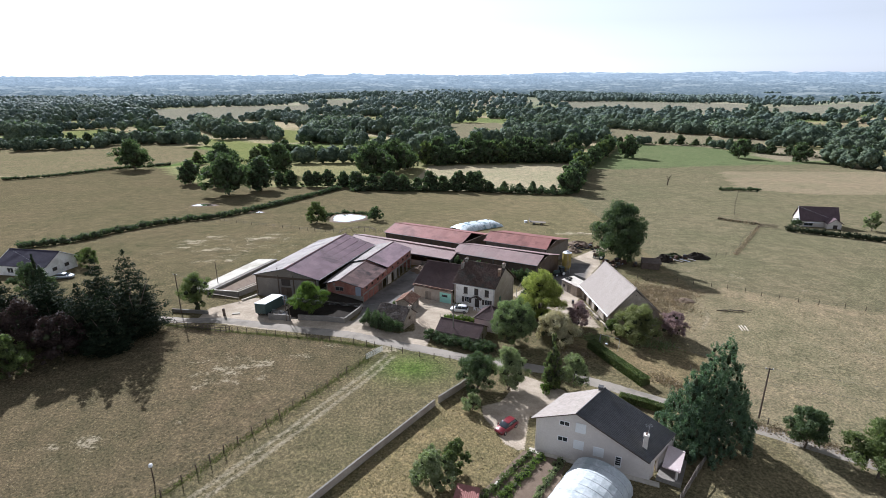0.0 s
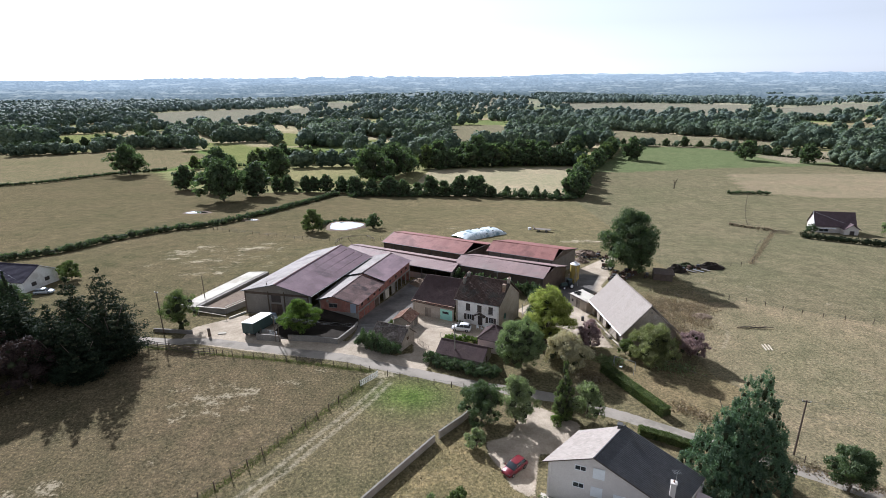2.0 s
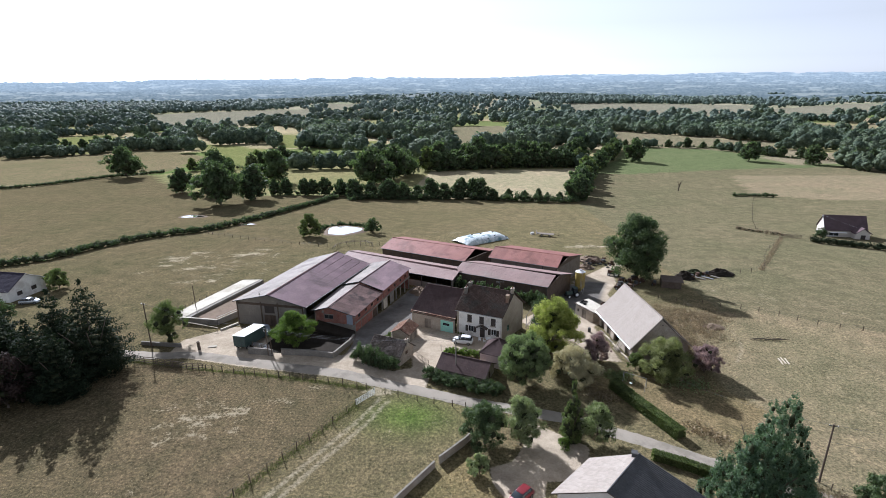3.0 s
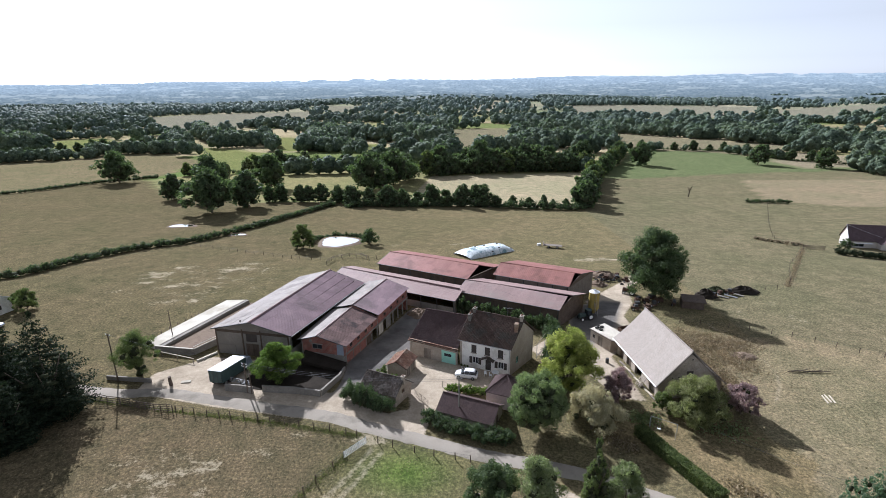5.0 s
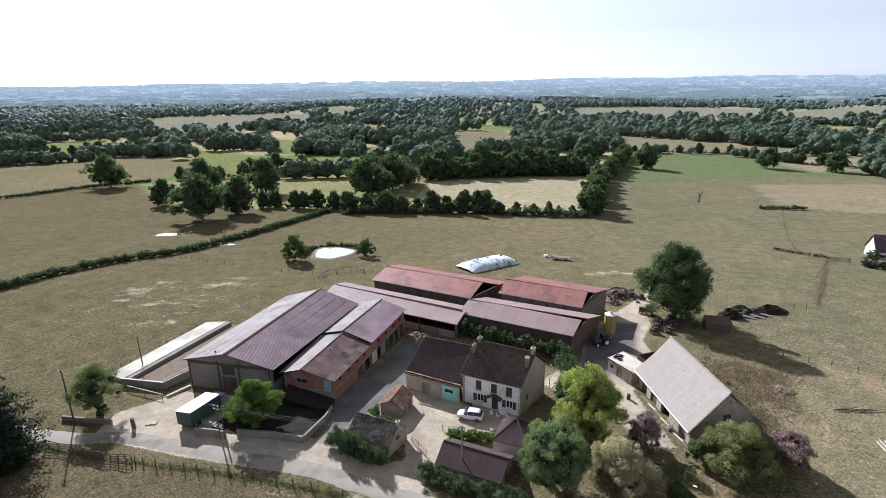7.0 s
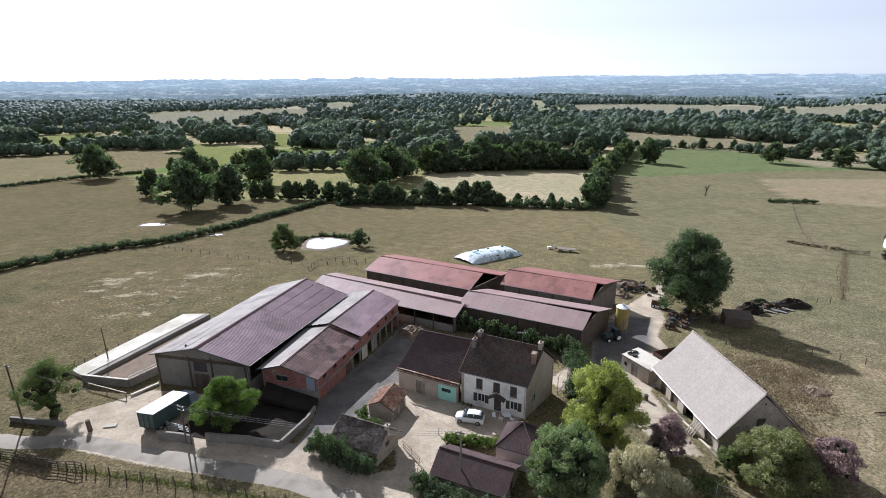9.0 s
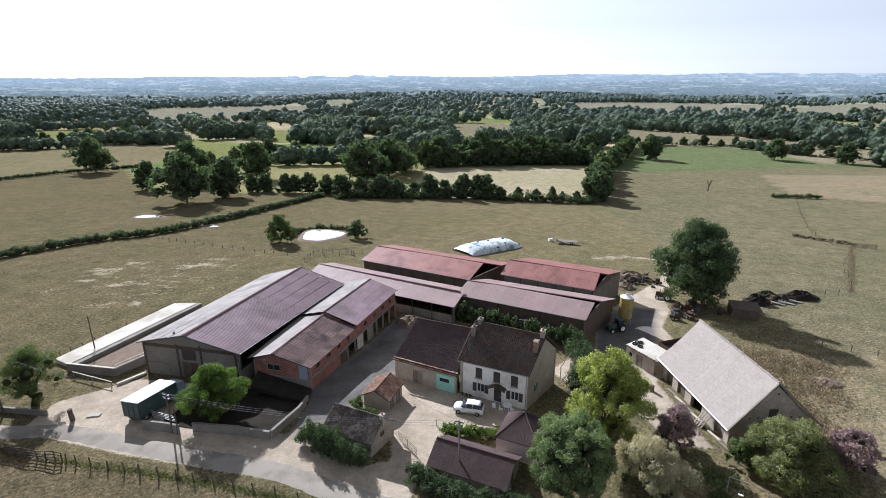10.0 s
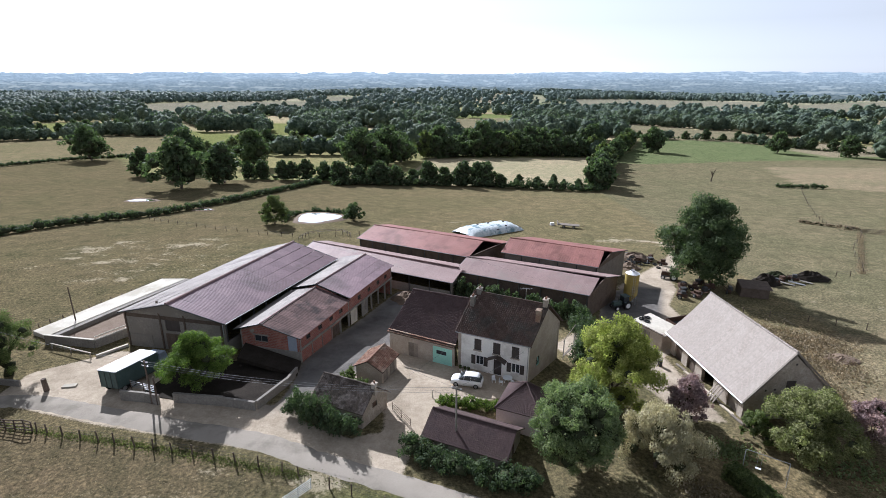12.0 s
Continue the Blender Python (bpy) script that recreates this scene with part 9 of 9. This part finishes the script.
scrub("bramble_line", "brambles along the old field fence", [(94 + 1.1 * k, 166 + 1.5 * k, 0.8, 1.2) for k in range(31)] + [(124, 214, 5, 1.6), (131, 236, 3, 3), (171, 310, 6, 2.5), (165, 311, 5, 2)], 1900, 0.2, 0.5, L_DRY, 5)


# tufts that roughen the near grass
def tufts(name, label, poly, count, size, height, material, seed):
    rng = np.random.default_rng(seed)
    p = np.array(poly)
    lo, hi = p.min(0), p.max(0)
    x, y = rng.uniform(lo[0], hi[0], count), rng.uniform(lo[1], hi[1], count)
    lump = np.sin(x * 0.9 + 1.7 * np.sin(y * 0.53)) * np.sin(y * 0.8 + 1.3 * np.sin(x * 0.61))
    ok = inside(poly, x, y) & (rng.random(count) < 0.55 + 0.45 * lump) & (from_line(LANE_W, x, y) > 1.6) & (from_line(PATH_E, x, y) > 0.9)
    x, y = x[ok], y[ok]
    d = rng.normal(size=(len(x), 3))
    d[:, 2] = np.abs(d[:, 2]) + 0.2
    d /= np.linalg.norm(d, axis=1)[:, None]
    z = ground_z(x, y) + rng.uniform(0.0, height, len(x))
    q = leaf_quads(rng, np.stack([x, y, z], -1), d, size)
    me = mesh_of(name, q, np.zeros((0, 3)), np.arange(len(q)).reshape(-1, 4), material)
    tagged(new(name, me), label, "grass", kind="stuff")


NEAR_PADDOCK = [(-62, 100.5), (-46, 97.6), (-15.5, 92.0), (-16, 88), (-38, 50), (-50, 40), (-95, 60), (-80, 85)]
tufts("straw_tufts", "bleached grass tufts in the paddock", NEAR_PADDOCK, 16000, 0.11, 0.04, L_STRAW, 11)
TRACK_SIDE = [(-12, 91), (2, 87), (3, 80), (-3, 74), (-20, 50), (-36, 50), (-16, 86)]
tufts("straw_tufts", "bleached grass tufts beside the track", TRACK_SIDE, 8000, 0.11, 0.04, L_STRAW, 13)
tufts("straw_tufts", "bleached grass tufts on the garden lawn", GARDEN_LAWN, 6000, 0.18, 0.05, L_STRAW, 15)
MEADOW = [(48, 104), (57, 112), (60, 134), (76, 131), (112, 112), (110, 60), (66, 66), (50, 78)]
tufts("straw_tufts", "bleached grass tufts in the dry meadow", MEADOW, 18000, 0.15, 0.05, L_STRAW, 16)
